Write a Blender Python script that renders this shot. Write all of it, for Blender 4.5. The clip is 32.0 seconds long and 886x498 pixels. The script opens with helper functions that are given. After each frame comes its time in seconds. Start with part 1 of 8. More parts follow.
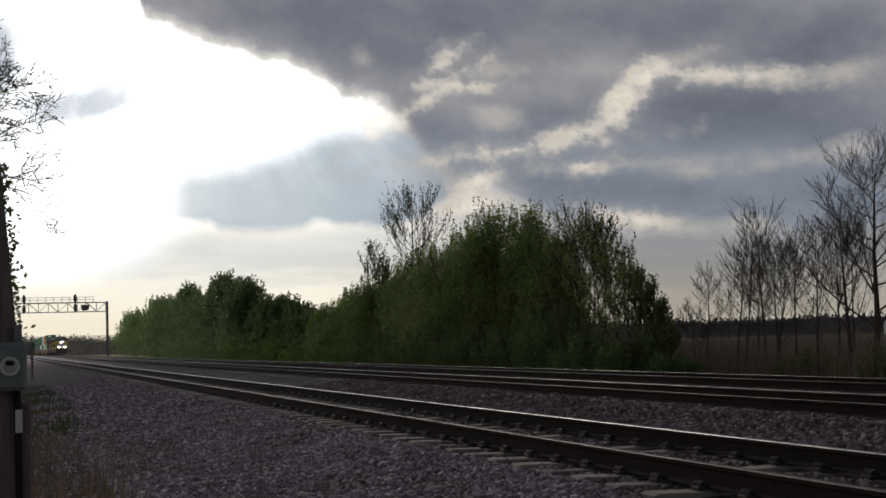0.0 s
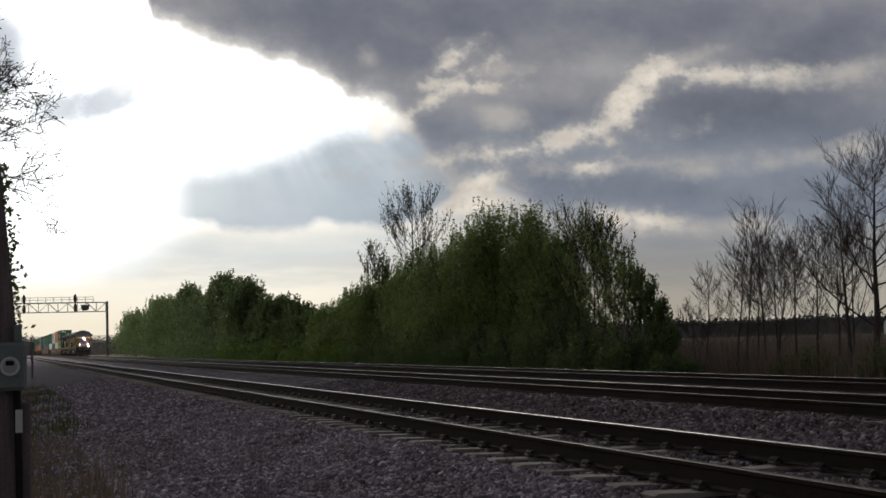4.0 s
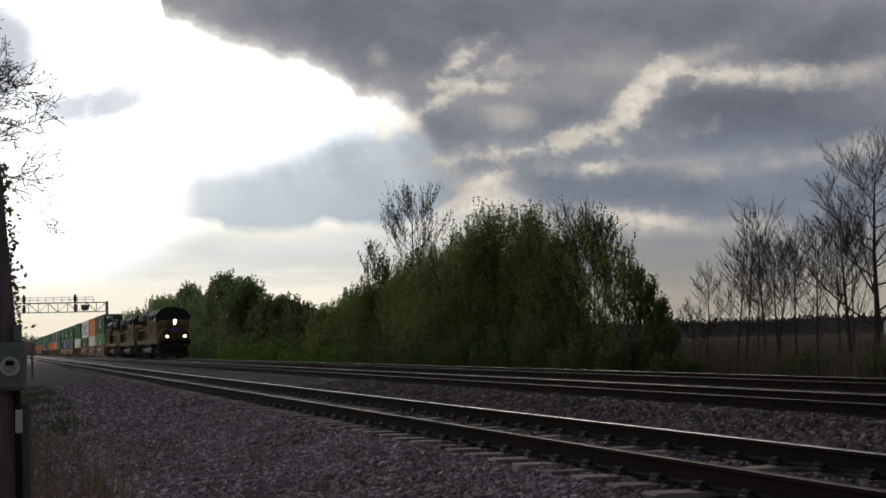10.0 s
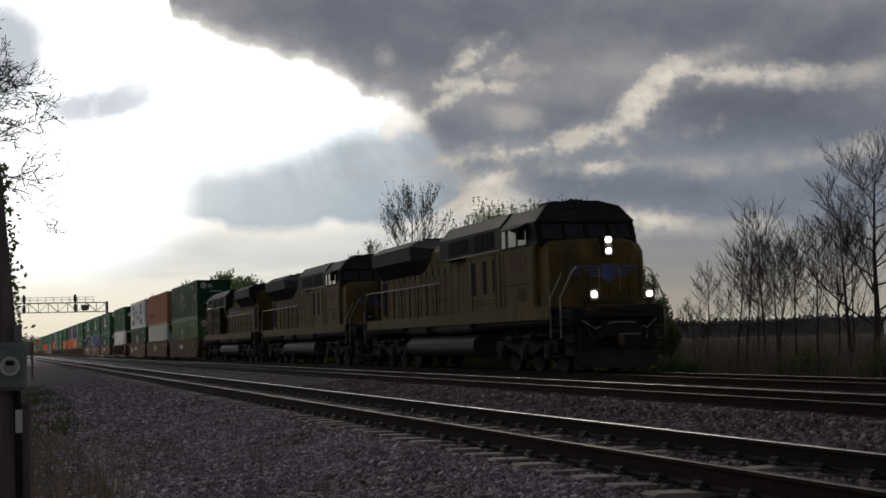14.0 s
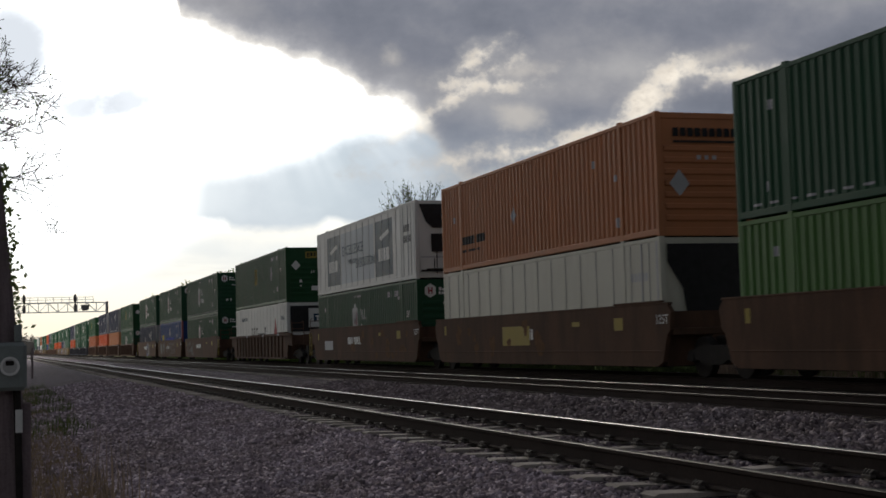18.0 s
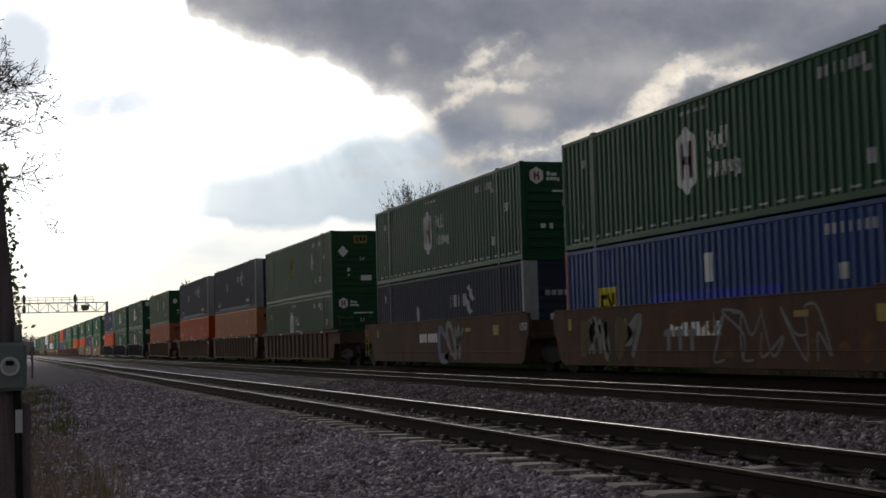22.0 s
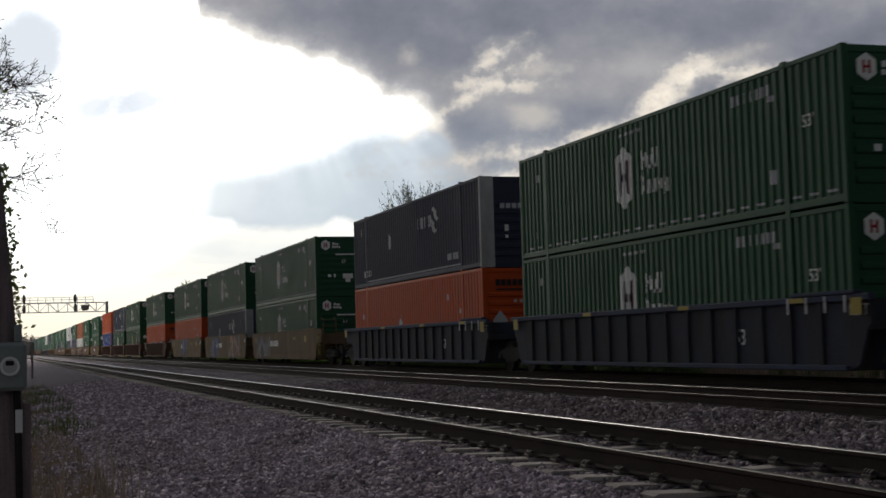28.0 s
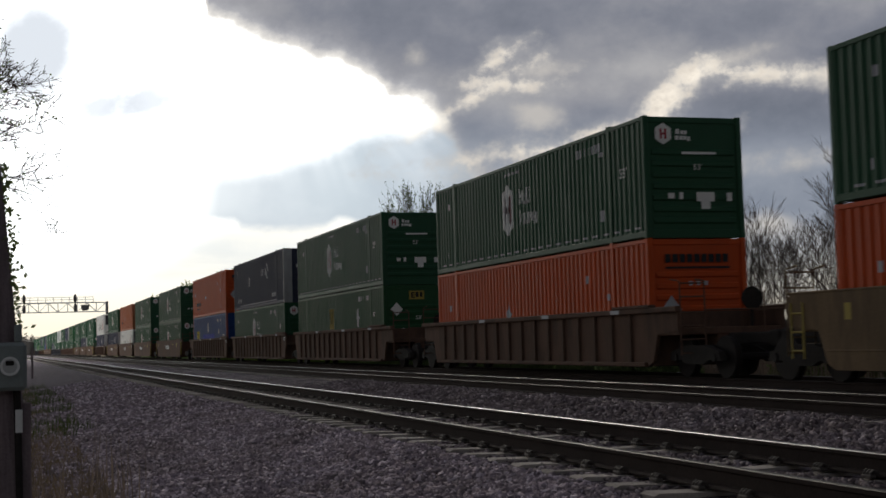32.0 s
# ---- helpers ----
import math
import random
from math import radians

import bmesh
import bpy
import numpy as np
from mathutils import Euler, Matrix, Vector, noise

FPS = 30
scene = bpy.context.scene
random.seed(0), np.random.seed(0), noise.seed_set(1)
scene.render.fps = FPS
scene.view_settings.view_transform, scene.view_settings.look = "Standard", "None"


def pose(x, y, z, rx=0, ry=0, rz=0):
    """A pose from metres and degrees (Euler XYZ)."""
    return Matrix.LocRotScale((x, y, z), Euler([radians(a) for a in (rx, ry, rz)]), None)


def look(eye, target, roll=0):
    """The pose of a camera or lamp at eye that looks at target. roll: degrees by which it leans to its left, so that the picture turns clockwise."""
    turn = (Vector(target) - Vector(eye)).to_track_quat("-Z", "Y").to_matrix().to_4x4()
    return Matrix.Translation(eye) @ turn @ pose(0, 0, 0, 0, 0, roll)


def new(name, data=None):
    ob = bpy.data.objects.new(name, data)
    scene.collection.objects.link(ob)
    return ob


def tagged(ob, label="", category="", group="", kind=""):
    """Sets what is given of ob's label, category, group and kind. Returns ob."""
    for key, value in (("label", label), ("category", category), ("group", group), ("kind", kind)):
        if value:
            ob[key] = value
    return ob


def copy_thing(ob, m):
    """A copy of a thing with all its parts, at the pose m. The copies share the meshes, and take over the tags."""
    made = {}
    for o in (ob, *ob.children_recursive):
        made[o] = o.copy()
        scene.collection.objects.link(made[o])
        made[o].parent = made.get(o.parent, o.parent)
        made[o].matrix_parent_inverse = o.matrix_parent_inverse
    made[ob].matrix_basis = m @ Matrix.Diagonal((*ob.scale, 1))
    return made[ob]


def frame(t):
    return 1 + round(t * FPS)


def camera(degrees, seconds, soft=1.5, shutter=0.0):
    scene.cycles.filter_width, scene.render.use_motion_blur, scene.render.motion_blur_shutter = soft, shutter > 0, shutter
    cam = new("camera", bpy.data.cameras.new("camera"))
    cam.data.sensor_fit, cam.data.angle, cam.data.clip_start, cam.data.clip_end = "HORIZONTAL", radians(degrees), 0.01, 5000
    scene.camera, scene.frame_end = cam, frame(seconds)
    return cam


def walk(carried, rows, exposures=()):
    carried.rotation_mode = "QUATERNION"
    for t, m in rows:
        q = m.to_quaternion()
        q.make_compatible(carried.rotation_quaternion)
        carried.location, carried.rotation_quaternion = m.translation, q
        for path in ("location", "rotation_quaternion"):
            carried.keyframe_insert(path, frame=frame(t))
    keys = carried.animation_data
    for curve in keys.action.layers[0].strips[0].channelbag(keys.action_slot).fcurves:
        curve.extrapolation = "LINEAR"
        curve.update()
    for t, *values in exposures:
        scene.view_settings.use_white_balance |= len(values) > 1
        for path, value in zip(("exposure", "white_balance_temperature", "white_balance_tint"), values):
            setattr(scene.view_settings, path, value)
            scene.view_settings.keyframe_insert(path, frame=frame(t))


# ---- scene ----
# A three-track main line seen from a low tripod; x runs across the tracks, y along them, z = 0 is the near rail top.
cam = camera(35.553, 32.0, soft=1.6, shutter=0.12)
EYE = (0.0, 0.0, 0.990)
AHEAD = Vector((0.30697, 0.94938, 0.06609))
VIEW = look(EYE, Vector(EYE) + AHEAD, roll=-1.631)
walk(cam, [(0.0, VIEW), (32.0, VIEW)],
     exposures=[(0.0, 0.0), (12.0, 0.0), (14.0, -0.1), (15.5, 0.1), (17.0, 0.25), (20.0, 0.30), (32.0, 0.31)])

# ---------------------------------------------------------------- light
SUN_AZ = radians(3.0)       # from +y towards +x
SUN_EL = radians(24.0)
world = bpy.data.worlds.new("overcast_sky")
scene.world = world
world.use_nodes = True
wn, wl = world.node_tree.nodes, world.node_tree.links
wn.clear()
w_out = wn.new("ShaderNodeOutputWorld")
w_bg = wn.new("ShaderNodeBackground")
w_sky = wn.new("ShaderNodeTexSky")
w_sky.sky_type = "NISHITA"
w_sky.sun_disc = False
w_sky.sun_elevation = SUN_EL
w_sky.sun_rotation = SUN_AZ
w_sky.dust_density = 4.0
w_coord = wn.new("ShaderNodeTexCoord")
w_noise = wn.new("ShaderNodeTexNoise")
w_noise.inputs["Scale"].default_value = 2.2
w_noise.inputs["Detail"].default_value = 6.0
w_sep = wn.new("ShaderNodeSeparateXYZ")
w_high = wn.new("ShaderNodeMath")              # height in the sky, ragged by the clouds
w_high.operation = "MULTIPLY_ADD"
w_high.inputs[1].default_value = 0.22
w_ramp = wn.new("ShaderNodeValToRGB")          # pale low sky, grey cloud bases overhead
w_ramp.color_ramp.elements[0].position = 0.14
w_ramp.color_ramp.elements[0].color = (0.56, 0.525, 0.46, 1)
w_ramp.color_ramp.elements[1].position = 0.75
w_ramp.color_ramp.elements[1].color = (0.120, 0.126, 0.145, 1)
w_ramp.color_ramp.elements.new(0.26).color = (0.42, 0.42, 0.42, 1)
w_ramp.color_ramp.elements.new(0.42).color = (0.19, 0.195, 0.215, 1)
w_mul = wn.new("ShaderNodeMix")
w_mul.data_type, w_mul.blend_type = "RGBA", "MIX"
w_mul.inputs["Factor"].default_value = 0.85
w_tone = wn.new("ShaderNodeVectorMath")
w_tone.operation = "SCALE"
w_tone.inputs["Scale"].default_value = 0.06    # clear sky that shows between the clouds
wl.new(w_coord.outputs["Generated"], w_noise.inputs["Vector"])
wl.new(w_coord.outputs["Generated"], w_sep.inputs["Vector"])
wl.new(w_noise.outputs["Fac"], w_high.inputs[0])
wl.new(w_sep.outputs["Z"], w_high.inputs[2])
wl.new(w_high.outputs[0], w_ramp.inputs["Fac"])
wl.new(w_sky.outputs["Color"], w_tone.inputs[0])
wl.new(w_tone.outputs[0], w_mul.inputs["A"])
w_dot = wn.new("ShaderNodeVectorMath")         # brighter towards the hidden sun, dull on the far side of the sky
w_dot.operation = "DOT_PRODUCT"
w_dot.inputs[1].default_value = (math.sin(SUN_AZ), math.cos(SUN_AZ), 0)
w_side = wn.new("ShaderNodeMapRange")
w_side.inputs["From Min"].default_value, w_side.inputs["From Max"].default_value = -0.6, 0.7
w_side.inputs["To Min"].default_value, w_side.inputs["To Max"].default_value = 0.62, 1.0
w_lit = wn.new("ShaderNodeVectorMath")
w_lit.operation = "SCALE"
wl.new(w_coord.outputs["Generated"], w_dot.inputs[0])
wl.new(w_dot.outputs["Value"], w_side.inputs["Value"])
wl.new(w_ramp.outputs["Color"], w_lit.inputs[0])
wl.new(w_side.outputs["Result"], w_lit.inputs["Scale"])
wl.new(w_lit.outputs[0], w_mul.inputs["B"])
wl.new(w_mul.outputs["Result"], w_bg.inputs["Color"])
w_bg.inputs["Strength"].default_value = 1.0
wl.new(w_bg.outputs["Background"], w_out.inputs["Surface"])

sun = new("sun", bpy.data.lights.new("sun", "SUN"))
sun.data.energy = 0.5
sun.data.angle = radians(12)
sun.data.color = (1.0, 0.93, 0.82)
SUN_DIR = Vector((math.sin(SUN_AZ) * math.cos(SUN_EL), math.cos(SUN_AZ) * math.cos(SUN_EL), math.sin(SUN_EL)))
sun.matrix_world = look(SUN_DIR * 900, (0, 0, 0))


# ---------------------------------------------------------------- material helpers
def material(name, rgb, rough=0.7, metal=0.0, vary=0.25, scale=3.0, fine=40.0, bump=0.15, dirt=None, dirt_amount=0.0,
             stretch=(1, 1, 1), spread=0.0, depth=0.01, spec=0.15):
    """Principled paint, stone or metal with two scales of variation, optional streaks of dirt and fine relief."""
    m = bpy.data.materials.new(name)
    m.use_nodes = True
    n, l = m.node_tree.nodes, m.node_tree.links
    b = n["Principled BSDF"]
    co = n.new("ShaderNodeTexCoord")
    mp = n.new("ShaderNodeMapping")
    mp.inputs["Scale"].default_value = stretch
    l.new(co.outputs["Object"], mp.inputs["Vector"])
    n1 = n.new("ShaderNodeTexNoise")
    n1.inputs["Scale"].default_value = scale
    n1.inputs["Detail"].default_value = 5
    n2 = n.new("ShaderNodeTexNoise")
    n2.inputs["Scale"].default_value = fine
    n2.inputs["Detail"].default_value = 3
    l.new(mp.outputs["Vector"], n1.inputs["Vector"])
    l.new(co.outputs["Object"], n2.inputs["Vector"])
    mul = n.new("ShaderNodeMath")
    mul.operation = "MULTIPLY_ADD"
    mul.inputs[1].default_value = 0.65
    ad = n.new("ShaderNodeMath")
    ad.operation = "MULTIPLY"
    ad.inputs[1].default_value = 0.35
    l.new(n2.outputs["Fac"], ad.inputs[0])
    l.new(n1.outputs["Fac"], mul.inputs[0])
    l.new(ad.outputs[0], mul.inputs[2])
    fac = mul.outputs[0]
    if spread:
        oi = n.new("ShaderNodeObjectInfo")
        sp = n.new("ShaderNodeMath")
        sp.operation = "MULTIPLY_ADD"
        sp.inputs[1].default_value = spread
        l.new(oi.outputs["Random"], sp.inputs[0])
        sub = n.new("ShaderNodeMath")
        sub.operation = "SUBTRACT"
        sub.inputs[1].default_value = spread / 2
        l.new(fac, sub.inputs[0])
        l.new(sub.outputs[0], sp.inputs[2])
        fac = sp.outputs[0]
    ramp = n.new("ShaderNodeValToRGB")
    lo = tuple(max(0.0, c * (1 - vary)) for c in rgb)
    hi = tuple(min(1.0, c * (1 + vary)) for c in rgb)
    ramp.color_ramp.elements[0].position, ramp.color_ramp.elements[1].position = 0.3, 0.7
    ramp.color_ramp.elements[0].color, ramp.color_ramp.elements[1].color = (*lo, 1), (*hi, 1)
    l.new(fac, ramp.inputs["Fac"])
    col = ramp.outputs["Color"]
    if dirt:
        n3 = n.new("ShaderNodeTexNoise")
        n3.inputs["Scale"].default_value = 1.1
        n3.inputs["Detail"].default_value = 7
        n3.inputs["Roughness"].default_value = 0.65
        mp3 = n.new("ShaderNodeMapping")
        mp3.inputs["Scale"].default_value = (1.4, 1.4, 0.35)
        mp3.inputs["Location"].default_value = (3.1, 7.7, 1.3)
        l.new(co.outputs["Object"], mp3.inputs["Vector"])
        l.new(mp3.outputs["Vector"], n3.inputs["Vector"])
        mr = n.new("ShaderNodeMapRange")
        mr.inputs["From Min"].default_value, mr.inputs["From Max"].default_value = 0.45, 0.72
        mr.inputs["To Max"].default_value = dirt_amount
        l.new(n3.outputs["Fac"], mr.inputs["Value"])
        mx = n.new("ShaderNodeMix")
        mx.data_type = "RGBA"
        mx.inputs["B"].default_value = (*dirt, 1)
        l.new(mr.outputs["Result"], mx.inputs["Factor"])
        l.new(col, mx.inputs["A"])
        col = mx.outputs["Result"]
    l.new(col, b.inputs["Base Color"])
    b.inputs["Metallic"].default_value = metal
    b.inputs["Specular IOR Level"].default_value = spec
    rr = n.new("ShaderNodeMapRange")
    rr.inputs["To Min"].default_value, rr.inputs["To Max"].default_value = max(0.03, rough - 0.12), min(1, rough + 0.12)
    l.new(n1.outputs["Fac"], rr.inputs["Value"])
    l.new(rr.outputs["Result"], b.inputs["Roughness"])
    if bump:
        bp = n.new("ShaderNodeBump")
        bp.inputs["Strength"].default_value = bump
        bp.inputs["Distance"].default_value = depth
        l.new(fac, bp.inputs["Height"])
        l.new(bp.outputs["Normal"], b.inputs["Normal"])
    return m


def glow(name, rgb, strength):
    m = bpy.data.materials.new(name)
    m.use_nodes = True
    b = m.node_tree.nodes["Principled BSDF"]
    b.inputs["Base Color"].default_value = (*rgb, 1)
    b.inputs["Emission Color"].default_value = (*rgb, 1)
    b.inputs["Emission Strength"].default_value = strength
    return m


# ---------------------------------------------------------------- mesh helpers
class Shape:
    """Collects verts and faces of one part."""

    def __init__(self):
        self.v, self.f, self.smooth = [], [], False

    def add(self, verts, faces):
        k = len(self.v)
        self.v.extend(tuple(p) for p in verts)
        self.f.extend(tuple(i + k for i in q) for q in faces)
        return self

    def box(self, x0, x1, y0, y1, z0, z1, c=0.0):
        """A block, its edges chamfered by c."""
        if c <= 0:
            vs = [(x, y, z) for x in (x0, x1) for y in (y0, y1) for z in (z0, z1)]
            return self.add(vs, [(0, 1, 3, 2), (4, 6, 7, 5), (0, 4, 5, 1), (2, 3, 7, 6), (0, 2, 6, 4), (1, 5, 7, 3)])
        X, Y, Z = (x0, x1), (y0, y1), (z0, z1)
        vs, idx = [], {}
        for i in (0, 1):
            for j in (0, 1):
                for k in (0, 1):
                    sx, sy, sz = 1 - 2 * i, 1 - 2 * j, 1 - 2 * k
                    idx[i, j, k, 0] = len(vs); vs.append((X[i], Y[j] + sy * c, Z[k] + sz * c))
                    idx[i, j, k, 1] = len(vs); vs.append((X[i] + sx * c, Y[j], Z[k] + sz * c))
                    idx[i, j, k, 2] = len(vs); vs.append((X[i] + sx * c, Y[j] + sy * c, Z[k]))
        fs = []
        for s in (0, 1):
            q = [idx[s, 0, 0, 0], idx[s, 1, 0, 0], idx[s, 1, 1, 0], idx[s, 0, 1, 0]]
            fs.append(q[::-1] if s == 0 else q)
            q = [idx[0, s, 0, 1], idx[1, s, 0, 1], idx[1, s, 1, 1], idx[0, s, 1, 1]]
            fs.append(q if s == 0 else q[::-1])
            q = [idx[0, 0, s, 2], idx[1, 0, s, 2], idx[1, 1, s, 2], idx[0, 1, s, 2]]
            fs.append(q[::-1] if s == 0 else q)
        for a in (0, 1):
            for b in (0, 1):
                fs.append((idx[a, b, 0, 0], idx[a, b, 1, 0], idx[a, b, 1, 1], idx[a, b, 0, 1]))
                fs.append((idx[a, 0, b, 0], idx[a, 1, b, 0], idx[a, 1, b, 2], idx[a, 0, b, 2]))
                fs.append((idx[0, a, b, 1], idx[1, a, b, 1], idx[1, a, b, 2], idx[0, a, b, 2]))
                for k in (0, 1):
                    fs.append((idx[a, b, k, 0], idx[a, b, k, 1], idx[a, b, k, 2]))
        return self.add(vs, fs)

    def prism(self, outline, a, b, axis="y"):
        """An outline swept from a to b along an axis. Outline pairs: axis y -> (x, z), x -> (y, z), z -> (x, y)."""
        put = {"y": lambda p, s: (p[0], s, p[1]), "x": lambda p, s: (s, p[0], p[1]), "z": lambda p, s: (p[0], p[1], s)}[axis]
        n = len(outline)
        vs = [put(p, a) for p in outline] + [put(p, b) for p in outline]
        fs = [tuple(range(n)), tuple(range(2 * n - 1, n - 1, -1))]
        fs += [(i, (i + 1) % n, n + (i + 1) % n, n + i) for i in range(n)]
        return self.add(vs, fs)

    def tube(self, path, r, sides=6, taper=None):
        """A round bar along points; taper gives the radius at each."""
        ring, k = [], len(path)
        for i, p in enumerate(path):
            p = Vector(p)
            d = (Vector(path[min(i + 1, k - 1)]) - Vector(path[max(i - 1, 0)]))
            d = d.normalized() if d.length > 1e-9 else Vector((0, 0, 1))
            s = d.cross(Vector((0, 0, 1)))
            s = s.normalized() if s.length > 1e-3 else Vector((1, 0, 0))
            t = d.cross(s)
            rr = taper[i] if taper else r
            ring.append([p + (s * math.cos(2 * math.pi * j / sides) + t * math.sin(2 * math.pi * j / sides)) * rr for j in range(sides)])
        vs = [tuple(q) for rg in ring for q in rg]
        fs = []
        for i in range(k - 1):
            for j in range(sides):
                j2 = (j + 1) % sides
                fs.append((i * sides + j, i * sides + j2, (i + 1) * sides + j2, (i + 1) * sides + j))
        fs.append(tuple(range(sides - 1, -1, -1)))
        fs.append(tuple((k - 1) * sides + j for j in range(sides)))
        return self.add(vs, fs)

    def disc(self, c, r, h, axis="x", sides=24):
        """A short cylinder centred on c."""
        d = {"x": (1, 0, 0), "y": (0, 1, 0), "z": (0, 0, 1)}[axis]
        a = [c[i] - d[i] * h / 2 for i in range(3)]
        b = [c[i] + d[i] * h / 2 for i in range(3)]
        return self.tube([a, b], r, sides)

    def mesh(self, name, mat):
        me = bpy.data.meshes.new(name)
        me.from_pydata(self.v, [], self.f)
        bm = bmesh.new()
        bm.from_mesh(me)
        bmesh.ops.recalc_face_normals(bm, faces=bm.faces)
        bm.to_mesh(me)
        bm.free()
        if self.smooth:
            me.polygons.foreach_set("use_smooth", [True] * len(me.polygons))
        me.materials.append(mat)
        return me


def part(name, shape, mat, parent=None, label="", at=None):
    """Links a shape, or a mesh that is shared, as one object under a thing or a part."""
    ob = new(name, shape.mesh(name, mat) if isinstance(shape, Shape) else shape)
    if parent is not None:
        ob.parent = parent
    if at is not None:
        ob.matrix_basis = at
    if label:
        tagged(ob, label)
    return ob


def raw(name, verts, faces, mat, smooth=False):
    """A mesh from arrays, without tidying."""
    me = bpy.data.meshes.new(name)
    me.from_pydata(verts, [], faces)
    me.materials.append(mat)
    if smooth:
        me.polygons.foreach_set("use_smooth", [True] * len(me.polygons))
    return me


def lettering(name, text, size, mat, parent, at):
    """Flat raised letters in the built-in font as a mesh part."""
    cu = bpy.data.curves.new(name, "FONT")
    cu.body, cu.size, cu.extrude, cu.resolution_u = text, size, 0.002, 2
    tmp = bpy.data.objects.new(name, cu)
    scene.collection.objects.link(tmp)
    bpy.context.view_layer.update()
    me = bpy.data.meshes.new_from_object(tmp.evaluated_get(bpy.context.evaluated_depsgraph_get()))
    bpy.data.objects.remove(tmp)
    me.materials.clear()
    me.materials.append(mat)
    return part(name, me, mat, parent, at=at)


# ---------------------------------------------------------------- materials
M_RAIL = material("rail_steel_side", (0.036, 0.027, 0.024), 0.9, 0.0, 0.35, 2.0, 30, 0.3, spec=0.08)
# Same head steel three times: how strongly each rail glints is set in its colour.
M_HEAD = material("rail_head_bright_glint", (0.21, 0.21, 0.215), 0.42, 1.0, 0.08, 1.0, 20, 0.02)
M_HEAD2 = material("rail_head_dim_glint", (0.034, 0.032, 0.030), 0.55, 1.0, 0.1, 1.0, 20, 0.02)
M_HEAD3 = material("rail_head_mid_glint", (0.12, 0.117, 0.115), 0.45, 1.0, 0.1, 1.0, 20, 0.02)
M_TIE = material("weathered_concrete_tie", (0.40, 0.36, 0.32), 0.9, 0, 0.3, 4, 60, 0.4, spec=0.1, dirt=(0.17, 0.145, 0.13), dirt_amount=0.7, spread=0.5)
M_CLIP = material("rusty_clip", (0.085, 0.074, 0.066), 0.75, 0.1, 0.3, 20, 90, 0.3)
M_GREEN = material("green_container_paint", (0.020, 0.070, 0.037), 0.5, 0, 0.12, 1.0, 30, 0.05, dirt=(0.030, 0.070, 0.045), dirt_amount=0.35, spec=0.13)
M_LIME = material("light_green_container_paint", (0.07, 0.16, 0.045), 0.45, 0, 0.12, 1.0, 30, 0.05, dirt=(0.08, 0.13, 0.06), dirt_amount=0.35, spec=0.13)
M_EMP = material("dark_green_container_paint", (0.019, 0.070, 0.030), 0.5, 0, 0.12, 1.0, 30, 0.05, dirt=(0.032, 0.065, 0.034), dirt_amount=0.35, spec=0.13)
M_ORANGE = material("orange_container_paint", (0.44, 0.064, 0.013), 0.5, 0, 0.12, 1.0, 30, 0.05, dirt=(0.28, 0.055, 0.025), dirt_amount=0.35, spec=0.13)
M_TAN = material("faded_orange_container_paint", (0.42, 0.17, 0.080), 0.55, 0, 0.12, 1.0, 30, 0.05, dirt=(0.33, 0.16, 0.09), dirt_amount=0.35, spec=0.13)
M_DULL = material("weathered_orange_container_paint", (0.36, 0.11, 0.05), 0.55, 0, 0.15, 1.0, 30, 0.05, dirt=(0.22, 0.09, 0.05), dirt_amount=0.35, spec=0.13)
M_NAVY = material("navy_container_paint", (0.036, 0.040, 0.066), 0.6, 0, 0.12, 1.0, 30, 0.05, dirt=(0.022, 0.026, 0.045), dirt_amount=0.35, spec=0.12)
M_BLUE = material("blue_container_paint", (0.016, 0.050, 0.175), 0.5, 0, 0.12, 1.0, 30, 0.05, dirt=(0.04, 0.055, 0.16), dirt_amount=0.35, spec=0.13)
M_WHITE = material("white_reefer_panel", (0.62, 0.62, 0.60), 0.5, 0, 0.06, 1.0, 30, 0.04, dirt=(0.42, 0.41, 0.38), dirt_amount=0.35, spec=0.13)
M_CREAM = material("cream_reefer_panel", (0.50, 0.49, 0.42), 0.5, 0, 0.06, 1.0, 30, 0.04, dirt=(0.34, 0.32, 0.26), dirt_amount=0.35, spec=0.13)
M_MARK = material("white_marking", (0.66, 0.66, 0.64), 0.6, 0, 0.1, 2, 40, 0.05)
M_GREYMARK = material("grey_marking", (0.40, 0.40, 0.42), 0.6, 0, 0.1, 2, 40, 0.05)
M_BAND = material("pale_grey_corner_paint", (0.36, 0.36, 0.36), 0.6, 0, 0.15, 2, 40, 0.05, dirt=(0.20, 0.19, 0.18), dirt_amount=0.6)
M_PINK = material("faded_red_corner_paint", (0.30, 0.10, 0.09), 0.6, 0, 0.2, 2, 40, 0.05)
M_PATCH = material("fresh_blue_repaint", (0.008, 0.030, 0.36), 0.5, 0, 0.1, 1, 30, 0.04, spec=0.2)
M_RED = material("dark_red_marking", (0.30, 0.025, 0.035), 0.6, 0, 0.1, 2, 40, 0.05)
M_YELMARK = material("yellow_marking", (0.30, 0.23, 0.05), 0.6, 0, 0.1, 2, 40, 0.05)
M_YELBRIGHT = material("bright_yellow_marking", (0.55, 0.46, 0.03), 0.6, 0, 0.1, 2, 40, 0.05)
M_BLKMARK = material("black_marking", (0.02, 0.02, 0.022), 0.6, 0, 0.1, 2, 40, 0.05)
M_PETROL = material("dark_blue_decal", (0.014, 0.040, 0.072), 0.5, 0, 0.25, 2, 40, 0.05)
M_PALE = material("faded_pale_decal", (0.46, 0.50, 0.53), 0.55, 0, 0.12, 1.2, 30, 0.04, dirt=(0.34, 0.36, 0.37), dirt_amount=0.5)
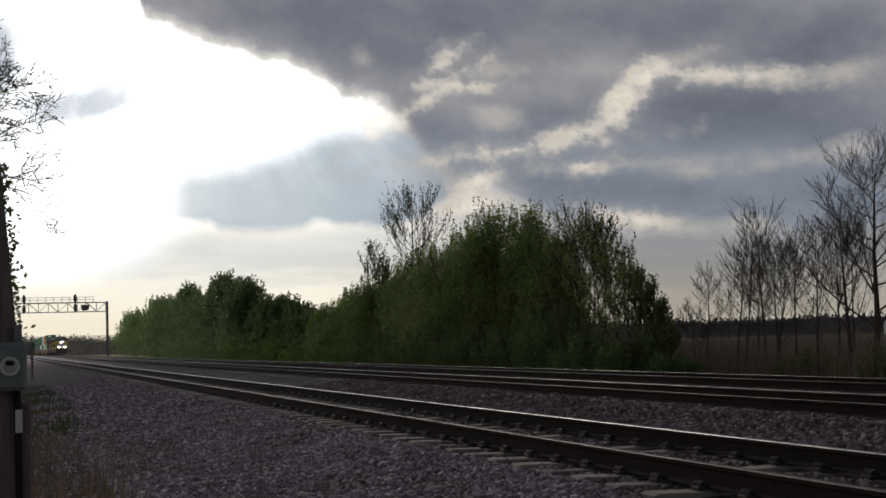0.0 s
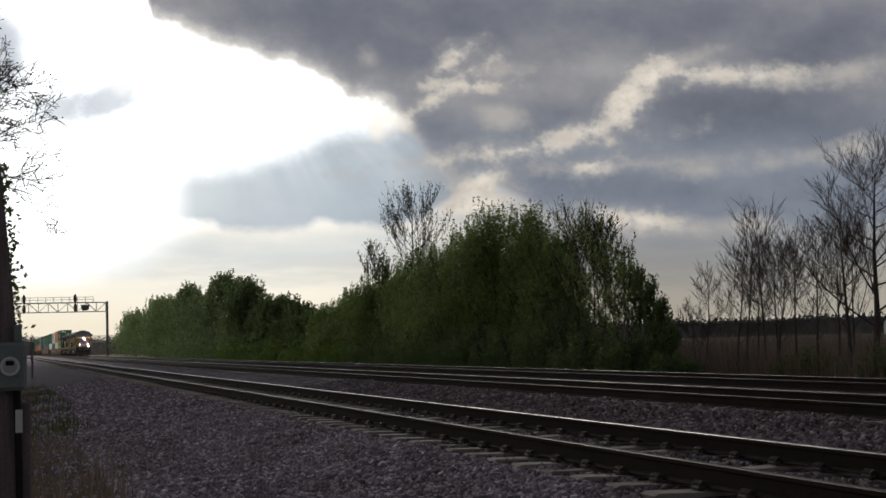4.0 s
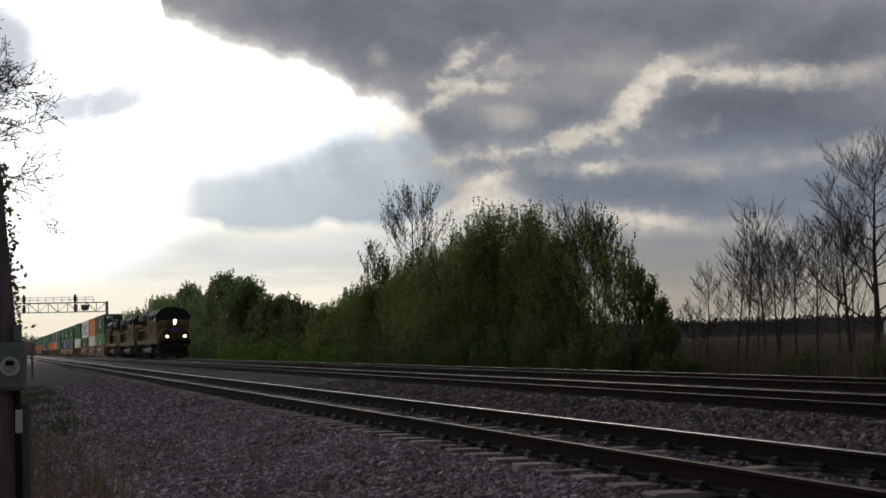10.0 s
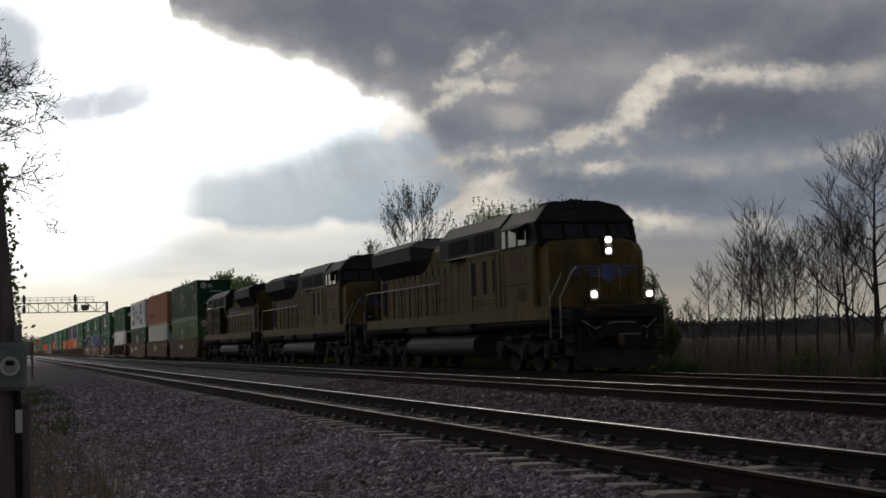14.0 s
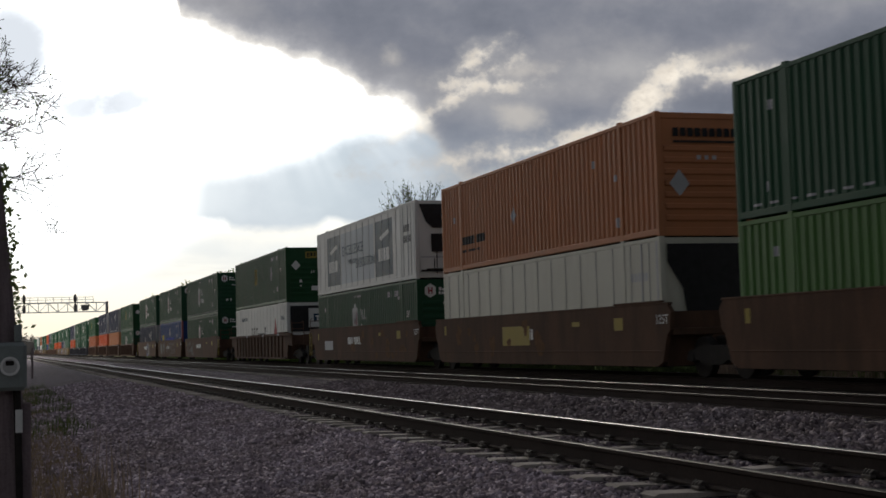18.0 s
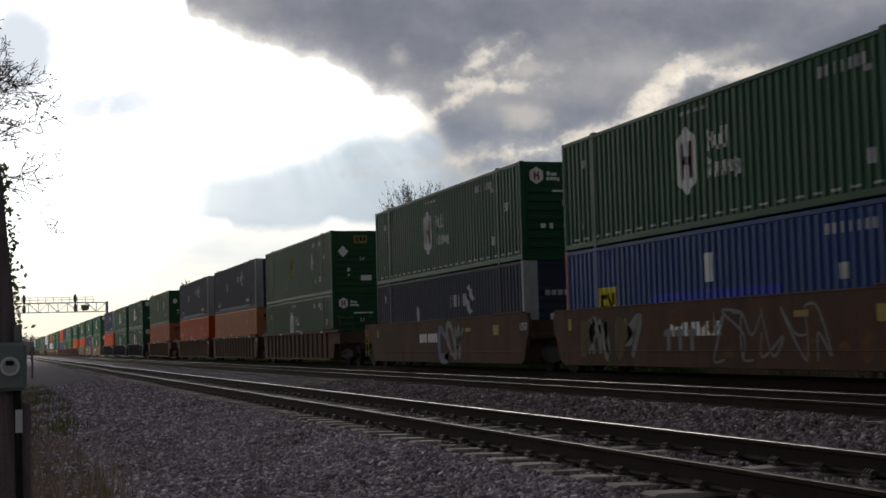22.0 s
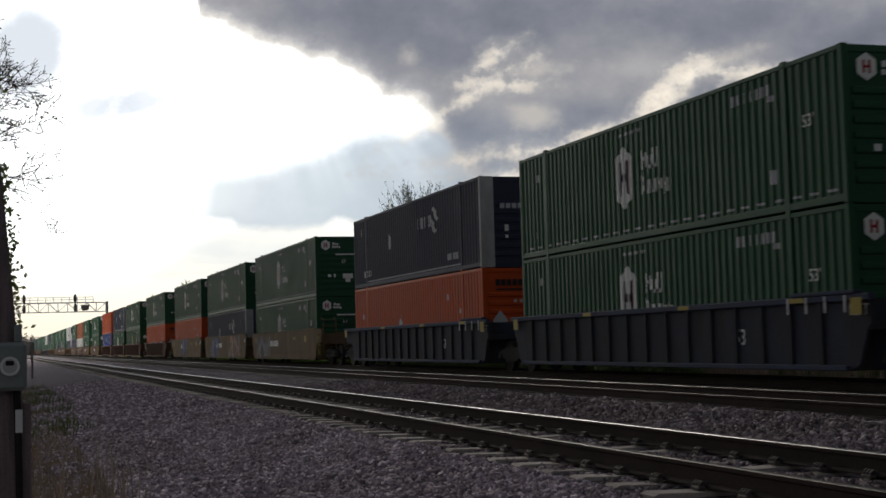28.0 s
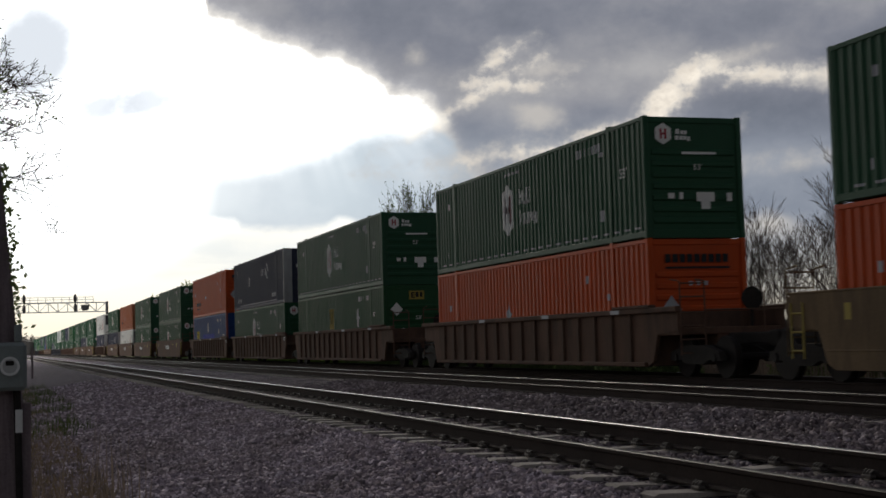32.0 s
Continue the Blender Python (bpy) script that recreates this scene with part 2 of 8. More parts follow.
M_SEAM = material("panel_seam_grey", (0.42, 0.42, 0.41), 0.6, 0, 0.1, 2, 40, 0.05)
M_BLACKPANEL = material("black_reefer_unit", (0.018, 0.018, 0.02), 0.45, 0, 0.3, 6, 40, 0.2)
M_BROWN = material("brown_well_car_paint", (0.100, 0.058, 0.040), 0.8, 0, 0.25, 0.8, 25, 0.25, dirt=(0.055, 0.038, 0.028), dirt_amount=0.8, spec=0.08)
M_TANCAR = material("tan_well_car_paint", (0.150, 0.105, 0.062), 0.8, 0, 0.25, 0.8, 25, 0.25, dirt=(0.07, 0.052, 0.04), dirt_amount=0.85, spec=0.08)
M_RIBCAR = material("rusty_ribbed_well_car_paint", (0.110, 0.066, 0.048), 0.8, 0, 0.3, 0.8, 25, 0.3, dirt=(0.045, 0.034, 0.028), dirt_amount=0.8, spec=0.08)
M_DARKCAR = material("dark_blue_grey_well_car_paint", (0.040, 0.043, 0.055), 0.75, 0, 0.25, 0.8, 25, 0.25, dirt=(0.03, 0.026, 0.022), dirt_amount=0.8, spec=0.08)
M_BLUECHORD = material("blue_top_chord_paint", (0.042, 0.052, 0.085), 0.7, 0, 0.25, 0.8, 25, 0.2, dirt=(0.05, 0.04, 0.04), dirt_amount=0.7, spec=0.08)
M_UNDER = material("grimy_underframe", (0.026, 0.023, 0.021), 0.88, 0.0, 0.35, 3, 30, 0.3, spec=0.15)
M_WHEEL = material("wheel_steel", (0.020, 0.017, 0.016), 0.75, 0.0, 0.25, 5, 40, 0.2, spec=0.15)
M_YELLOW = material("armour_yellow_paint", (0.125, 0.083, 0.024), 0.65, 0, 0.3, 1.0, 30, 0.05, dirt=(0.055, 0.043, 0.030), dirt_amount=0.95, spec=0.1)
M_SOOTY = material("sooty_soiled_yellow_paint", (0.050, 0.032, 0.014), 0.75, 0, 0.35, 1.2, 30, 0.06, dirt=(0.024, 0.018, 0.014), dirt_amount=0.95, spec=0.1)
M_GREY = material("harbour_grey_paint", (0.019, 0.0195, 0.021), 0.65, 0, 0.35, 1.0, 30, 0.06, dirt=(0.032, 0.029, 0.026), dirt_amount=0.8, spec=0.12)
M_ROOFGREY = material("sooty_grey_roof_paint", (0.024, 0.0245, 0.026), 0.7, 0, 0.25, 1.0, 30, 0.08, dirt=(0.05, 0.05, 0.05), dirt_amount=0.7)
M_GRILLE = material("radiator_grille", (0.012, 0.012, 0.013), 0.8, 0.0, 0.3, 8, 80, 0.4, spec=0.06)
M_TANK = material("fuel_tank_grey", (0.050, 0.047, 0.046), 0.65, 0, 0.3, 1.5, 30, 0.15, dirt=(0.035, 0.03, 0.028), dirt_amount=0.7)
M_GLASS = material("dark_cab_glass", (0.012, 0.016, 0.018), 0.15, 0, 0.1, 1, 10, 0, spec=0.5)
M_FADED = material("faded_red_lettering", (0.10, 0.040, 0.026), 0.7, 0, 0.3, 3, 40, 0.05)
M_PLOW = material("dirty_plow_grey", (0.040, 0.039, 0.040), 0.8, 0, 0.3, 2, 30, 0.2, spec=0.1)
M_GRAF_W = material("pale_spray_paint", (0.19, 0.185, 0.18), 0.7, 0, 0.25, 3, 40, 0.05, spec=0.1)
M_GRAF_B = material("blue_spray_paint", (0.055, 0.065, 0.16), 0.7, 0, 0.3, 3, 40, 0.05, spec=0.1)
M_GRAF_L = material("lilac_spray_paint", (0.14, 0.145, 0.22), 0.7, 0, 0.3, 3, 40, 0.05, spec=0.1)
M_SCUFF = material("scraped_pale_paint", (0.12, 0.11, 0.10), 0.8, 0, 0.5, 5, 40, 0.1, spec=0.08)
M_RUSTSPOT = material("rusty_scrape", (0.125, 0.070, 0.038), 0.85, 0, 0.4, 5, 40, 0.15, spec=0.06)
M_FLAGPALE = material("sooty_pale_stripe", (0.15, 0.14, 0.125), 0.7, 0, 0.3, 2, 30, 0.05, spec=0.08)
M_EMBLEM = material("faded_blue_emblem", (0.075, 0.10, 0.21), 0.6, 0, 0.25, 3, 30, 0.05, spec=0.08)
M_RAILING = material("worn_handrail", (0.30, 0.28, 0.22), 0.5, 0, 0.2, 5, 60, 0.1)
M_LIGHT = glow("headlight_glow", (1.0, 0.84, 0.66), 400.0)
M_LAMPOFF = material("unlit_lens", (0.25, 0.25, 0.24), 0.15, 0, 0.1, 2, 20, 0)

# ---------------------------------------------------------------- sky: a sheet of cloud that drifts
SHEET_ALT = 52.0


def cloud_material():
    """Broken stratocumulus over the sheet: a bright gap, lit rims and grey bases, laid out as seen from below its own origin."""
    m = bpy.data.materials.new("drifting_cloud")
    m.use_nodes = True
    n, l = m.node_tree.nodes, m.node_tree.links
    n.clear()
    out = n.new("ShaderNodeOutputMaterial")
    em = n.new("ShaderNodeEmission")
    l.new(em.outputs[0], out.inputs["Surface"])
    co = n.new("ShaderNodeTexCoord").outputs["Object"]

    def math_node(op, a, b=None, c=None, clamp=False):
        q = n.new("ShaderNodeMath")
        q.operation, q.use_clamp = op, clamp
        for i, v in enumerate((a, b, c)):
            if v is None:
                continue
            if isinstance(v, (int, float)):
                q.inputs[i].default_value = v
            else:
                l.new(v, q.inputs[i])
        return q.outputs[0]

    def dot(v, k):
        q = n.new("ShaderNodeVectorMath")
        q.operation = "DOT_PRODUCT"
        l.new(v, q.inputs[0])
        q.inputs[1].default_value = k
        return q.outputs["Value"]

    # the way from the origin below to the point, as slopes right and up of the line of sight
    lift = n.new("ShaderNodeVectorMath")
    lift.operation = "ADD"
    lift.inputs[1].default_value = (0, 0, SHEET_ALT)
    l.new(co, lift.inputs[0])
    d = lift.outputs[0]
    R = VIEW.to_3x3()
    right, up, ahead = R @ Vector((1, 0, 0)), R @ Vector((0, 1, 0)), R @ Vector((0, 0, -1))
    depth = dot(d, ahead)
    a = math_node("MULTIPLY", math_node("DIVIDE", dot(d, right), depth), 2.445)
    b = math_node("MULTIPLY", math_node("DIVIDE", dot(d, up), depth), -2.445)
    cmb = n.new("ShaderNodeCombineXYZ")     # thousandths of the frame width and height would be 0.784 and 0.441
    l.new(math_node("ADD", a, 0.784), cmb.inputs[0])
    l.new(math_node("ADD", b, 0.441), cmb.inputs[1])
    P = cmb.outputs[0]

    def noise_tex(scale, detail, sy=1.8, off=0.0, rough=0.6):
        mp = n.new("ShaderNodeMapping")
        mp.inputs["Scale"].default_value = (scale, scale * sy, scale)
        mp.inputs["Location"].default_value = (off, off * 1.7, off * 0.3)
        l.new(P, mp.inputs["Vector"])
        q = n.new("ShaderNodeTexNoise")
        q.inputs["Scale"].default_value = 1.0
        q.inputs["Detail"].default_value = detail
        q.inputs["Roughness"].default_value = rough
        l.new(mp.outputs["Vector"], q.inputs["Vector"])
        return q

    sep = n.new("ShaderNodeSeparateXYZ")
    l.new(P, sep.inputs[0])
    px, py = sep.outputs[0], sep.outputs[1]
    edge_noise = math_node("SUBTRACT", noise_tex(11.0, 8, 1.35, 5.1, 0.56).outputs["Fac"], 0.5)
    big_noise = math_node("SUBTRACT", noise_tex(4.2, 6, 1.4, 8.7, 0.55).outputs["Fac"], 0.5)
    puff_noise = math_node("SUBTRACT", noise_tex(30.0, 7, 1.2, 1.9, 0.62).outputs["Fac"], 0.5)

    def oval(x, y, rx, ry, turn):
        """Rough distance inside an oval's edge."""
        mp = n.new("ShaderNodeMapping")
        mp.vector_type = "TEXTURE"
        mp.inputs["Location"].default_value = (x, y, 0)
        mp.inputs["Rotation"].default_value = (0, 0, radians(turn))
        mp.inputs["Scale"].default_value = (rx, ry, 1)
        l.new(P, mp.inputs["Vector"])
        flat = n.new("ShaderNodeVectorMath")
        flat.operation = "MULTIPLY"
        flat.inputs[1].default_value = (1, 1, 0)
        l.new(mp.outputs["Vector"], flat.inputs[0])
        le = n.new("ShaderNodeVectorMath")
        le.operation = "LENGTH"
        l.new(flat.outputs[0], le.inputs[0])
        return math_node("MULTIPLY", math_node("SUBTRACT", 1.0, le.outputs["Value"]), min(rx, ry))

    def union(ovals):
        f = None
        for k in ovals:
            v = oval(*k)
            f = v if f is None else math_node("SMOOTH_MAX", f, v, 0.02)
        return f

    def slope(x0, y0, nx, ny):
        return math_node("ADD", math_node("MULTIPLY", px, nx), math_node("MULTIPLY_ADD", py, ny, -(x0 * nx + y0 * ny)))

    def smooth(v, lo, hi, a=0.0, b=1.0):
        mr = n.new("ShaderNodeMapRange")
        mr.interpolation_type = "SMOOTHSTEP"
        mr.inputs["From Min"].default_value, mr.inputs["From Max"].default_value = lo, hi
        mr.inputs["To Min"].default_value, mr.inputs["To Max"].default_value = a, b
        l.new(v, mr.inputs["Value"])
        return mr.outputs["Result"]

    def roughen(v, e, g=0.0, q=0.0):
        v = math_node("MULTIPLY_ADD", edge_noise, e, v)
        if g:
            v = math_node("MULTIPLY_ADD", big_noise, g, v)
        if q:
            v = math_node("MULTIPLY_ADD", puff_noise, q, v)
        return v

    def ramp(v, *stops):
        q = n.new("ShaderNodeValToRGB")
        q.color_ramp.elements[0].position, q.color_ramp.elements[0].color = stops[0][0], (*stops[0][1], 1)
        q.color_ramp.elements[1].position, q.color_ramp.elements[1].color = stops[-1][0], (*stops[-1][1], 1)
        for p, c in stops[1:-1]:
            q.color_ramp.elements.new(p).color = (*c, 1)
        l.new(v, q.inputs["Fac"])
        return q.outputs["Color"]

    def over(alpha, top, under):
        q = n.new("ShaderNodeMix")
        q.data_type = "RGBA"
        l.new(alpha, q.inputs["Factor"])
        for k, v in (("A", under), ("B", top)):
            if isinstance(v, tuple):
                q.inputs[k].default_value = (*v, 1)
            else:
                l.new(v, q.inputs[k])
        return q.outputs["Result"]

    def bent(v, *stops):
        """The height of a bent line over v."""
        q = n.new("ShaderNodeValToRGB")
        e = q.color_ramp.elements
        for i, (x, y) in enumerate(stops):
            k = e[0] if i == 0 else e[-1] if i == len(stops) - 1 else e.new(x / 1.7)
            k.position, k.color = x / 1.7, (y + 0.3, y + 0.3, y + 0.3, 1)
        l.new(math_node("DIVIDE", v, 1.7), q.inputs["Fac"])
        return math_node("SUBTRACT", q.outputs["Color"], 0.3)

    def times(*vs):
        out_v = vs[0]
        for v in vs[1:]:
            out_v = math_node("MULTIPLY", out_v, v)
        return out_v

    # clear low sky: dazzling towards the sun, a muted cream far from it
    left = ramp(py, (0.36, (1.15, 1.13, 1.06)), (0.42, (0.95, 0.91, 0.81)), (0.47, (0.90, 0.88, 0.80)), (0.52, (0.98, 0.92, 0.78)), (0.58, (0.92, 0.83, 0.66)))
    right_side = ramp(py, (0.36, (0.32, 0.33, 0.35)), (0.42, (0.33, 0.325, 0.32)), (0.47, (0.35, 0.335, 0.30)), (0.52, (0.38, 0.35, 0.30)), (0.57, (0.40, 0.365, 0.30)))
    colour = over(smooth(px, 0.50, 1.12), right_side, left)
    # thin flat bands of cloud low down
    band_noise = noise_tex(2.6, 5, 6.5, 3.3, 0.52).outputs["Fac"]
    colour = over(times(smooth(band_noise, 0.44, 0.60), smooth(py, 0.40, 0.43), smooth(py, 0.56, 0.47), 0.55), ramp(px, (0.2, (0.70, 0.72, 0.71)), (0.62, (0.55, 0.55, 0.53)), (1.0, (0.25, 0.255, 0.265))), colour)
    low_band = union([(0.36, 0.438, 0.075, 0.020, 0), (0.54, 0.445, 0.095, 0.014, -2), (0.20, 0.452, 0.10, 0.012, 0), (0.66, 0.425, 0.06, 0.012, 0)])
    colour = over(times(smooth(roughen(low_band, 0.03, 0.03), -0.022, 0.016), 0.75), (0.68, 0.71, 0.71), colour)
    # the dazzling gap
    glare = union([(0.12, 0.10, 0.46, 0.24, 8), (0.44, 0.17, 0.32, 0.13, 12), (0.05, 0.30, 0.25, 0.15, 0)])
    colour = over(smooth(roughen(glare, 0.03), -0.09, 0.05), (1.75, 1.79, 1.82), colour)
    # beams from the hidden sun
    turn_noise = n.new("ShaderNodeTexNoise")
    turn_noise.noise_dimensions = "1D"
    turn_noise.inputs["Scale"].default_value, turn_noise.inputs["Detail"].default_value = 5.5, 2
    l.new(math_node("ARCTAN2", math_node("SUBTRACT", py, -0.02), math_node("SUBTRACT", px, 0.42)), turn_noise.inputs["W"])
    beams = smooth(turn_noise.outputs["Fac"], 0.30, 0.72)
    # the pale, flat-bottomed cloud under the gap
    top = bent(px, (0.0, 0.42), (0.27, 0.36), (0.305, 0.308), (0.36, 0.298), (0.45, 0.293), (0.50, 0.276), (0.55, 0.255), (0.60, 0.232), (0.64, 0.212), (0.68, 0.222), (0.71, 0.228), (0.75, 0.21), (0.82, 0.18), (1.6, 0.18))
    base = bent(px, (0.0, 0.30), (0.27, 0.335), (0.30, 0.366), (0.33, 0.388), (0.39, 0.391), (0.408, 0.404), (0.50, 0.405), (0.55, 0.400), (0.575, 0.387), (0.61, 0.398), (0.70, 0.402), (0.76, 0.388), (0.80, 0.362), (0.84, 0.338), (0.87, 0.312), (0.92, 0.30), (1.6, 0.30))
    from_top = roughen(math_node("SUBTRACT", py, top), 0.045, 0.04, 0.012)
    from_base = roughen(math_node("SUBTRACT", base, py), 0.018, 0.012, 0.014)
    veil = ramp(px, (0.30, (0.92, 0.94, 0.95)), (0.36, (0.64, 0.69, 0.72)), (0.44, (0.53, 0.585, 0.63)), (0.58, (0.47, 0.535, 0.585)), (0.70, (0.38, 0.44, 0.50)), (0.82, (0.25, 0.295, 0.35)))
    veil = over(smooth(big_noise, -0.02, 0.22, 0.0, 0.35), (0.70, 0.74, 0.77), veil)
    veil = over(times(beams, smooth(py, 0.37, 0.25, 0.03, 0.42), smooth(px, 0.86, 0.62)), (0.82, 0.87, 0.90), veil)
    colour = over(times(smooth(from_top, -0.040, 0.042), smooth(from_base, -0.008, 0.012), smooth(px, 0.275, 0.365), 0.97), veil, colour)
    colour = over(times(smooth(from_base, 0.030, 0.0), smooth(from_base, -0.014, 0.002), smooth(px, 0.30, 0.40), smooth(px, 0.80, 0.60), 0.25), (0.42, 0.47, 0.52), colour)
    # shreds beside the tree
    for shape, alpha, soft in (((0.005, 0.095, 0.082, 0.085, 20), 0.95, 0.030), ((0.130, 0.187, 0.060, 0.025, -2), 0.85, 0.018), ((0.215, 0.178, 0.052, 0.032, -12), 0.85, 0.018)):
        colour = over(math_node("MULTIPLY", smooth(roughen(oval(*shape), 0.040, 0.02, 0.02), -soft, soft), alpha), (0.56, 0.60, 0.655), colour)
    colour = over(math_node("MULTIPLY", smooth(oval(0.243, 0.160, 0.014, 0.010, 0), -0.010, 0.010), 0.8), (1.0, 1.0, 1.0), colour)
    # the great grey mass with its ragged bright edge
    edge = bent(px, (0.0, -0.25), (0.285, -0.22), (0.300, 0.034), (0.35, 0.054), (0.40, 0.072), (0.44, 0.088), (0.50, 0.102), (0.55, 0.116), (0.575, 0.128), (0.61, 0.152), (0.65, 0.180), (0.70, 0.192), (0.725, 0.205),
                (0.75, 0.232), (0.79, 0.285), (0.83, 0.318), (0.865, 0.302), (0.90, 0.335), (0.95, 0.36), (1.0, 0.385), (1.10, 0.376), (1.16, 0.384), (1.24, 0.398), (1.34, 0.388), (1.44, 0.41), (1.6, 0.40))
    inner = roughen(math_node("SUBTRACT", edge, py), 0.042, 0.012, 0.026)
    tone = math_node("ADD", math_node("MULTIPLY_ADD", big_noise, 0.95, 0.44), math_node("MULTIPLY_ADD", puff_noise, 0.16, math_node("MULTIPLY", edge_noise, 0.45)))
    heavy = union([(0.92, 0.035, 0.40, 0.055, 2), (1.15, 0.055, 0.20, 0.035, -6), (1.50, 0.075, 0.10, 0.04, -20), (1.36, 0.20, 0.24, 0.055, 4), (1.02, 0.205, 0.06, 0.02, -20), (0.75, 0.09, 0.14, 0.05, 12), (0.80, 0.23, 0.075, 0.022, 10),
                   (1.00, 0.318, 0.12, 0.022, 12), (1.22, 0.335, 0.14, 0.030, 4), (1.42, 0.350, 0.20, 0.045, 0), (0.97, 0.235, 0.05, 0.012, 0)])
    tone = math_node("MULTIPLY_ADD", smooth(heavy, -0.05, 0.05), 0.36, tone)
    pale = union([(1.02, 0.120, 0.16, 0.022, -3), (0.98, 0.155, 0.14, 0.022, 0), (1.30, 0.08, 0.08, 0.02, -20), (0.44, 0.045, 0.14, 0.04, 14), (0.66, 0.14, 0.09, 0.03, 25)])
    tone = math_node("MULTIPLY_ADD", smooth(pale, -0.04, 0.03), -0.12, tone)
    grey = ramp(tone, (0.15, (0.36, 0.355, 0.36)), (0.45, (0.245, 0.248, 0.272)), (0.70, (0.175, 0.185, 0.220)), (1.0, (0.122, 0.135, 0.168)))
    cool = ramp(tone, (0.15, (0.33, 0.345, 0.375)), (0.45, (0.245, 0.268, 0.312)), (0.70, (0.190, 0.215, 0.262)), (1.0, (0.140, 0.162, 0.205)))
    grey = over(smooth(py, 0.15, 0.30), cool, grey)
    near_gap = smooth(px, 0.80, 0.70)
    rim = ramp(smooth(inner, -0.010, 0.060), (0.0, (0.92, 0.87, 0.78)), (0.25, (0.66, 0.635, 0.60)), (0.6, (0.36, 0.36, 0.38)), (1.0, (0.245, 0.25, 0.28)))
    grey = over(times(smooth(inner, 0.075, 0.012), near_gap), rim, grey)
    colour = over(smooth(inner, -0.012, 0.016), grey, colour)
    # the lower bank far from the sun
    bank = union([(1.46, 0.430, 0.20, 0.030, 0), (1.20, 0.425, 0.09, 0.020, 4), (1.03, 0.40, 0.08, 0.014, 0)])
    colour = over(math_node("MULTIPLY", smooth(roughen(bank, 0.04, 0.04), -0.04, 0.04), 0.60), (0.255, 0.268, 0.300), colour)
    # breaks in the mass, lit from behind: hazy halo, then the bright heart
    faint = union([(0.908, 0.204, 0.026, 0.013, 10), (0.918, 0.214, 0.009, 0.006, 0), (0.915, 0.126, 0.026, 0.006, -8), (1.25, 0.105, 0.03, 0.007, -20), (1.26, 0.299, 0.036, 0.008, 0), (1.43, 0.277, 0.036, 0.009, -10), (1.53, 0.262, 0.03, 0.012, -10), (1.12, 0.292, 0.08, 0.004, -3),
                   (0.80, 0.282, 0.03, 0.004, -10), (1.42, 0.139, 0.06, 0.012, 3), (1.53, 0.126, 0.05, 0.014, -14), (1.343, 0.394, 0.022, 0.009, 0), (0.895, 0.352, 0.05, 0.010, 20), (0.90, 0.318, 0.014, 0.010, 0), (0.685, 0.103, 0.008, 0.009, 0), (1.235, 0.405, 0.035, 0.006, 0)])
    bright = union([(0.838, 0.095, 0.008, 0.005, 20), (0.824, 0.110, 0.008, 0.002, -35), (0.798, 0.170, 0.024, 0.003, -32), (0.842, 0.150, 0.030, 0.005, 2), (0.935, 0.266, 0.056, 0.0045, -7), (0.886, 0.270, 0.010, 0.008, 40),
                    (1.066, 0.230, 0.026, 0.007, -8), (1.135, 0.172, 0.056, 0.026, -46), (1.180, 0.135, 0.034, 0.020, -28), (1.128, 0.205, 0.018, 0.014, -20), (1.245, 0.130, 0.060, 0.0055, 2), (1.335, 0.131, 0.055, 0.0060, 2), (1.062, 0.294, 0.024, 0.008, -12),
                    (0.868, 0.328, 0.036, 0.016, -42), (0.845, 0.365, 0.055, 0.014, -10), (1.145, 0.389, 0.050, 0.009, 8)])
    soft_lit = roughen(faint, 0.045, 0.0, 0.035)
    lit = roughen(bright, 0.050, 0.0, 0.050)
    colour = over(smooth(soft_lit, -0.020, 0.014, 0.0, 0.62), (0.52, 0.485, 0.44), colour)
    colour = over(smooth(lit, -0.026, 0.006, 0.0, 0.50), (0.45, 0.435, 0.42), colour)
    colour = over(smooth(lit, -0.010, 0.012, 0.0, 0.95), over(smooth(puff_noise, -0.2, 0.2), (0.60, 0.545, 0.475), (0.84, 0.77, 0.665)), colour)
    notch = union([(0.708, 0.210, 0.030, 0.012, 8), (0.690, 0.226, 0.014, 0.018, 20)])
    colour = over(times(smooth(roughen(notch, 0.02, 0.0, 0.015), -0.012, 0.014), 0.9), (1.02, 0.97, 0.87), colour)
    l.new(colour, em.inputs["Color"])
    em.inputs["Strength"].default_value = 1.0
    return m


def cloud_sheet():
    vs, fs = [], []
    az0 = math.atan2(AHEAD.x, AHEAD.y)
    N = 48
    for i in range(N + 1):
        az = az0 + radians(-48 + 96 * i / N)
        for rad in (160.0, 700.0, 4850.0):
            vs.append((math.sin(az) * rad, math.cos(az) * rad, 0))
    for i in range(N):
        for j in range(2):
            k = i * 3 + j
            fs.append((k, k + 1, k + 4, k + 3))
    ob = new("cloud_backdrop", raw("cloud_backdrop", vs, fs, cloud_material()))
    ob.location = (0, 0, EYE[2] + SHEET_ALT)
    return tagged(ob, "broken grey storm clouds with a glaring bright gap", "clouds", kind="structure")


clouds = cloud_sheet()


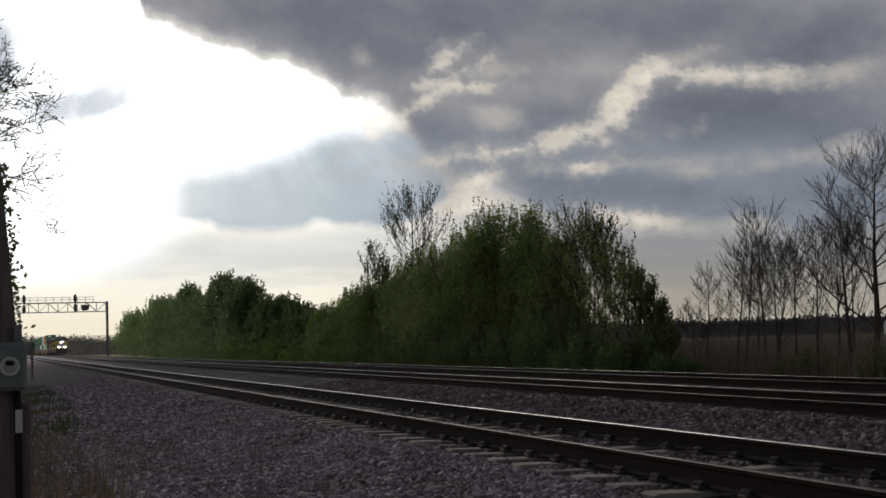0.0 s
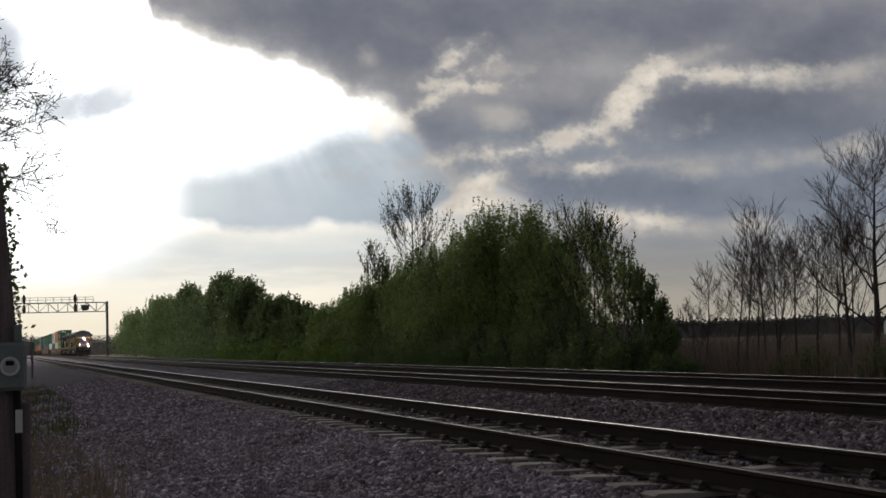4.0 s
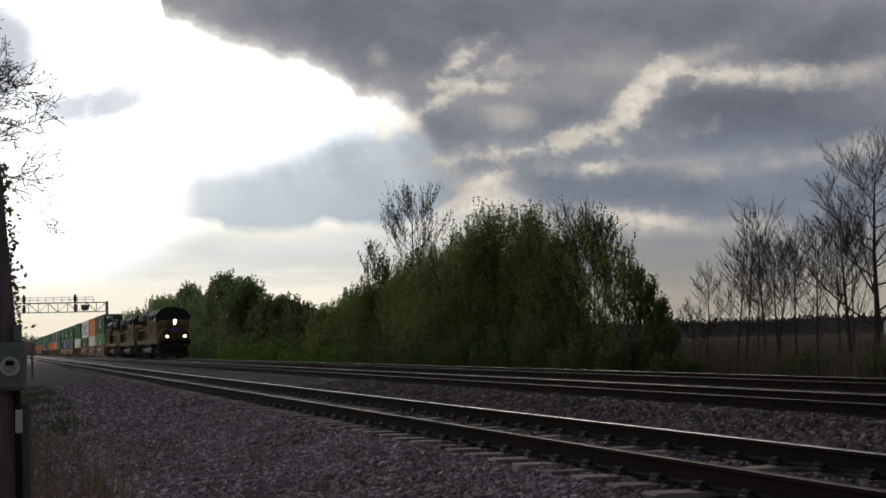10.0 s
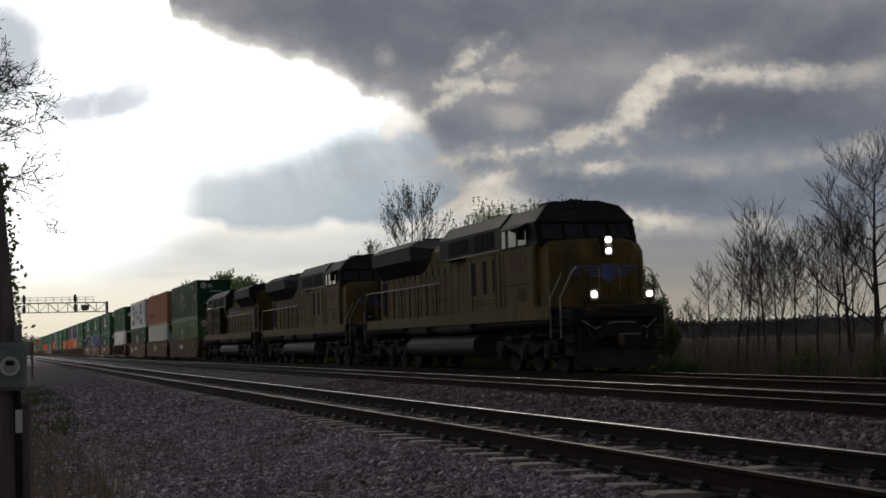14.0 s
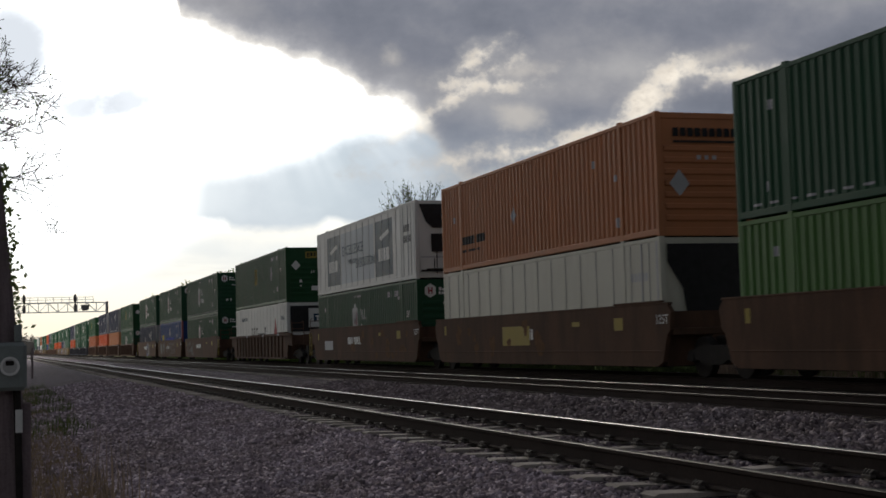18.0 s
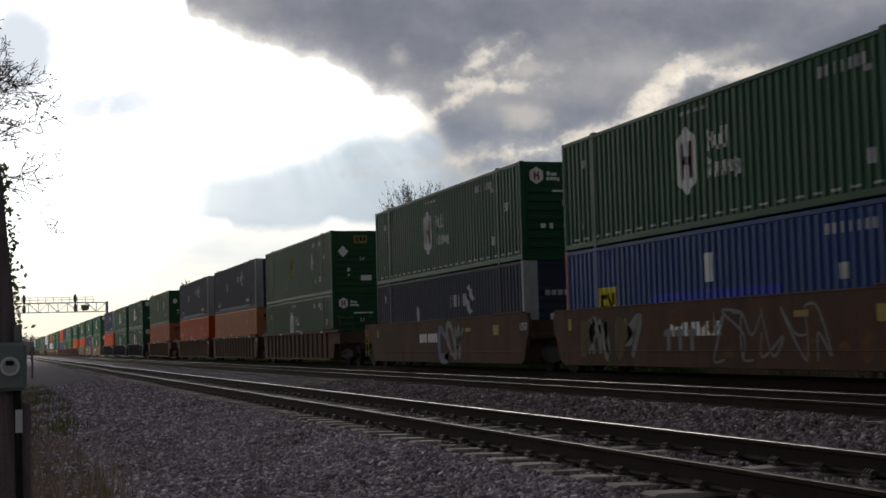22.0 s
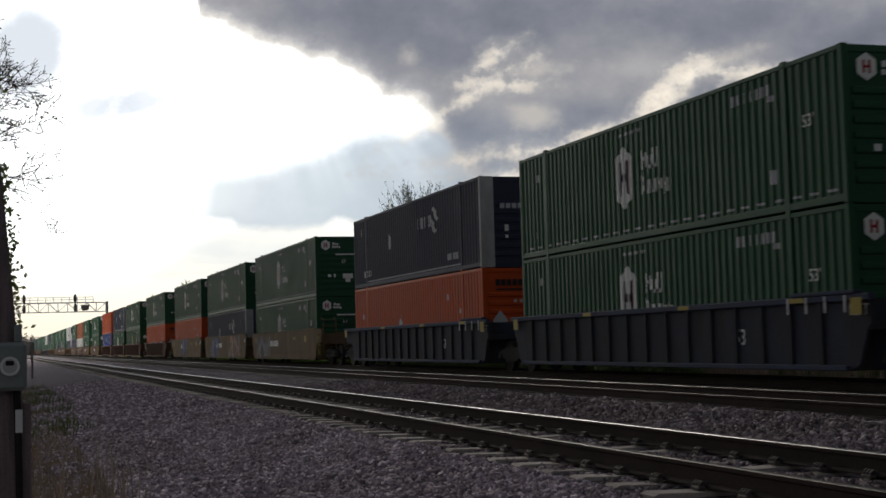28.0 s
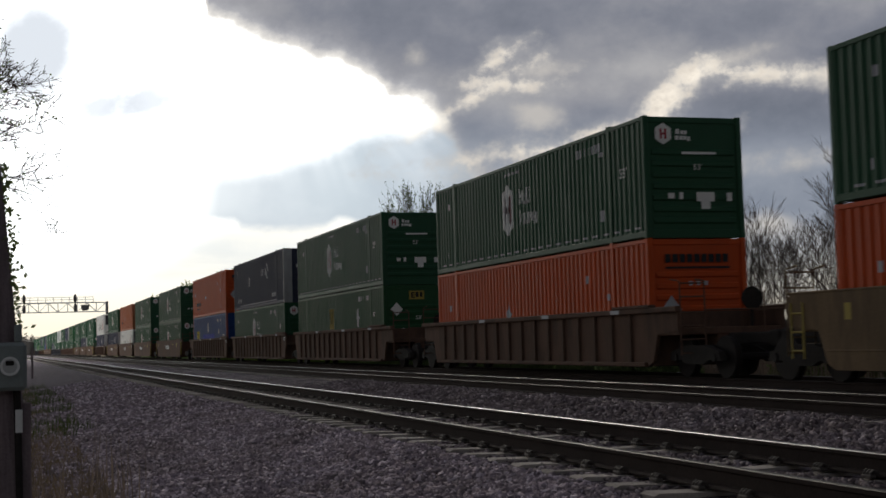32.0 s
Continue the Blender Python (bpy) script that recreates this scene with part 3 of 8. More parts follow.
# ---------------------------------------------------------------- ground
def ground_material():
    m = bpy.data.materials.new("dry_meadow")
    m.use_nodes = True
    n, l = m.node_tree.nodes, m.node_tree.links
    b = n["Principled BSDF"]
    co = n.new("ShaderNodeTexCoord")
    n1 = n.new("ShaderNodeTexNoise")
    n1.inputs["Scale"].default_value, n1.inputs["Detail"].default_value = 0.12, 8
    n2 = n.new("ShaderNodeTexNoise")
    n2.inputs["Scale"].default_value, n2.inputs["Detail"].default_value = 9.0, 6
    for q in (n1, n2):
        l.new(co.outputs["Object"], q.inputs["Vector"])
    r1, r2 = n.new("ShaderNodeValToRGB"), n.new("ShaderNodeValToRGB")
    r1.color_ramp.elements[0].position, r1.color_ramp.elements[1].position = 0.4, 0.62
    r1.color_ramp.elements[0].color, r1.color_ramp.elements[1].color = (0.16, 0.118, 0.085, 1), (0.10, 0.095, 0.050, 1)
    r2.color_ramp.elements[0].position, r2.color_ramp.elements[1].position = 0.3, 0.7
    r2.color_ramp.elements[0].color, r2.color_ramp.elements[1].color = (0.45, 0.45, 0.45, 1), (1, 1, 1, 1)
    l.new(n1.outputs["Fac"], r1.inputs["Fac"])
    l.new(n2.outputs["Fac"], r2.inputs["Fac"])
    mx = n.new("ShaderNodeMix")
    mx.data_type, mx.blend_type = "RGBA", "MULTIPLY"
    mx.inputs["Factor"].default_value = 1.0
    l.new(r1.outputs["Color"], mx.inputs["A"])
    l.new(r2.outputs["Color"], mx.inputs["B"])
    l.new(mx.outputs["Result"], b.inputs["Base Color"])
    b.inputs["Roughness"].default_value = 0.95
    b.inputs["Specular IOR Level"].default_value = 0.05
    bp = n.new("ShaderNodeBump")
    bp.inputs["Strength"].default_value, bp.inputs["Distance"].default_value = 0.7, 0.06
    l.new(n2.outputs["Fac"], bp.inputs["Height"])
    l.new(bp.outputs["Normal"], b.inputs["Normal"])
    return m


M_GROUND = ground_material()


def stone_material(name, island, k=1.0, warm=1.0):
    """Crushed grey-purple rock: cells of stone, each its own tone."""
    m = bpy.data.materials.new(name)
    m.use_nodes = True
    n, l = m.node_tree.nodes, m.node_tree.links
    b = n["Principled BSDF"]
    co = n.new("ShaderNodeTexCoord")
    big = n.new("ShaderNodeTexNoise")
    big.inputs["Scale"].default_value, big.inputs["Detail"].default_value = 0.7, 6
    l.new(co.outputs["Object"], big.inputs["Vector"])
    ramp = n.new("ShaderNodeValToRGB")
    cr = ramp.color_ramp
    cr.elements[0].position, cr.elements[0].color = 0.0, (0.100 * k, 0.085 * k, 0.093 * k * warm, 1)
    cr.elements[1].position, cr.elements[1].color = 1.0, (0.48 * k, 0.43 * k, 0.46 * k * warm, 1)
    for p, c in ((0.35, (0.165, 0.138, 0.152)), (0.75, (0.255, 0.215, 0.238))):
        cr.elements.new(p).color = (c[0] * k, c[1] * k, c[2] * k * warm, 1)
    if island:
        g = n.new("ShaderNodeNewGeometry")
        l.new(g.outputs["Random Per Island"], ramp.inputs["Fac"])
        hgt = n.new("ShaderNodeTexNoise")
        hgt.inputs["Scale"].default_value = 60.0
        l.new(co.outputs["Object"], hgt.inputs["Vector"])
        hs = hgt.outputs["Fac"]
        dist = 0.006
    else:
        vo = n.new("ShaderNodeTexVoronoi")
        vo.inputs["Scale"].default_value = 17.0
        l.new(co.outputs["Object"], vo.inputs["Vector"])
        sep = n.new("ShaderNodeSeparateColor")
        l.new(vo.outputs["Color"], sep.inputs["Color"])
        l.new(sep.outputs[0], ramp.inputs["Fac"])
        inv = n.new("ShaderNodeMath")
        inv.operation = "SUBTRACT"
        inv.inputs[0].default_value = 1.0
        l.new(vo.outputs["Distance"], inv.inputs[1])
        hs = inv.outputs[0]
        dist = 0.05
    mx = n.new("ShaderNodeMix")
    mx.data_type, mx.blend_type = "RGBA", "MULTIPLY"
    mx.inputs["Factor"].default_value = 1.0
    # The flat bed's tone is darkened to paint in the shade between stones.
    tone = n.new("ShaderNodeValToRGB")
    tone.color_ramp.elements[0].position, tone.color_ramp.elements[0].color = 0.35, ((0.78, 0.74, 0.72, 1) if island else (0.42, 0.39, 0.40, 1))
    tone.color_ramp.elements[1].position, tone.color_ramp.elements[1].color = 0.65, ((1.05, 1.02, 1.05, 1) if island else (0.58, 0.55, 0.58, 1))
    l.new(big.outputs["Fac"], tone.inputs["Fac"])
    l.new(ramp.outputs["Color"], mx.inputs["A"])
    l.new(tone.outputs["Color"], mx.inputs["B"])
    l.new(mx.outputs["Result"], b.inputs["Base Color"])
    b.inputs["Roughness"].default_value = 0.9
    b.inputs["Specular IOR Level"].default_value = 0.12
    bp = n.new("ShaderNodeBump")
    bp.inputs["Strength"].default_value, bp.inputs["Distance"].default_value = 0.9, dist
    l.new(hs, bp.inputs["Height"])
    l.new(bp.outputs["Normal"], b.inputs["Normal"])
    return m


M_BALLAST = stone_material("crushed_stone_bed", False, 1.0)
M_STONE = stone_material("crushed_stone", True, 1.40)
M_GRIMY = stone_material("grimy_brown_crushed_stone", True, 0.90, 0.95)

T1, T2, T3 = 5.901, 11.431, 15.729          # track centres
Z1, Z2, Z3 = 0.0, 0.025, 0.009              # rail tops
GAUGE = 0.7525                              # half the distance between rail heads
# the bed's cross section: x, z
BED = [(-1.2, -0.78), (0.6, -0.66), (2.2, -0.52), (3.6, -0.36), (4.30, -0.245), (4.7, -0.222), (7.2, -0.222), (7.7, -0.235), (8.6, -0.34), (9.4, -0.30),
       (10.0, -0.19), (12.9, -0.19), (13.6, -0.21), (14.3, -0.205), (17.1, -0.205), (17.6, -0.24), (19.4, -0.85), (20.6, -1.02)]


def bed_height(x):
    for (xa, za), (xb, zb) in zip(BED, BED[1:]):
        if xa <= x <= xb:
            return za + (zb - za) * (x - xa) / (xb - xa)
    return BED[0][1] if x < BED[0][0] else BED[-1][1]


def ground_height(x, y):
    """The meadow round the line: level on the near side, falling a little on the far side."""
    return -0.80 if x < 1 else -1.05


def build_ground():
    xs = [-4500, -1500, -500, -150, -40, -10, -3, 0, 1.5, 10, 19.8, 24, 30, 45, 80, 150, 400, 1200, 4500]
    ys = [-4500, -1500, -400, -100, -30, 0, 10, 20, 30, 45, 60, 90, 140, 220, 400, 800, 1800, 4500]
    vs = [(x, y, ground_height(x, y) + 0.06 * noise.noise(Vector((x * 0.13, y * 0.13, 0))) * (abs(x) < 100)) for x in xs for y in ys]
    k = len(ys)
    fs = [(i * k + j, (i + 1) * k + j, (i + 1) * k + j + 1, i * k + j + 1) for i in range(len(xs) - 1) for j in range(k - 1)]
    tagged(new("ground", raw("ground", vs, fs, M_GROUND)), "dry spring grass and weeds beside the railway", "ground", kind="structure")
    # ballast bed
    ys = [-40, -10, 0, 4] + [6 + 0.5 * i for i in range(90)] + [52, 60, 80, 120, 200, 400, 700]
    prof = []
    for (xa, za), (xb, zb) in zip(BED, BED[1:]):
        m = max(1, round((xb - xa) / 0.35))
        prof += [(xa + (xb - xa) * i / m, za + (zb - za) * i / m) for i in range(m)]
    prof.append(BED[-1])
    vs = []
    for y in ys:
        for i, (x, z) in enumerate(prof):
            flat = 0.35 if (4.5 < x < 7.4 or 10 < x < 12.9 or 14.3 < x < 17.1) else 1.0
            w = 0.05 * noise.noise(Vector((x * 1.1, y * 0.7, 3.0))) + 0.03 * noise.noise(Vector((x * 3.1, y * 2.7, 7.0)))
            shift = 0.35 * noise.noise(Vector((y * 0.4, 9.0, 1.0))) if i == 0 else 0.0
            vs.append((x + shift, y, z + w * flat - (0.12 if i in (0, len(prof) - 1) else 0)))
    k = len(prof)
    fs = [(j * k + i, j * k + i + 1, (j + 1) * k + i + 1, (j + 1) * k + i) for j in range(len(ys) - 1) for i in range(k - 1)]
    tagged(new("ballast_bed", raw("ballast_bed", vs, fs, M_BALLAST, True)), "grey-purple crushed stone bed under three tracks", "gravel", kind="structure")


build_ground()


# ---------------------------------------------------------------- tracks
def rail_shape(half_head=0.036):
    return [(-0.075, -0.178), (0.075, -0.178), (0.075, -0.165), (0.012, -0.145), (0.009, -0.05), (half_head, -0.036), (half_head, -0.006)], \
           [(half_head, -0.006), (half_head - 0.008, 0.0), (-half_head + 0.008, 0.0), (-half_head, -0.006)]


TIE_MESH = Shape().prism([(-1.29, -0.36), (1.29, -0.36), (1.29, -0.20), (1.25, -0.182), (0.45, -0.205), (-0.45, -0.205), (-1.25, -0.182), (-1.29, -0.20)],
                         -0.125, 0.125).mesh("tie", M_TIE)
CLIP = Shape()
for q in (-0.045, 0.0, 0.045):
    CLIP.tube([(-0.135, q, -0.178), (-0.13, q, -0.145), (-0.105, q, -0.128), (-0.07, q, -0.142), (-0.055, q, -0.165)], 0.013, 6)
CLIP.box(-0.15, -0.085, -0.065, 0.065, -0.19, -0.158, 0.008)
CLIP_MESH = CLIP.mesh("rail_clip", M_CLIP)


def track(name, x, z, pitch, single, clips, phase=0.0, head=None):
    """Two rails on concrete ties; the nearest ties are parts of their own, the far ones one strip."""
    head = head or (M_HEAD, M_HEAD)
    base = new(name)
    base.location = (x, 0, z)
    tagged(base, "steel rails on weathered concrete ties in crushed stone", "railway track", group="main line tracks", kind="structure")
    lower, top = rail_shape()
    full = lower + [(-lower[6][0], -0.006), (-lower[5][0], -0.036), (-0.009, -0.05), (-0.012, -0.145), (-0.075, -0.165)]
    for side, mh in ((-1, head[0]), (1, head[1])):
        body = Shape()
        cap = Shape()
        for a, b in zip([-60, 0, 60, 240], [0, 60, 240, 2400]):
            body.prism([(p[0] + side * GAUGE, p[1]) for p in full], a, b)
            cap.prism([(p[0] + side * GAUGE, p[1] + 0.0005) for p in top], a, b)
        rail = part("rail", body, M_RAIL, base)
        part("rail_head", cap, mh, rail, "polished running surface")
    i = 0
    y = 5.0 + phase
    while i < single:
        part("tie", TIE_MESH, M_TIE, base, at=pose(0.015 * math.sin(i * 7.3), y, -0.004 * (1 + math.sin(i * 3.7)), 0, 0, 0.5 * math.sin(i * 5.1)))
        if i < clips:
            for side in (-1, 1):
                part("rail_clip", CLIP_MESH, M_CLIP, base, at=pose(side * GAUGE, y, 0))
                part("rail_clip", CLIP_MESH, M_CLIP, base, at=pose(side * GAUGE, y, 0, 0, 0, 180))
        y += pitch
        i += 1
    rest = Shape()
    while y < 420:
        rest.box(-1.28, 1.28, y - 0.12, y + 0.12, -0.34, -0.187)
        y += pitch
    tagged(part("far_ties", rest, M_TIE, base), kind="stuff")
    return base


# Left heads take the dim glint colour, right heads the brighter ones.
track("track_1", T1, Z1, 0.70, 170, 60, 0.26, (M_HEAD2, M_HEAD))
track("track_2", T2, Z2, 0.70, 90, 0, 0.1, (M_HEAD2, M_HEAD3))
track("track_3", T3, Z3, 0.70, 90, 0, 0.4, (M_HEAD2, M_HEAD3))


# ---------------------------------------------------------------- plants
def leaf_material(name, dark, light, trans=0.45):
    m = bpy.data.materials.new(name)
    m.use_nodes = True
    n, l = m.node_tree.nodes, m.node_tree.links
    b = n["Principled BSDF"]
    g = n.new("ShaderNodeNewGeometry")
    ramp = n.new("ShaderNodeValToRGB")
    ramp.color_ramp.elements[0].color, ramp.color_ramp.elements[1].color = (*dark, 1), (*light, 1)
    l.new(g.outputs["Random Per Island"], ramp.inputs["Fac"])
    co = n.new("ShaderNodeTexCoord")
    nz = n.new("ShaderNodeTexNoise")
    nz.inputs["Scale"].default_value = 0.9
    l.new(co.outputs["Object"], nz.inputs["Vector"])
    tone = n.new("ShaderNodeValToRGB")
    tone.color_ramp.elements[0].position, tone.color_ramp.elements[0].color = 0.35, (0.75, 0.78, 0.75, 1)
    tone.color_ramp.elements[1].position, tone.color_ramp.elements[1].color = 0.65, (1.1, 1.1, 1.0, 1)
    l.new(nz.outputs["Fac"], tone.inputs["Fac"])
    mx = n.new("ShaderNodeMix")
    mx.data_type, mx.blend_type = "RGBA", "MULTIPLY"
    mx.inputs["Factor"].default_value = 1.0
    l.new(ramp.outputs["Color"], mx.inputs["A"])
    l.new(tone.outputs["Color"], mx.inputs["B"])
    l.new(mx.outputs["Result"], b.inputs["Base Color"])
    b.inputs["Roughness"].default_value = 0.7
    b.inputs["Specular IOR Level"].default_value = 0.2
    tr = n.new("ShaderNodeBsdfTranslucent")
    l.new(mx.outputs["Result"], tr.inputs["Color"])
    ms = n.new("ShaderNodeMixShader")
    ms.inputs[0].default_value = trans
    out = n["Material Output"]
    l.new(b.outputs[0], ms.inputs[1])
    l.new(tr.outputs[0], ms.inputs[2])
    l.new(ms.outputs[0], out.inputs["Surface"])
    return m


M_LEAF = leaf_material("spring_willow_leaf", (0.23, 0.285, 0.105), (0.36, 0.44, 0.165), 0.62)
# A darker, greyer version of the willow green above.
M_LEAFDULL = leaf_material("darker_willow_leaf", (0.125, 0.165, 0.075), (0.205, 0.26, 0.115), 0.62)
M_LEAF2 = leaf_material("fresh_light_green_leaf", (0.155, 0.225, 0.062), (0.245, 0.335, 0.095), 0.55)
M_LEAFDARK = leaf_material("dull_olive_leaf", (0.115, 0.15, 0.062), (0.19, 0.235, 0.095))
M_BARK = material("grey_brown_bark", (0.085, 0.068, 0.055), 0.95, 0, 0.35, 6, 60, 0.6, stretch=(1, 1, 0.25))
M_TWIG = material("bare_twig", (0.095, 0.075, 0.064), 0.9, 0, 0.3, 5, 40, 0.2)
M_DRY = leaf_material("dry_grass", (0.14, 0.100, 0.068), (0.28, 0.21, 0.14), 0.25)
M_STALK = leaf_material("dead_reddish_stalk", (0.17, 0.125, 0.105), (0.30, 0.23, 0.19), 0.35)
M_GRASS = leaf_material("green_grass", (0.06, 0.085, 0.028), (0.13, 0.15, 0.06), 0.2)
M_FARWOOD = leaf_material("far_bare_wood", (0.075, 0.070, 0.066), (0.12, 0.11, 0.098), 0.1)
rng = np.random.default_rng(7)


def leaves_mesh(name, pts, size, mat, upright=0.35, normals=None):
    """One small pointed leaf (a bent pair of triangles each side) at every point."""
    n = len(pts)
    d = rng.normal(size=(n, 3))
    d[:, 2] = d[:, 2] * 0.7 + upright * 2
    d /= np.linalg.norm(d, axis=1, keepdims=True)
    e = np.cross(d, rng.normal(size=(n, 3)))
    e /= np.linalg.norm(e, axis=1, keepdims=True) + 1e-9
    if normals is not None:
        nn = normals + rng.normal(size=(n, 3)) * 0.5
        nn /= np.linalg.norm(nn, axis=1, keepdims=True) + 1e-9
        d = d - nn * np.sum(d * nn, axis=1, keepdims=True)
        d /= np.linalg.norm(d, axis=1, keepdims=True) + 1e-9
        e = np.cross(nn, d)
    ln = size * (0.7 + 0.6 * rng.random((n, 1)))
    wd = ln * (0.24 + 0.12 * rng.random((n, 1)))
    v = np.stack([pts, pts + d * ln * 0.5 + e * wd, pts + d * ln, pts + d * ln * 0.5 - e * wd], 1).reshape(-1, 3)
    me = bpy.data.meshes.new(name)
    me.vertices.add(4 * n)
    me.vertices.foreach_set("co", v.ravel())
    me.loops.add(4 * n)
    me.loops.foreach_set("vertex_index", np.arange(4 * n, dtype=np.int32))
    me.polygons.add(n)
    me.polygons.foreach_set("loop_start", np.arange(0, 4 * n, 4, dtype=np.int32))
    me.update()
    me.validate()
    me.materials.append(mat)
    return me


def limbs(height, radius, spread, seed, levels=4, first=0.3, lean=(0, 0), kids=(5, 8), upward=0.45, stems=1, reach=1.0):
    """Branching axes of a tree as tapered tubes; also gives the twig ends and points along the twigs."""
    r = random.Random(seed)
    s, fine = Shape(), Shape()
    tips, along = [], []

    def grow(p, d, length, rad, level):
        n = 5 if level < 2 else 3
        path, tap = [p.copy()], [rad]
        for i in range(n):
            d = (d + Vector((r.uniform(-1, 1), r.uniform(-1, 1), r.uniform(-0.6, 0.9))) * (0.06 + 0.035 * level) + Vector((0, 0, 0.07 * upward))).normalized()
            p = p + d * (length / n)
            path.append(p.copy())
            tap.append(rad * (1 - 0.78 * (i + 1) / n) if level else rad * (1 - 0.7 * (i + 1) / n))
        (s if level == 0 else fine).tube(path, rad, 7 if level == 0 else (4 if level < 3 else 3), [max(t, 0.0036) for t in tap])
        if level >= levels - 2:
            for q in path[1:]:
                along.append(q)
        if level >= levels:
            tips.append(path[-1])
            return
        k = r.randint(*kids) if level else r.randint(kids[0] + 2, kids[1] + 4)
        for i in range(k):
            f = (first if level == 0 else 0.2) + (1 - (first if level == 0 else 0.2)) * (i + r.random()) / k
            j = min(int(f * n), n - 1)
            q = path[j].lerp(path[j + 1], f * n - j)
            az = r.uniform(0, 2 * math.pi)
            out = Vector((math.cos(az), math.sin(az), 0))
            dd = (d * (0.5 + upward) + out * spread * (1.15 - 0.4 * f) + Vector((0, 0, upward * 0.6))).normalized()
            grow(q, dd, length * (0.62 - 0.28 * f) * r.uniform(0.75, 1.2) * (reach if level == 0 else 1.0), max(0.005, tap[j] * 0.55), level + 1)

    for i in range(stems):
        a = 2 * math.pi * i / stems + seed
        d0 = Vector((lean[0] + (0.16 * math.cos(a) if stems > 1 else 0), lean[1] + (0.16 * math.sin(a) if stems > 1 else 0), 1)).normalized()
        grow(Vector((0.12 * math.cos(a) * (stems > 1), 0.12 * math.sin(a) * (stems > 1), -0.1)), d0, height * r.uniform(0.82, 0.95), radius * (1 if i == 0 else 0.75), 0)
    return s, fine, along


def crown_points(height, radius, count, seed, low=0.02, lobes=14, spill=0.5, lump=0.42):
    """Points on and inside an uneven heap of lobes, with upright shoots along the top."""
    r = np.random.default_rng(seed)
    pts, nor = [], []
    L = []
    for i in range(lobes):
        f = (i + r.random()) / lobes
        a = r.random() * 2 * math.pi
        w = radius * math.sqrt(max(0.05, 1 - (0.9 * f) ** 2.4))
        q = w * (0.2 + spill * r.random())
        own = w * (lump + 0.3 * r.random())
        L.append((q * math.cos(a), q * math.sin(a), min(height - own * 0.95, height * (0.10 + 0.80 * f)), own))
    per = count // lobes
    for x, y, z, w in L:
        d = r.normal(size=(per, 3))
        d /= np.linalg.norm(d, axis=1, keepdims=True)
        rad = w * (1.08 - 0.40 * r.random((per, 1)) ** 1.6) * (1 + 0.30 * np.sin(d[:, :1] * 7 + z) * np.cos(d[:, 2:] * 6 + x))
        p = d * rad * np.array([1, 1, 0.95]) + np.array([x, y, z])
        keep = p[:, 2] > low * height
        pts.append(p[keep])
        nor.append((d + np.array([0, 0, 0.35]) + 0.5 * r.normal(size=d.shape))[keep])
    shoots = []
    for x, y, z, w in L:
        for j in range(34):
            a, q = r.random() * 2 * math.pi, w * r.random() ** 0.6
            b = np.array([x + q * math.cos(a), y + q * math.sin(a), z + math.sqrt(max(0.05, w * w - q * q)) * 0.9])
            h = (0.35 + 0.85 * r.random()) * min(1.45, height * 0.18)
            k = 26
            t = r.random((k, 1))
            lean = r.normal(size=3) * 0.16
            lean[2] = 1
            shoots.append(b + t * h * lean + r.normal(size=(k, 3)) * (0.055 * (1.15 - t)))
            nor.append(r.normal(size=(k, 3)) * np.array([1, 1, 0.15]))
    return np.concatenate(pts + shoots), np.concatenate(nor)


def plume_points(height, radius, count, seed):
    """Points along upright leafy sprays that lean outward under a ragged dome."""
    r = np.random.default_rng(seed)
    plumes = 110
    per = count // plumes
    pts, nor = [], []
    for i in range(plumes):
        a, q = r.random() * 2 * math.pi, 1.25 * radius * math.sqrt(r.random())
        top = height * (1 - 0.45 * (q / (1.25 * radius)) ** 2) * (0.55 + 0.45 * r.random())
        start = np.array([q * math.cos(a), q * math.sin(a), 0.0])
        lean = np.array([math.cos(a), math.sin(a), 0]) * (0.10 * top * r.random()) + r.normal(size=3) * np.array([0.10, 0.10, 0]) * top * 0.5
        t = r.random((per, 1)) ** 0.8
        spread = (0.10 + 0.055 * height) * (1.08 - t)
        off = r.normal(size=(per, 3)) * np.array([1, 1, 0.6])
        pts.append(start + lean * t ** 1.5 + np.array([0, 0, top]) * t + off * spread)
        nor.append(off + np.array([0, 0, 0.3]) + 0.6 * r.normal(size=(per, 3)))
    p, m = np.concatenate(pts), np.concatenate(nor)
    keep = p[:, 2] > 0.03
    return p[keep], m[keep]


def shrub(name, label, x, y, height, radius, seed, mat, count, size=0.17, z=-1.05):
    base = new(name)
    base.location = (x, y, z)
    tagged(base, label, "shrub", group="thicket beside the tracks")
    s, fine, along = limbs(height * 0.9, 0.05 + 0.012 * height, 0.65, seed, 2, 0.1, kids=(3, 5), stems=3)
    part("stem", s, M_BARK, base, "dark forked stem")
    part("branch", fine, M_BARK, base)
    pts, nor = crown_points(height, radius, count, seed, lobes=16) if name == "willow_shrub" else plume_points(height, radius, count, seed)
    part("crown", leaves_mesh("crown", pts, size, mat, 0.35, nor), mat, base)
    return base


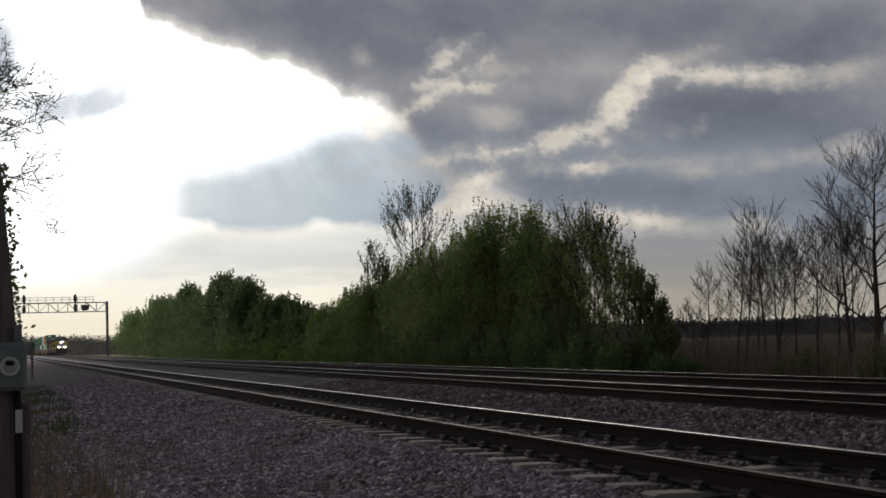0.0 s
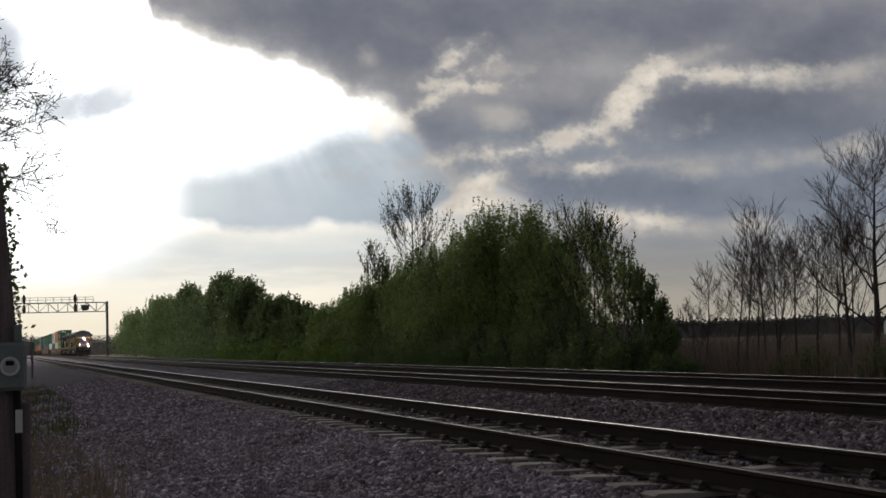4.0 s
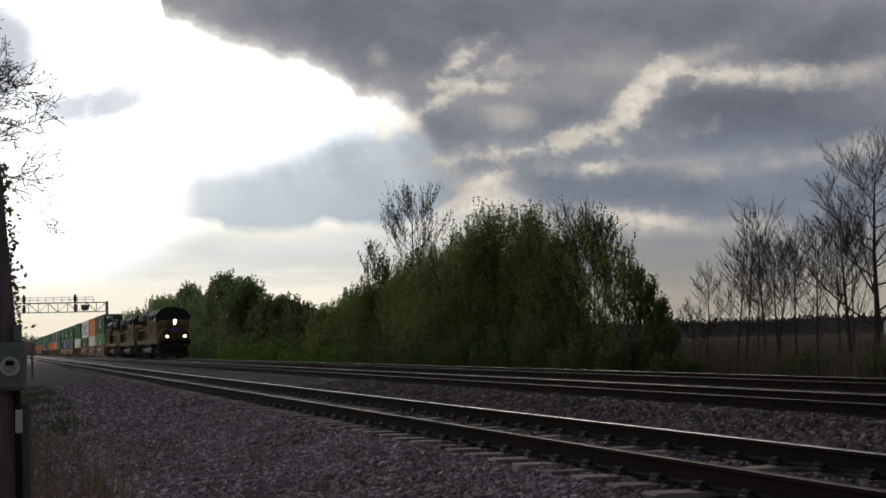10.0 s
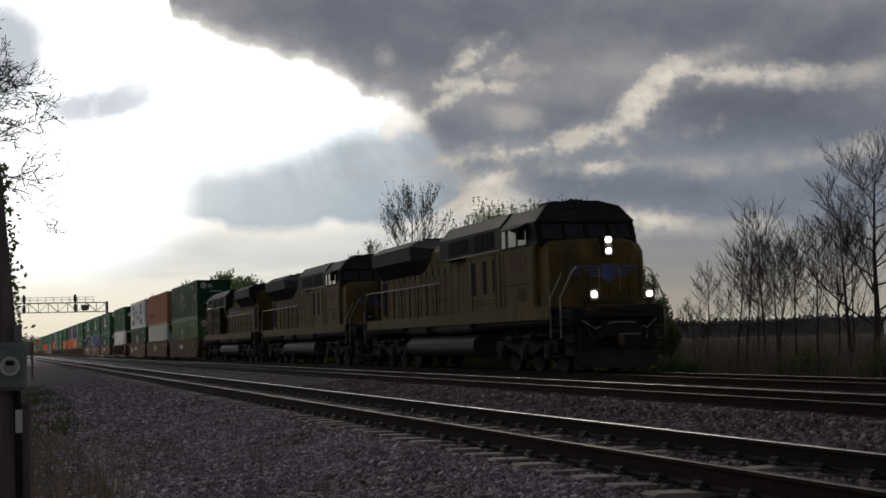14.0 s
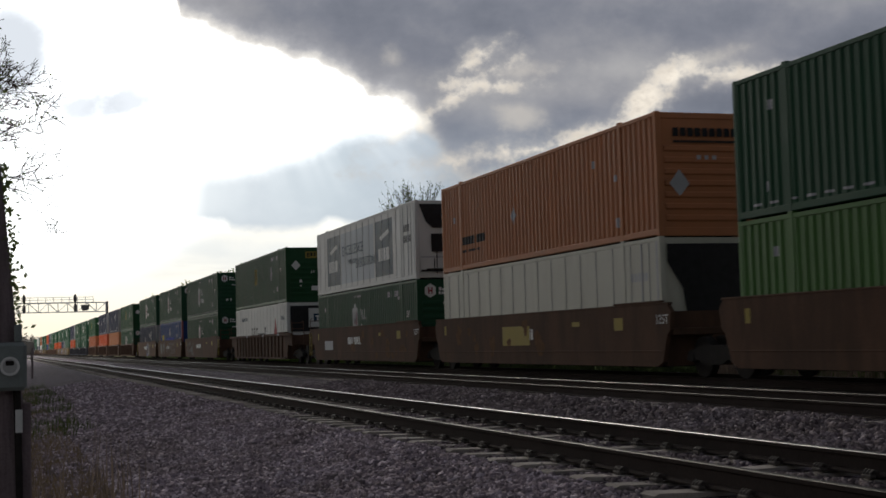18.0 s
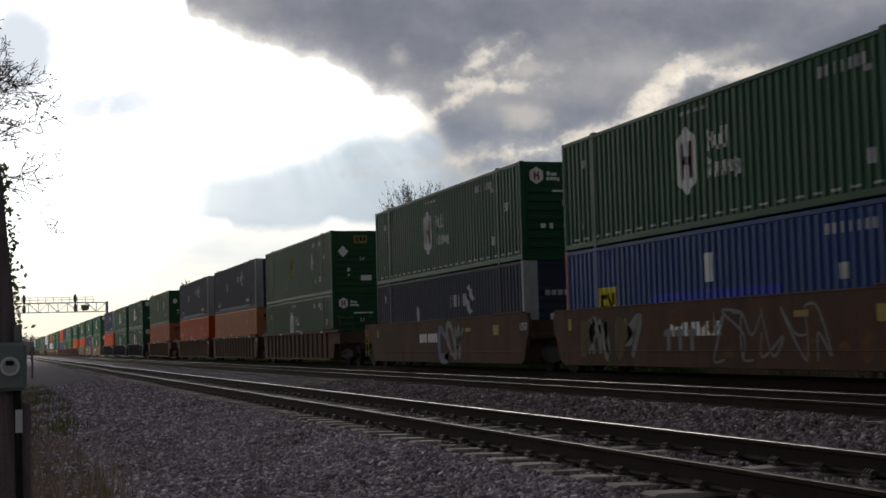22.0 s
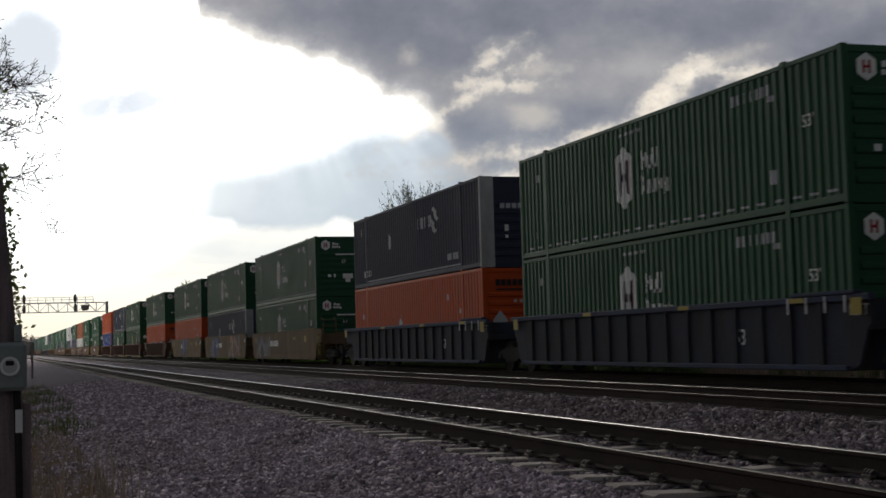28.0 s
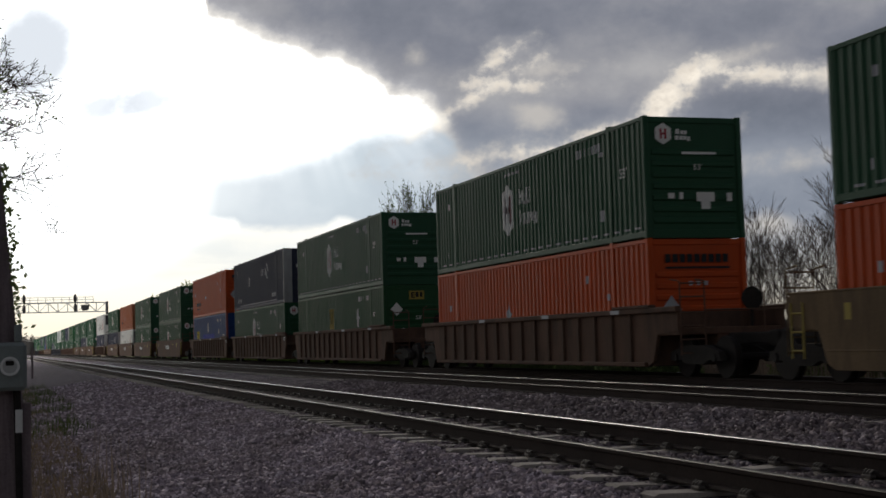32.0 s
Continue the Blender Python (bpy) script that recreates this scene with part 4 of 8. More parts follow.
BACK = "dense spring-green willow shrub growing behind the tracks"
FRONT = "low light green bush at the foot of the thicket"
THICKET_FAR = [(24.2, 261, 8.4, 4.5), (24.6, 236, 9.3, 4.8), (25.1, 214, 9.5, 4.9), (25.6, 189, 10.3, 5.0), (26.1, 167, 10.6, 5.0), (25.0, 144, 8.5, 3.9), (24.5, 126, 6.1, 3.5), (24.0, 114, 5.0, 2.8), (24.0, 107, 4.3, 2.5)]
THICKET_NEAR = [(24.0, 99, 4.4, 2.9), (24.5, 95, 5.0, 3.0), (25.0, 90.6, 5.7, 3.2), (25.5, 84.2, 6.5, 3.5), (25.0, 76.8, 6.8, 3.3), (25.5, 73.1, 7.6, 3.3), (26.0, 69.9, 8.3, 3.0), (26.6, 67, 8.0, 2.7), (26.5, 63.6, 6.7, 1.7)]
FRONT_LOW = [(22.8, 177, 4.8, 4.0), (22.8, 158, 4.6, 3.7), (22.8, 138, 4.3, 3.5), (22.7, 124, 3.8, 3.1), (22.6, 112, 3.3, 2.6), (22.8, 102, 2.8, 2.2), (22.8, 94.8, 2.8, 2.2), (22.9, 88, 3.0, 2.2), (22.9, 82, 3.2, 2.2), (22.9, 76, 3.2, 2.1),
             (22.9, 71, 3.3, 2.1), (23, 66, 3.1, 2.0), (23.2, 61, 2.9, 1.8), (23.2, 56, 3.9, 1.5), (23.2, 52, 2.7, 1.5), (23.2, 48.5, 2.3, 1.2), (23.4, 45.8, 1.5, 0.9)]
for i, (x, y, h, r0) in enumerate(THICKET_FAR):
    shrub("willow_shrub", BACK, x, y, h * 0.94, r0, 20 + i, M_LEAFDULL, 12000, 0.22)
for i, (x, y, h, r0) in enumerate(THICKET_NEAR):
    shrub("willow_shrub", BACK, x, y, h, r0, 50 + i, M_LEAF, 26000, 0.115)
for i, (x, y, h, r0) in enumerate(FRONT_LOW):
    shrub("low_bush", FRONT, x, y, h, r0, 90 + i, M_LEAF2 if i in (4, 5, 6, 7, 3) else M_LEAFDULL, 14000 if y < 100 else 9000, 0.115 if y < 100 else 0.2)


def fan(height, width, trunk, seed, limb_count, twigs, sub, low=0.28, lean=0.0, twig_len=0.16, wild=0.5, thick=1.7):
    """Trunk, upswept limbs under a domed outline, and upright twigs along them. Gives the two skins and points on the twigs."""
    r = random.Random(seed)
    s, fine = Shape(), Shape()
    pts = []
    top = Vector((lean * height, r.uniform(-0.04, 0.04) * height, height * 0.93))
    spine = [Vector((0, 0, -0.1)), top * 0.3 + Vector((r.uniform(-0.03, 0.03), 0, 0)) * height, top * 0.62, top * 0.85, top]
    s.tube(spine, trunk, 7, [trunk * 1.25, trunk * 0.85, trunk * 0.5, trunk * 0.28, 0.006])

    def on_spine(f):
        k = min(int(f * 4), 3)
        return spine[k].lerp(spine[k + 1], f * 4 - k)

    for i in range(limb_count):
        f = low + (0.9 - low) * (i + r.random()) / limb_count
        p0 = on_spine(f)
        az = 2.4 * i + r.uniform(-0.5, 0.5)
        rho = width * r.uniform(0.45, 1.0) * (1.12 - 0.75 * max(0.0, f - 0.35) / 0.65)
        zt = height * r.uniform(0.93, 1.0) * (1 - 0.40 * (rho / width) ** 2)
        zt = max(zt, p0.z + 0.16 * height)
        p2 = Vector((p0.x + rho * math.cos(az), p0.y + rho * math.sin(az), min(zt, height)))
        p1 = p0.lerp(p2, 0.45) + Vector((math.cos(az), math.sin(az), -0.3)) * rho * 0.22
        path = [p0 * (1 - t) ** 2 + p1 * 2 * t * (1 - t) + p2 * t * t for t in (0, 0.2, 0.4, 0.6, 0.8, 1.0)]
        rad = max(0.012 * thick, trunk * 0.42 * (1.1 - f))
        fine.tube(path, rad, 5, [rad, rad * 0.8, rad * 0.62, rad * 0.46, rad * 0.3, 0.005 * thick])
        out = Vector((math.cos(az), math.sin(az), 0))
        for j in range(twigs):
            t = 0.18 + 0.82 * (j + r.random()) / twigs
            k = min(int(t * 5), 4)
            q = path[k].lerp(path[k + 1], t * 5 - k)
            side = Vector((r.uniform(-1, 1), r.uniform(-1, 1), 0))
            d = (Vector((0, 0, 1)) * r.uniform(0.7, 1.2) + out * r.uniform(0.0, 0.55) + side * wild).normalized()
            ln = height * twig_len * r.uniform(0.5, 1.15) * (1.2 - 0.5 * t)
            m = q + d * ln * 0.5 + side * ln * 0.05
            e = q + d * ln + Vector((0, 0, 0.12 * ln))
            fine.tube([q, m, e], 0.008, 3, [max(0.006 * thick, rad * 0.3), 0.006 * thick, 0.0035 * thick])
            pts += [m, m.lerp(e, 0.5), e, q.lerp(m, 0.6)]
            for _ in range(sub):
                u = r.uniform(0.15, 0.85)
                c = q.lerp(e, u)
                dd = (d + Vector((r.uniform(-1, 1), r.uniform(-1, 1), r.uniform(-0.1, 0.7))) * 0.75).normalized()
                g = c + dd * ln * r.uniform(0.3, 0.6)
                fine.tube([c, g], 0.005, 3, [0.005 * thick, 0.003 * thick])
                pts += [c.lerp(g, 0.6), g]
    return s, fine, pts


def leafing_tree(label, x, y, height, width, trunk, seed, share, size, limb_count, twigs, sub=2, mat=None, low=0.28, stems=1):
    base = new("young_tree")
    base.location = (x, y, -1.05)
    tagged(base, label, "tree", group="thicket beside the tracks")
    mat = mat or M_LEAFDARK
    pts = []
    for i in range(stems):
        s, fine, p = fan(height * (1 - 0.12 * (i % 3)), width, trunk, seed + i, limb_count, twigs, sub, low, lean=0.0 if stems == 1 else 0.22 * math.sin(2.1 * i + seed))
        part("trunk", s, M_BARK, base, "thin dark trunk")
        part("branch", fine, M_BARK, base, "fine upright limbs")
        pts += p
    if share:
        a = np.array([tuple(p) for p in pts])
        a = a[rng.random(len(a)) < share]
        a = np.repeat(a, 4, 0) + rng.normal(size=(len(a) * 4, 3)) * np.array([0.022, 0.022, 0.11])
        part("crown", leaves_mesh("crown", a, size, mat, 1.6), mat, base, "sparse small spring leaves")
    return base


leafing_tree("slender young tree with sparse unfolding leaves", 25.6, 85.7, 11.2, 2.9, 0.12, 4, 0.42, 0.11, 15, 12, 2, low=0.42)
for x, y, h, w, sd in ((24.9, 92.7, 8.2, 1.3, 11), (24.7, 88.9, 6.9, 1.5, 12), (24.4, 97.8, 5.4, 1.4, 13), (25.0, 81.0, 7.3, 1.5, 14)):
    leafing_tree("airy young willow with unfolding leaves", x, y, h, w, 0.05, sd, 0.55, 0.12, 13, 9, 2, low=0.2)
for x, y, h, w, sd in ((26.0, 56.6, 7.1, 2.0, 15), (26.9, 62.2, 8.1, 1.5, 19), (26.4, 58.6, 7.1, 1.6, 17)):
    leafing_tree("sparse bush with bare upright twigs", x, y, h, w, 0.05, sd, 0.05, 0.12, 12, 9, 3, low=0.3)
for x, y, h, w, sd in ((25.4, 54.8, 5.6, 1.3, 23), (25.7, 57.4, 6.6, 1.4, 29), (26.2, 60.2, 7.4, 1.5, 41), (25.2, 53.0, 4.6, 1.1, 43)):
    leafing_tree("half-leafed dark shrub with gaps", x, y, h, w * 1.25, 0.05, sd, 0.50, 0.10, 16, 10, 2, mat=M_LEAF, low=0.08)
for x, y, h, w, sd in ((24.9, 51.2, 4.3, 0.45, 27), (24.8, 50.0, 3.8, 0.4, 33), (24.6, 48.8, 3.1, 0.4, 31), (24.4, 47.6, 2.2, 0.5, 35)):
    leafing_tree("upright leafy shoots at the thicket's edge", x, y, h, w, 0.03, sd, 0.9, 0.11, 9, 7, 2, low=0.1)


def bare_tree(label, x, y, height, width, trunk, seed, limb_count, twigs, sub, stems=1, low=0.3):
    base = new("bare_tree")
    base.location = (x, y, -1.05)
    tagged(base, label, "tree", group="leafless trees at the field's edge")
    for i in range(stems):
        s, fine, p = fan(height * (1 - 0.10 * i), width, trunk * (1 - 0.2 * i), seed + 7 * i, limb_count, twigs, sub, low, lean=(0.03, 0.10, -0.10)[i] + 0.05 * math.sin(seed * 1.7), twig_len=0.17, wild=0.9, thick=1.05)
        part("trunk", s, M_TWIG, base)
        part("branch", fine, M_TWIG, base, "fine leafless twigs")
    return base


BARE = [(28.0, 48.9, 6.2), (28.5, 49.1, 6.0), (28.0, 46.8, 6.3), (28.6, 47.1, 6.0), (29.0, 47.4, 5.4), (28.3, 45.3, 6.0), (28.5, 43.9, 6.0), (29.0, 43.5, 5.5), (30.0, 51.0, 5.2), (29.0, 53.0, 4.6), (29.5, 55.3, 3.7), (28.8, 42.4, 5.8)]
for i, (x, y, h) in enumerate(BARE):
    bare_tree("slim leafless tree with fine upright twigs", x, y, h * (0.86 + 0.19 * ((i * 7) % 5) / 4), 1.05 + 0.2 * (i % 4), 0.05, 200 + i, 13, 9, 4, 1, 0.22 + 0.05 * (i % 3))
bare_tree("large leafless tree with forked trunk and fine twigs", 28.05, 40.05, 8.0, 3.3, 0.12, 301, 22, 14, 5, 1, 0.2)
bare_tree("large leafless tree with forked trunk and fine twigs", 28.3, 41.6, 6.4, 1.9, 0.08, 302, 14, 10, 4, 1, 0.2)
bare_tree("large leafless tree with forked trunk and fine twigs", 28.9, 38.6, 7.2, 1.8, 0.10, 303, 14, 10, 4, 1, 0.2)
shrub("low_bush", "small dark green shrub under the leafless trees", 27.2, 42.4, 1.45, 1.15, 77, M_LEAFDARK, 3000, 0.16)
shrub("low_bush", "small dark green shrub under the leafless trees", 27.3, 38.0, 1.7, 0.8, 78, M_LEAFDARK, 3200, 0.16)


def stalks(name, label, n, area, height, mat, seed, zfun, width=0.012, bend=0.25, segs=2):
    """Grass blades or dead stalks, many in one mesh."""
    r = np.random.default_rng(seed)
    x = area[0] + (area[1] - area[0]) * r.random(n)
    y = area[2] + (area[3] - area[2]) * r.random(n) ** area[4]
    keep = np.array([noise.noise(Vector((a * 0.5, b * 0.35, seed))) > area[5] for a, b in zip(x, y)])
    x, y = x[keep], y[keep]
    n = len(x)
    z = np.array([zfun(a, b) for a, b in zip(x, y)]) - 0.03
    h = height * (0.45 + 0.9 * r.random(n))
    az = r.random(n) * 2 * math.pi
    face = r.random(n) * math.pi
    lean = bend * r.random(n)
    w = width * (0.6 + 0.8 * r.random(n))
    rows = []
    for k in range(segs + 1):
        t = k / segs
        cx = x + np.cos(az) * lean * h * t * t
        cy = y + np.sin(az) * lean * h * t * t
        cz = z + h * t * (1 - 0.25 * lean * t)
        ww = w * (1 - 0.85 * t)
        rows.append(np.stack([cx - np.cos(face) * ww, cy - np.sin(face) * ww, cz], 1))
        rows.append(np.stack([cx + np.cos(face) * ww, cy + np.sin(face) * ww, cz], 1))
    v = np.stack(rows, 1).reshape(-1, 3)
    m = 2 * (segs + 1)
    fs = []
    for k in range(segs):
        q = np.arange(n)[:, None] * m + np.array([2 * k, 2 * k + 1, 2 * k + 3, 2 * k + 2])
        fs.append(q)
    fs = np.concatenate(fs, 0)
    me = bpy.data.meshes.new(name)
    me.from_pydata(v.tolist(), [], fs.tolist())
    me.materials.append(mat)
    return tagged(new(name, me), label, "grass", kind="stuff")


def verge(x, y):
    return max(-0.80, bed_height(x) if x > -1.2 else -0.80)


stalks("dry_grass", "matted dry grass along the gravel edge", 26000, (-1.2, 1.2, 10.0, 60.0, 1.8, -0.45), 0.15, M_DRY, 5, verge, 0.008, 0.7)
stalks("dry_grass", "short dry grass over the near meadow", 9000, (-4.0, 0.6, 10.0, 120.0, 1.3, -0.5), 0.22, M_DRY, 6, verge, 0.012, 0.6)
stalks("green_grass", "patch of fresh green grass beside the pole", 2600, (0.3, 1.9, 26.0, 62.0, 1.0, 0.0), 0.26, M_GRASS, 8, verge, 0.012, 0.5)
stalks("dead_stalks", "tall dead weed stalks at the gravel edge", 75, (0.2, 1.35, 11.5, 17.0, 1.0, -0.9), 0.66, M_STALK, 9, verge, 0.009, 0.25, 3)
stalks("dead_stalks", "clump of dead weeds round the pole", 420, (-0.35, 0.45, 9.6, 12.0, 1.0, -0.9), 0.55, M_STALK, 10, verge, 0.007, 0.35, 3)


def field_height(x, y):
    return -1.05


stalks("dead_stalks", "brown dead brush at the field's edge", 9000, (25.0, 34.0, 30.0, 64.0, 1.0, -0.6), 1.5, M_STALK, 12, field_height, 0.014, 0.35)
stalks("dead_stalks", "dry reed belt across the field", 16000, (34.0, 75.0, 40.0, 130.0, 1.0, -0.7), 1.5, M_STALK, 13, field_height, 0.03, 0.3)
stalks("dry_grass", "dry grass at the foot of the thicket", 9000, (19.8, 25.0, 30.0, 150.0, 1.4, -0.5), 0.45, M_DRY, 14, field_height, 0.015, 0.5)


def treeline():
    """Woods on the horizon: a deep ragged belt with twiggy tops."""
    vs, fs, pts = [], [], []
    n = 520
    for i in range(n + 1):
        a = radians(-25 + 95 * i / n)
        d = 620 + 40 * noise.noise(Vector((i * 0.04, 1.0, 2.0)))
        h = 6.4 + 1.6 * noise.noise(Vector((i * 0.09, 5.0, 2.0))) + 1.1 * noise.noise(Vector((i * 0.5, 3.0, 1.0))) + 0.6 * noise.noise(Vector((i * 1.7, 3.0, 4.0)))
        sx, sy = math.sin(a), math.cos(a)
        vs += [(sx * d, sy * d, -2.0), (sx * d, sy * d, h - 1.2), (sx * (d + 25), sy * (d + 25), h), (sx * (d + 25), sy * (d + 25), -2.0)]
        q = rng.normal(size=(16, 3)) * np.array([1.2, 1.2, 0.7])
        pts.append(np.array([sx * d, sy * d, h - 0.6]) + q)
        if i < n:
            k = 4 * i
            fs += [(k, k + 4, k + 5, k + 1), (k + 1, k + 5, k + 6, k + 2), (k + 2, k + 6, k + 7, k + 3)]
    wood = material("far_wood_mass", (0.085, 0.078, 0.074), 1.0, 0, 0.3, 0.25, 1.5, 0, spec=0.0)
    ob = new("far_woods", raw("far_woods", vs, fs, wood))
    tagged(ob, "grey-brown belt of distant bare woods", "woods", kind="stuff")
    tagged(part("treetop", leaves_mesh("treetop", np.concatenate(pts), 1.3, M_FARWOOD, 0.6), M_FARWOOD, ob), kind="stuff")


treeline()


def farmhouse():
    base = new("farmhouse")
    base.matrix_basis = pose(283, 387, -1.05, 0, 0, 35)
    tagged(base, "pale distant house among the far trees", "house")
    wall = material("pale_siding", (0.55, 0.55, 0.54), 0.8, 0, 0.1, 0.5, 8, 0.1)
    roof = material("grey_shingle", (0.16, 0.16, 0.17), 0.9, 0, 0.2, 0.5, 8, 0.1)
    part("wall", Shape().box(-6, 6, -4, 4, 0, 4.6), wall, base)
    part("roof", Shape().prism([(-4.6, 4.5), (4.6, 4.5), (0, 7.4)], -6.5, 6.5, "x"), roof, base)
    for x in (-4, -1.3, 1.3, 4):
        part("window", Shape().box(x - 0.5, x + 0.5, -4.05, -3.98, 1.6, 3.0, 0.02), M_GLASS, base)


farmhouse()

# ---------------------------------------------------------------- utility pole with its meter, by the camera
M_POLE = material("tarred_wood_pole", (0.17, 0.135, 0.14), 0.9, 0, 0.4, 5, 60, 0.7, stretch=(4, 4, 0.3))
M_BOX = material("grey_green_metal_box", (0.20, 0.225, 0.22), 0.5, 0.0, 0.15, 4, 60, 0.1, dirt=(0.13, 0.135, 0.13), dirt_amount=0.6)


def utility_pole():
    base = new("utility_pole")
    base.location = (0.126, 10.09, -0.8)
    tagged(base, "leaning dark wooden pole carrying a grey meter box", "utility pole")
    lean = Vector((-0.185, -0.126, 2.37)).normalized()
    top = lean * 8.5
    n = 12
    s = Shape().tube([lean * (8.5 * i / n) + Vector((0, 0, -0.05)) for i in range(n + 1)], 0.15, 18, [0.162 - 0.045 * i / n for i in range(n + 1)])
    part("post", s, M_POLE, base)
    part("backing_board", Shape().box(-0.12, 0.085, -0.21, -0.16, 0.05, 1.45, 0.008), M_POLE, base)
    bx = part("meter_box", Shape().box(-0.26, 0.059, -0.34, -0.18, 1.535, 1.86, 0.025).box(-0.021, 0.029, -0.28, -0.22, 1.86, 1.98, 0.01), M_BOX, base, "grey-green metal meter box")
    ring = Shape()
    for i in range(28):
        a, b = 2 * math.pi * i / 28, 2 * math.pi * (i + 1) / 28
        for r0, r1 in ((0.047, 0.064),):
            q = [(-0.051 + r * math.cos(t), 1.70 + r * math.sin(t)) for r, t in ((r0, a), (r1, a), (r1, b), (r0, b))]
            ring.prism(q, -0.365, -0.34)
    part("meter_ring", ring, M_MARK, bx)
    part("meter_face", Shape().disc((-0.051, -0.348, 1.70), 0.047, 0.012, "y", 24), M_SEAM, bx, "pale glass meter face")
    part("meter_register", Shape().box(-0.078, -0.024, -0.358, -0.352, 1.705, 1.735, 0.003), M_UNDER, bx)
    part("conduit", Shape().tube([(-0.006, -0.23, 1.55), (0.004, -0.23, 0.9), (0.004, -0.23, -0.05)], 0.025, 10), M_UNDER, base)
    part("tag", Shape().box(-0.018, 0.029, -0.262, -0.257, 1.25, 1.405, 0.001), M_MARK, base, "small white vertical tag")
    # climbing plant on the post's far edge
    pts = []
    r = random.Random(4)
    for i in range(480):
        h = r.uniform(1.9, 3.1) if i < 320 else r.uniform(3.6, 4.6)
        p = lean * h
        pts.append((p.x + 0.13 + abs(r.gauss(0, 0.035)), p.y + r.uniform(-0.1, 0.16), p.z))
    part("ivy", leaves_mesh("ivy", np.array(pts), 0.042, M_LEAFDARK, 0.0), M_LEAFDARK, base, "dark ivy leaves on the post")
    return base


utility_pole()


def marker_post():
    base = new("marker_post")
    base.location = (1.90, 84.5, -0.75)
    tagged(base, "thin dark marker post in the verge", "post")
    part("post", Shape().box(-0.06, 0.06, -0.05, 0.05, 0, 1.95, 0.01), M_POLE, base)
    part("cap", Shape().prism([(-0.07, 1.95), (0.07, 1.95), (0, 2.02)], -0.06, 0.06), M_POLE, base)


marker_post()


def side_tree():
    """The tree behind the pole whose twigs reach into view."""
    base = new("roadside_tree")
    base.location = (-1.0, 20.8, -0.8)
    tagged(base, "tree with bare crooked twigs and a few young leaves", "tree")
    s, fine = Shape(), Shape()
    r = random.Random(12)
    leaves = []

    def twig(p, d, length, rad, level, bend):
        path, tap = [p.copy()], [rad]
        n = 7
        for i in range(n):
            d = (d + bend * 0.10 + Vector((r.uniform(-1, 1), r.uniform(-1, 1), r.uniform(-1, 1))) * 0.16).normalized()
            p = p + d * length / n
            path.append(p.copy())
            tap.append(max(0.0042, rad * (1 - 0.75 * (i + 1) / n)))
        (s if level == 1 else fine).tube(path, rad, 5 if level < 2 else 3, tap)
        if level >= 3 and r.random() < 0.10:
            leaves.extend(path[4:])
        if level < 4:
            for i in range(7 if level == 1 else 5):
                f = 0.25 + 0.72 * (i + r.random()) / (7 if level == 1 else 5)
                j = min(int(f * n), n - 1)
                side = Vector((r.uniform(-0.6, 1), r.uniform(-1, 1), r.uniform(-1, 1)))
                twig(path[j].lerp(path[j + 1], f * n - j), (d * 0.55 + side * 0.75).normalized(), length * r.uniform(0.34, 0.55), max(0.0046, tap[j] * 0.6), level + 1, Vector((0.3, 0, r.uniform(-1, 1))))

    s.tube([(0, 0, -0.1), (0.05, 0, 2.0), (-0.05, 0.1, 4.2), (0.0, 0.0, 6.5), (0.1, 0, 8.0)], 0.17, 10, [0.2, 0.17, 0.14, 0.1, 0.05])
    up, down = Vector((0.1, 0, 0.9)), Vector((0.25, 0, -0.45))
    for z, d, ln, b in ((4.38, (1, 0.05, -0.08), 1.55, down), (4.55, (1, 0.0, 0.05), 1.5, up), (4.75, (0.95, -0.1, 0.0), 1.45, up), (4.95, (0.9, 0.1, 0.15), 1.45, up), (5.15, (0.9, 0, 0.2), 1.35, up),
                        (5.8, (-0.7, 0.2, 0.6), 1.6, up), (4.8, (-0.9, -0.2, 0.4), 1.8, up), (5.5, (0.1, 0.9, 0.5), 1.5, up), (5.0, (0.2, -0.9, 0.4), 1.4, up)):
        twig(Vector((0, 0, z)), Vector(d).normalized(), ln, 0.024, 1, b)
    part("trunk", s, M_TWIG, base)
    part("branch", fine, M_TWIG, base, "fine crooked bare twigs")
    pts = np.array([tuple(q) for q in leaves])
    pts = pts + rng.normal(size=pts.shape) * 0.03
    part("crown", leaves_mesh("crown", pts, 0.045, M_LEAFDARK, 0.1), M_LEAFDARK, base, "few small young leaves")


side_tree()

# ---------------------------------------------------------------- signal bridge over the tracks
M_GALV = material("galvanised_steel", (0.34, 0.35, 0.35), 0.5, 0.6, 0.2, 0.8, 12, 0.1)
M_DARKSTEEL = material("dark_painted_steel", (0.05, 0.05, 0.052), 0.6, 0.2, 0.2, 0.8, 12, 0.1)


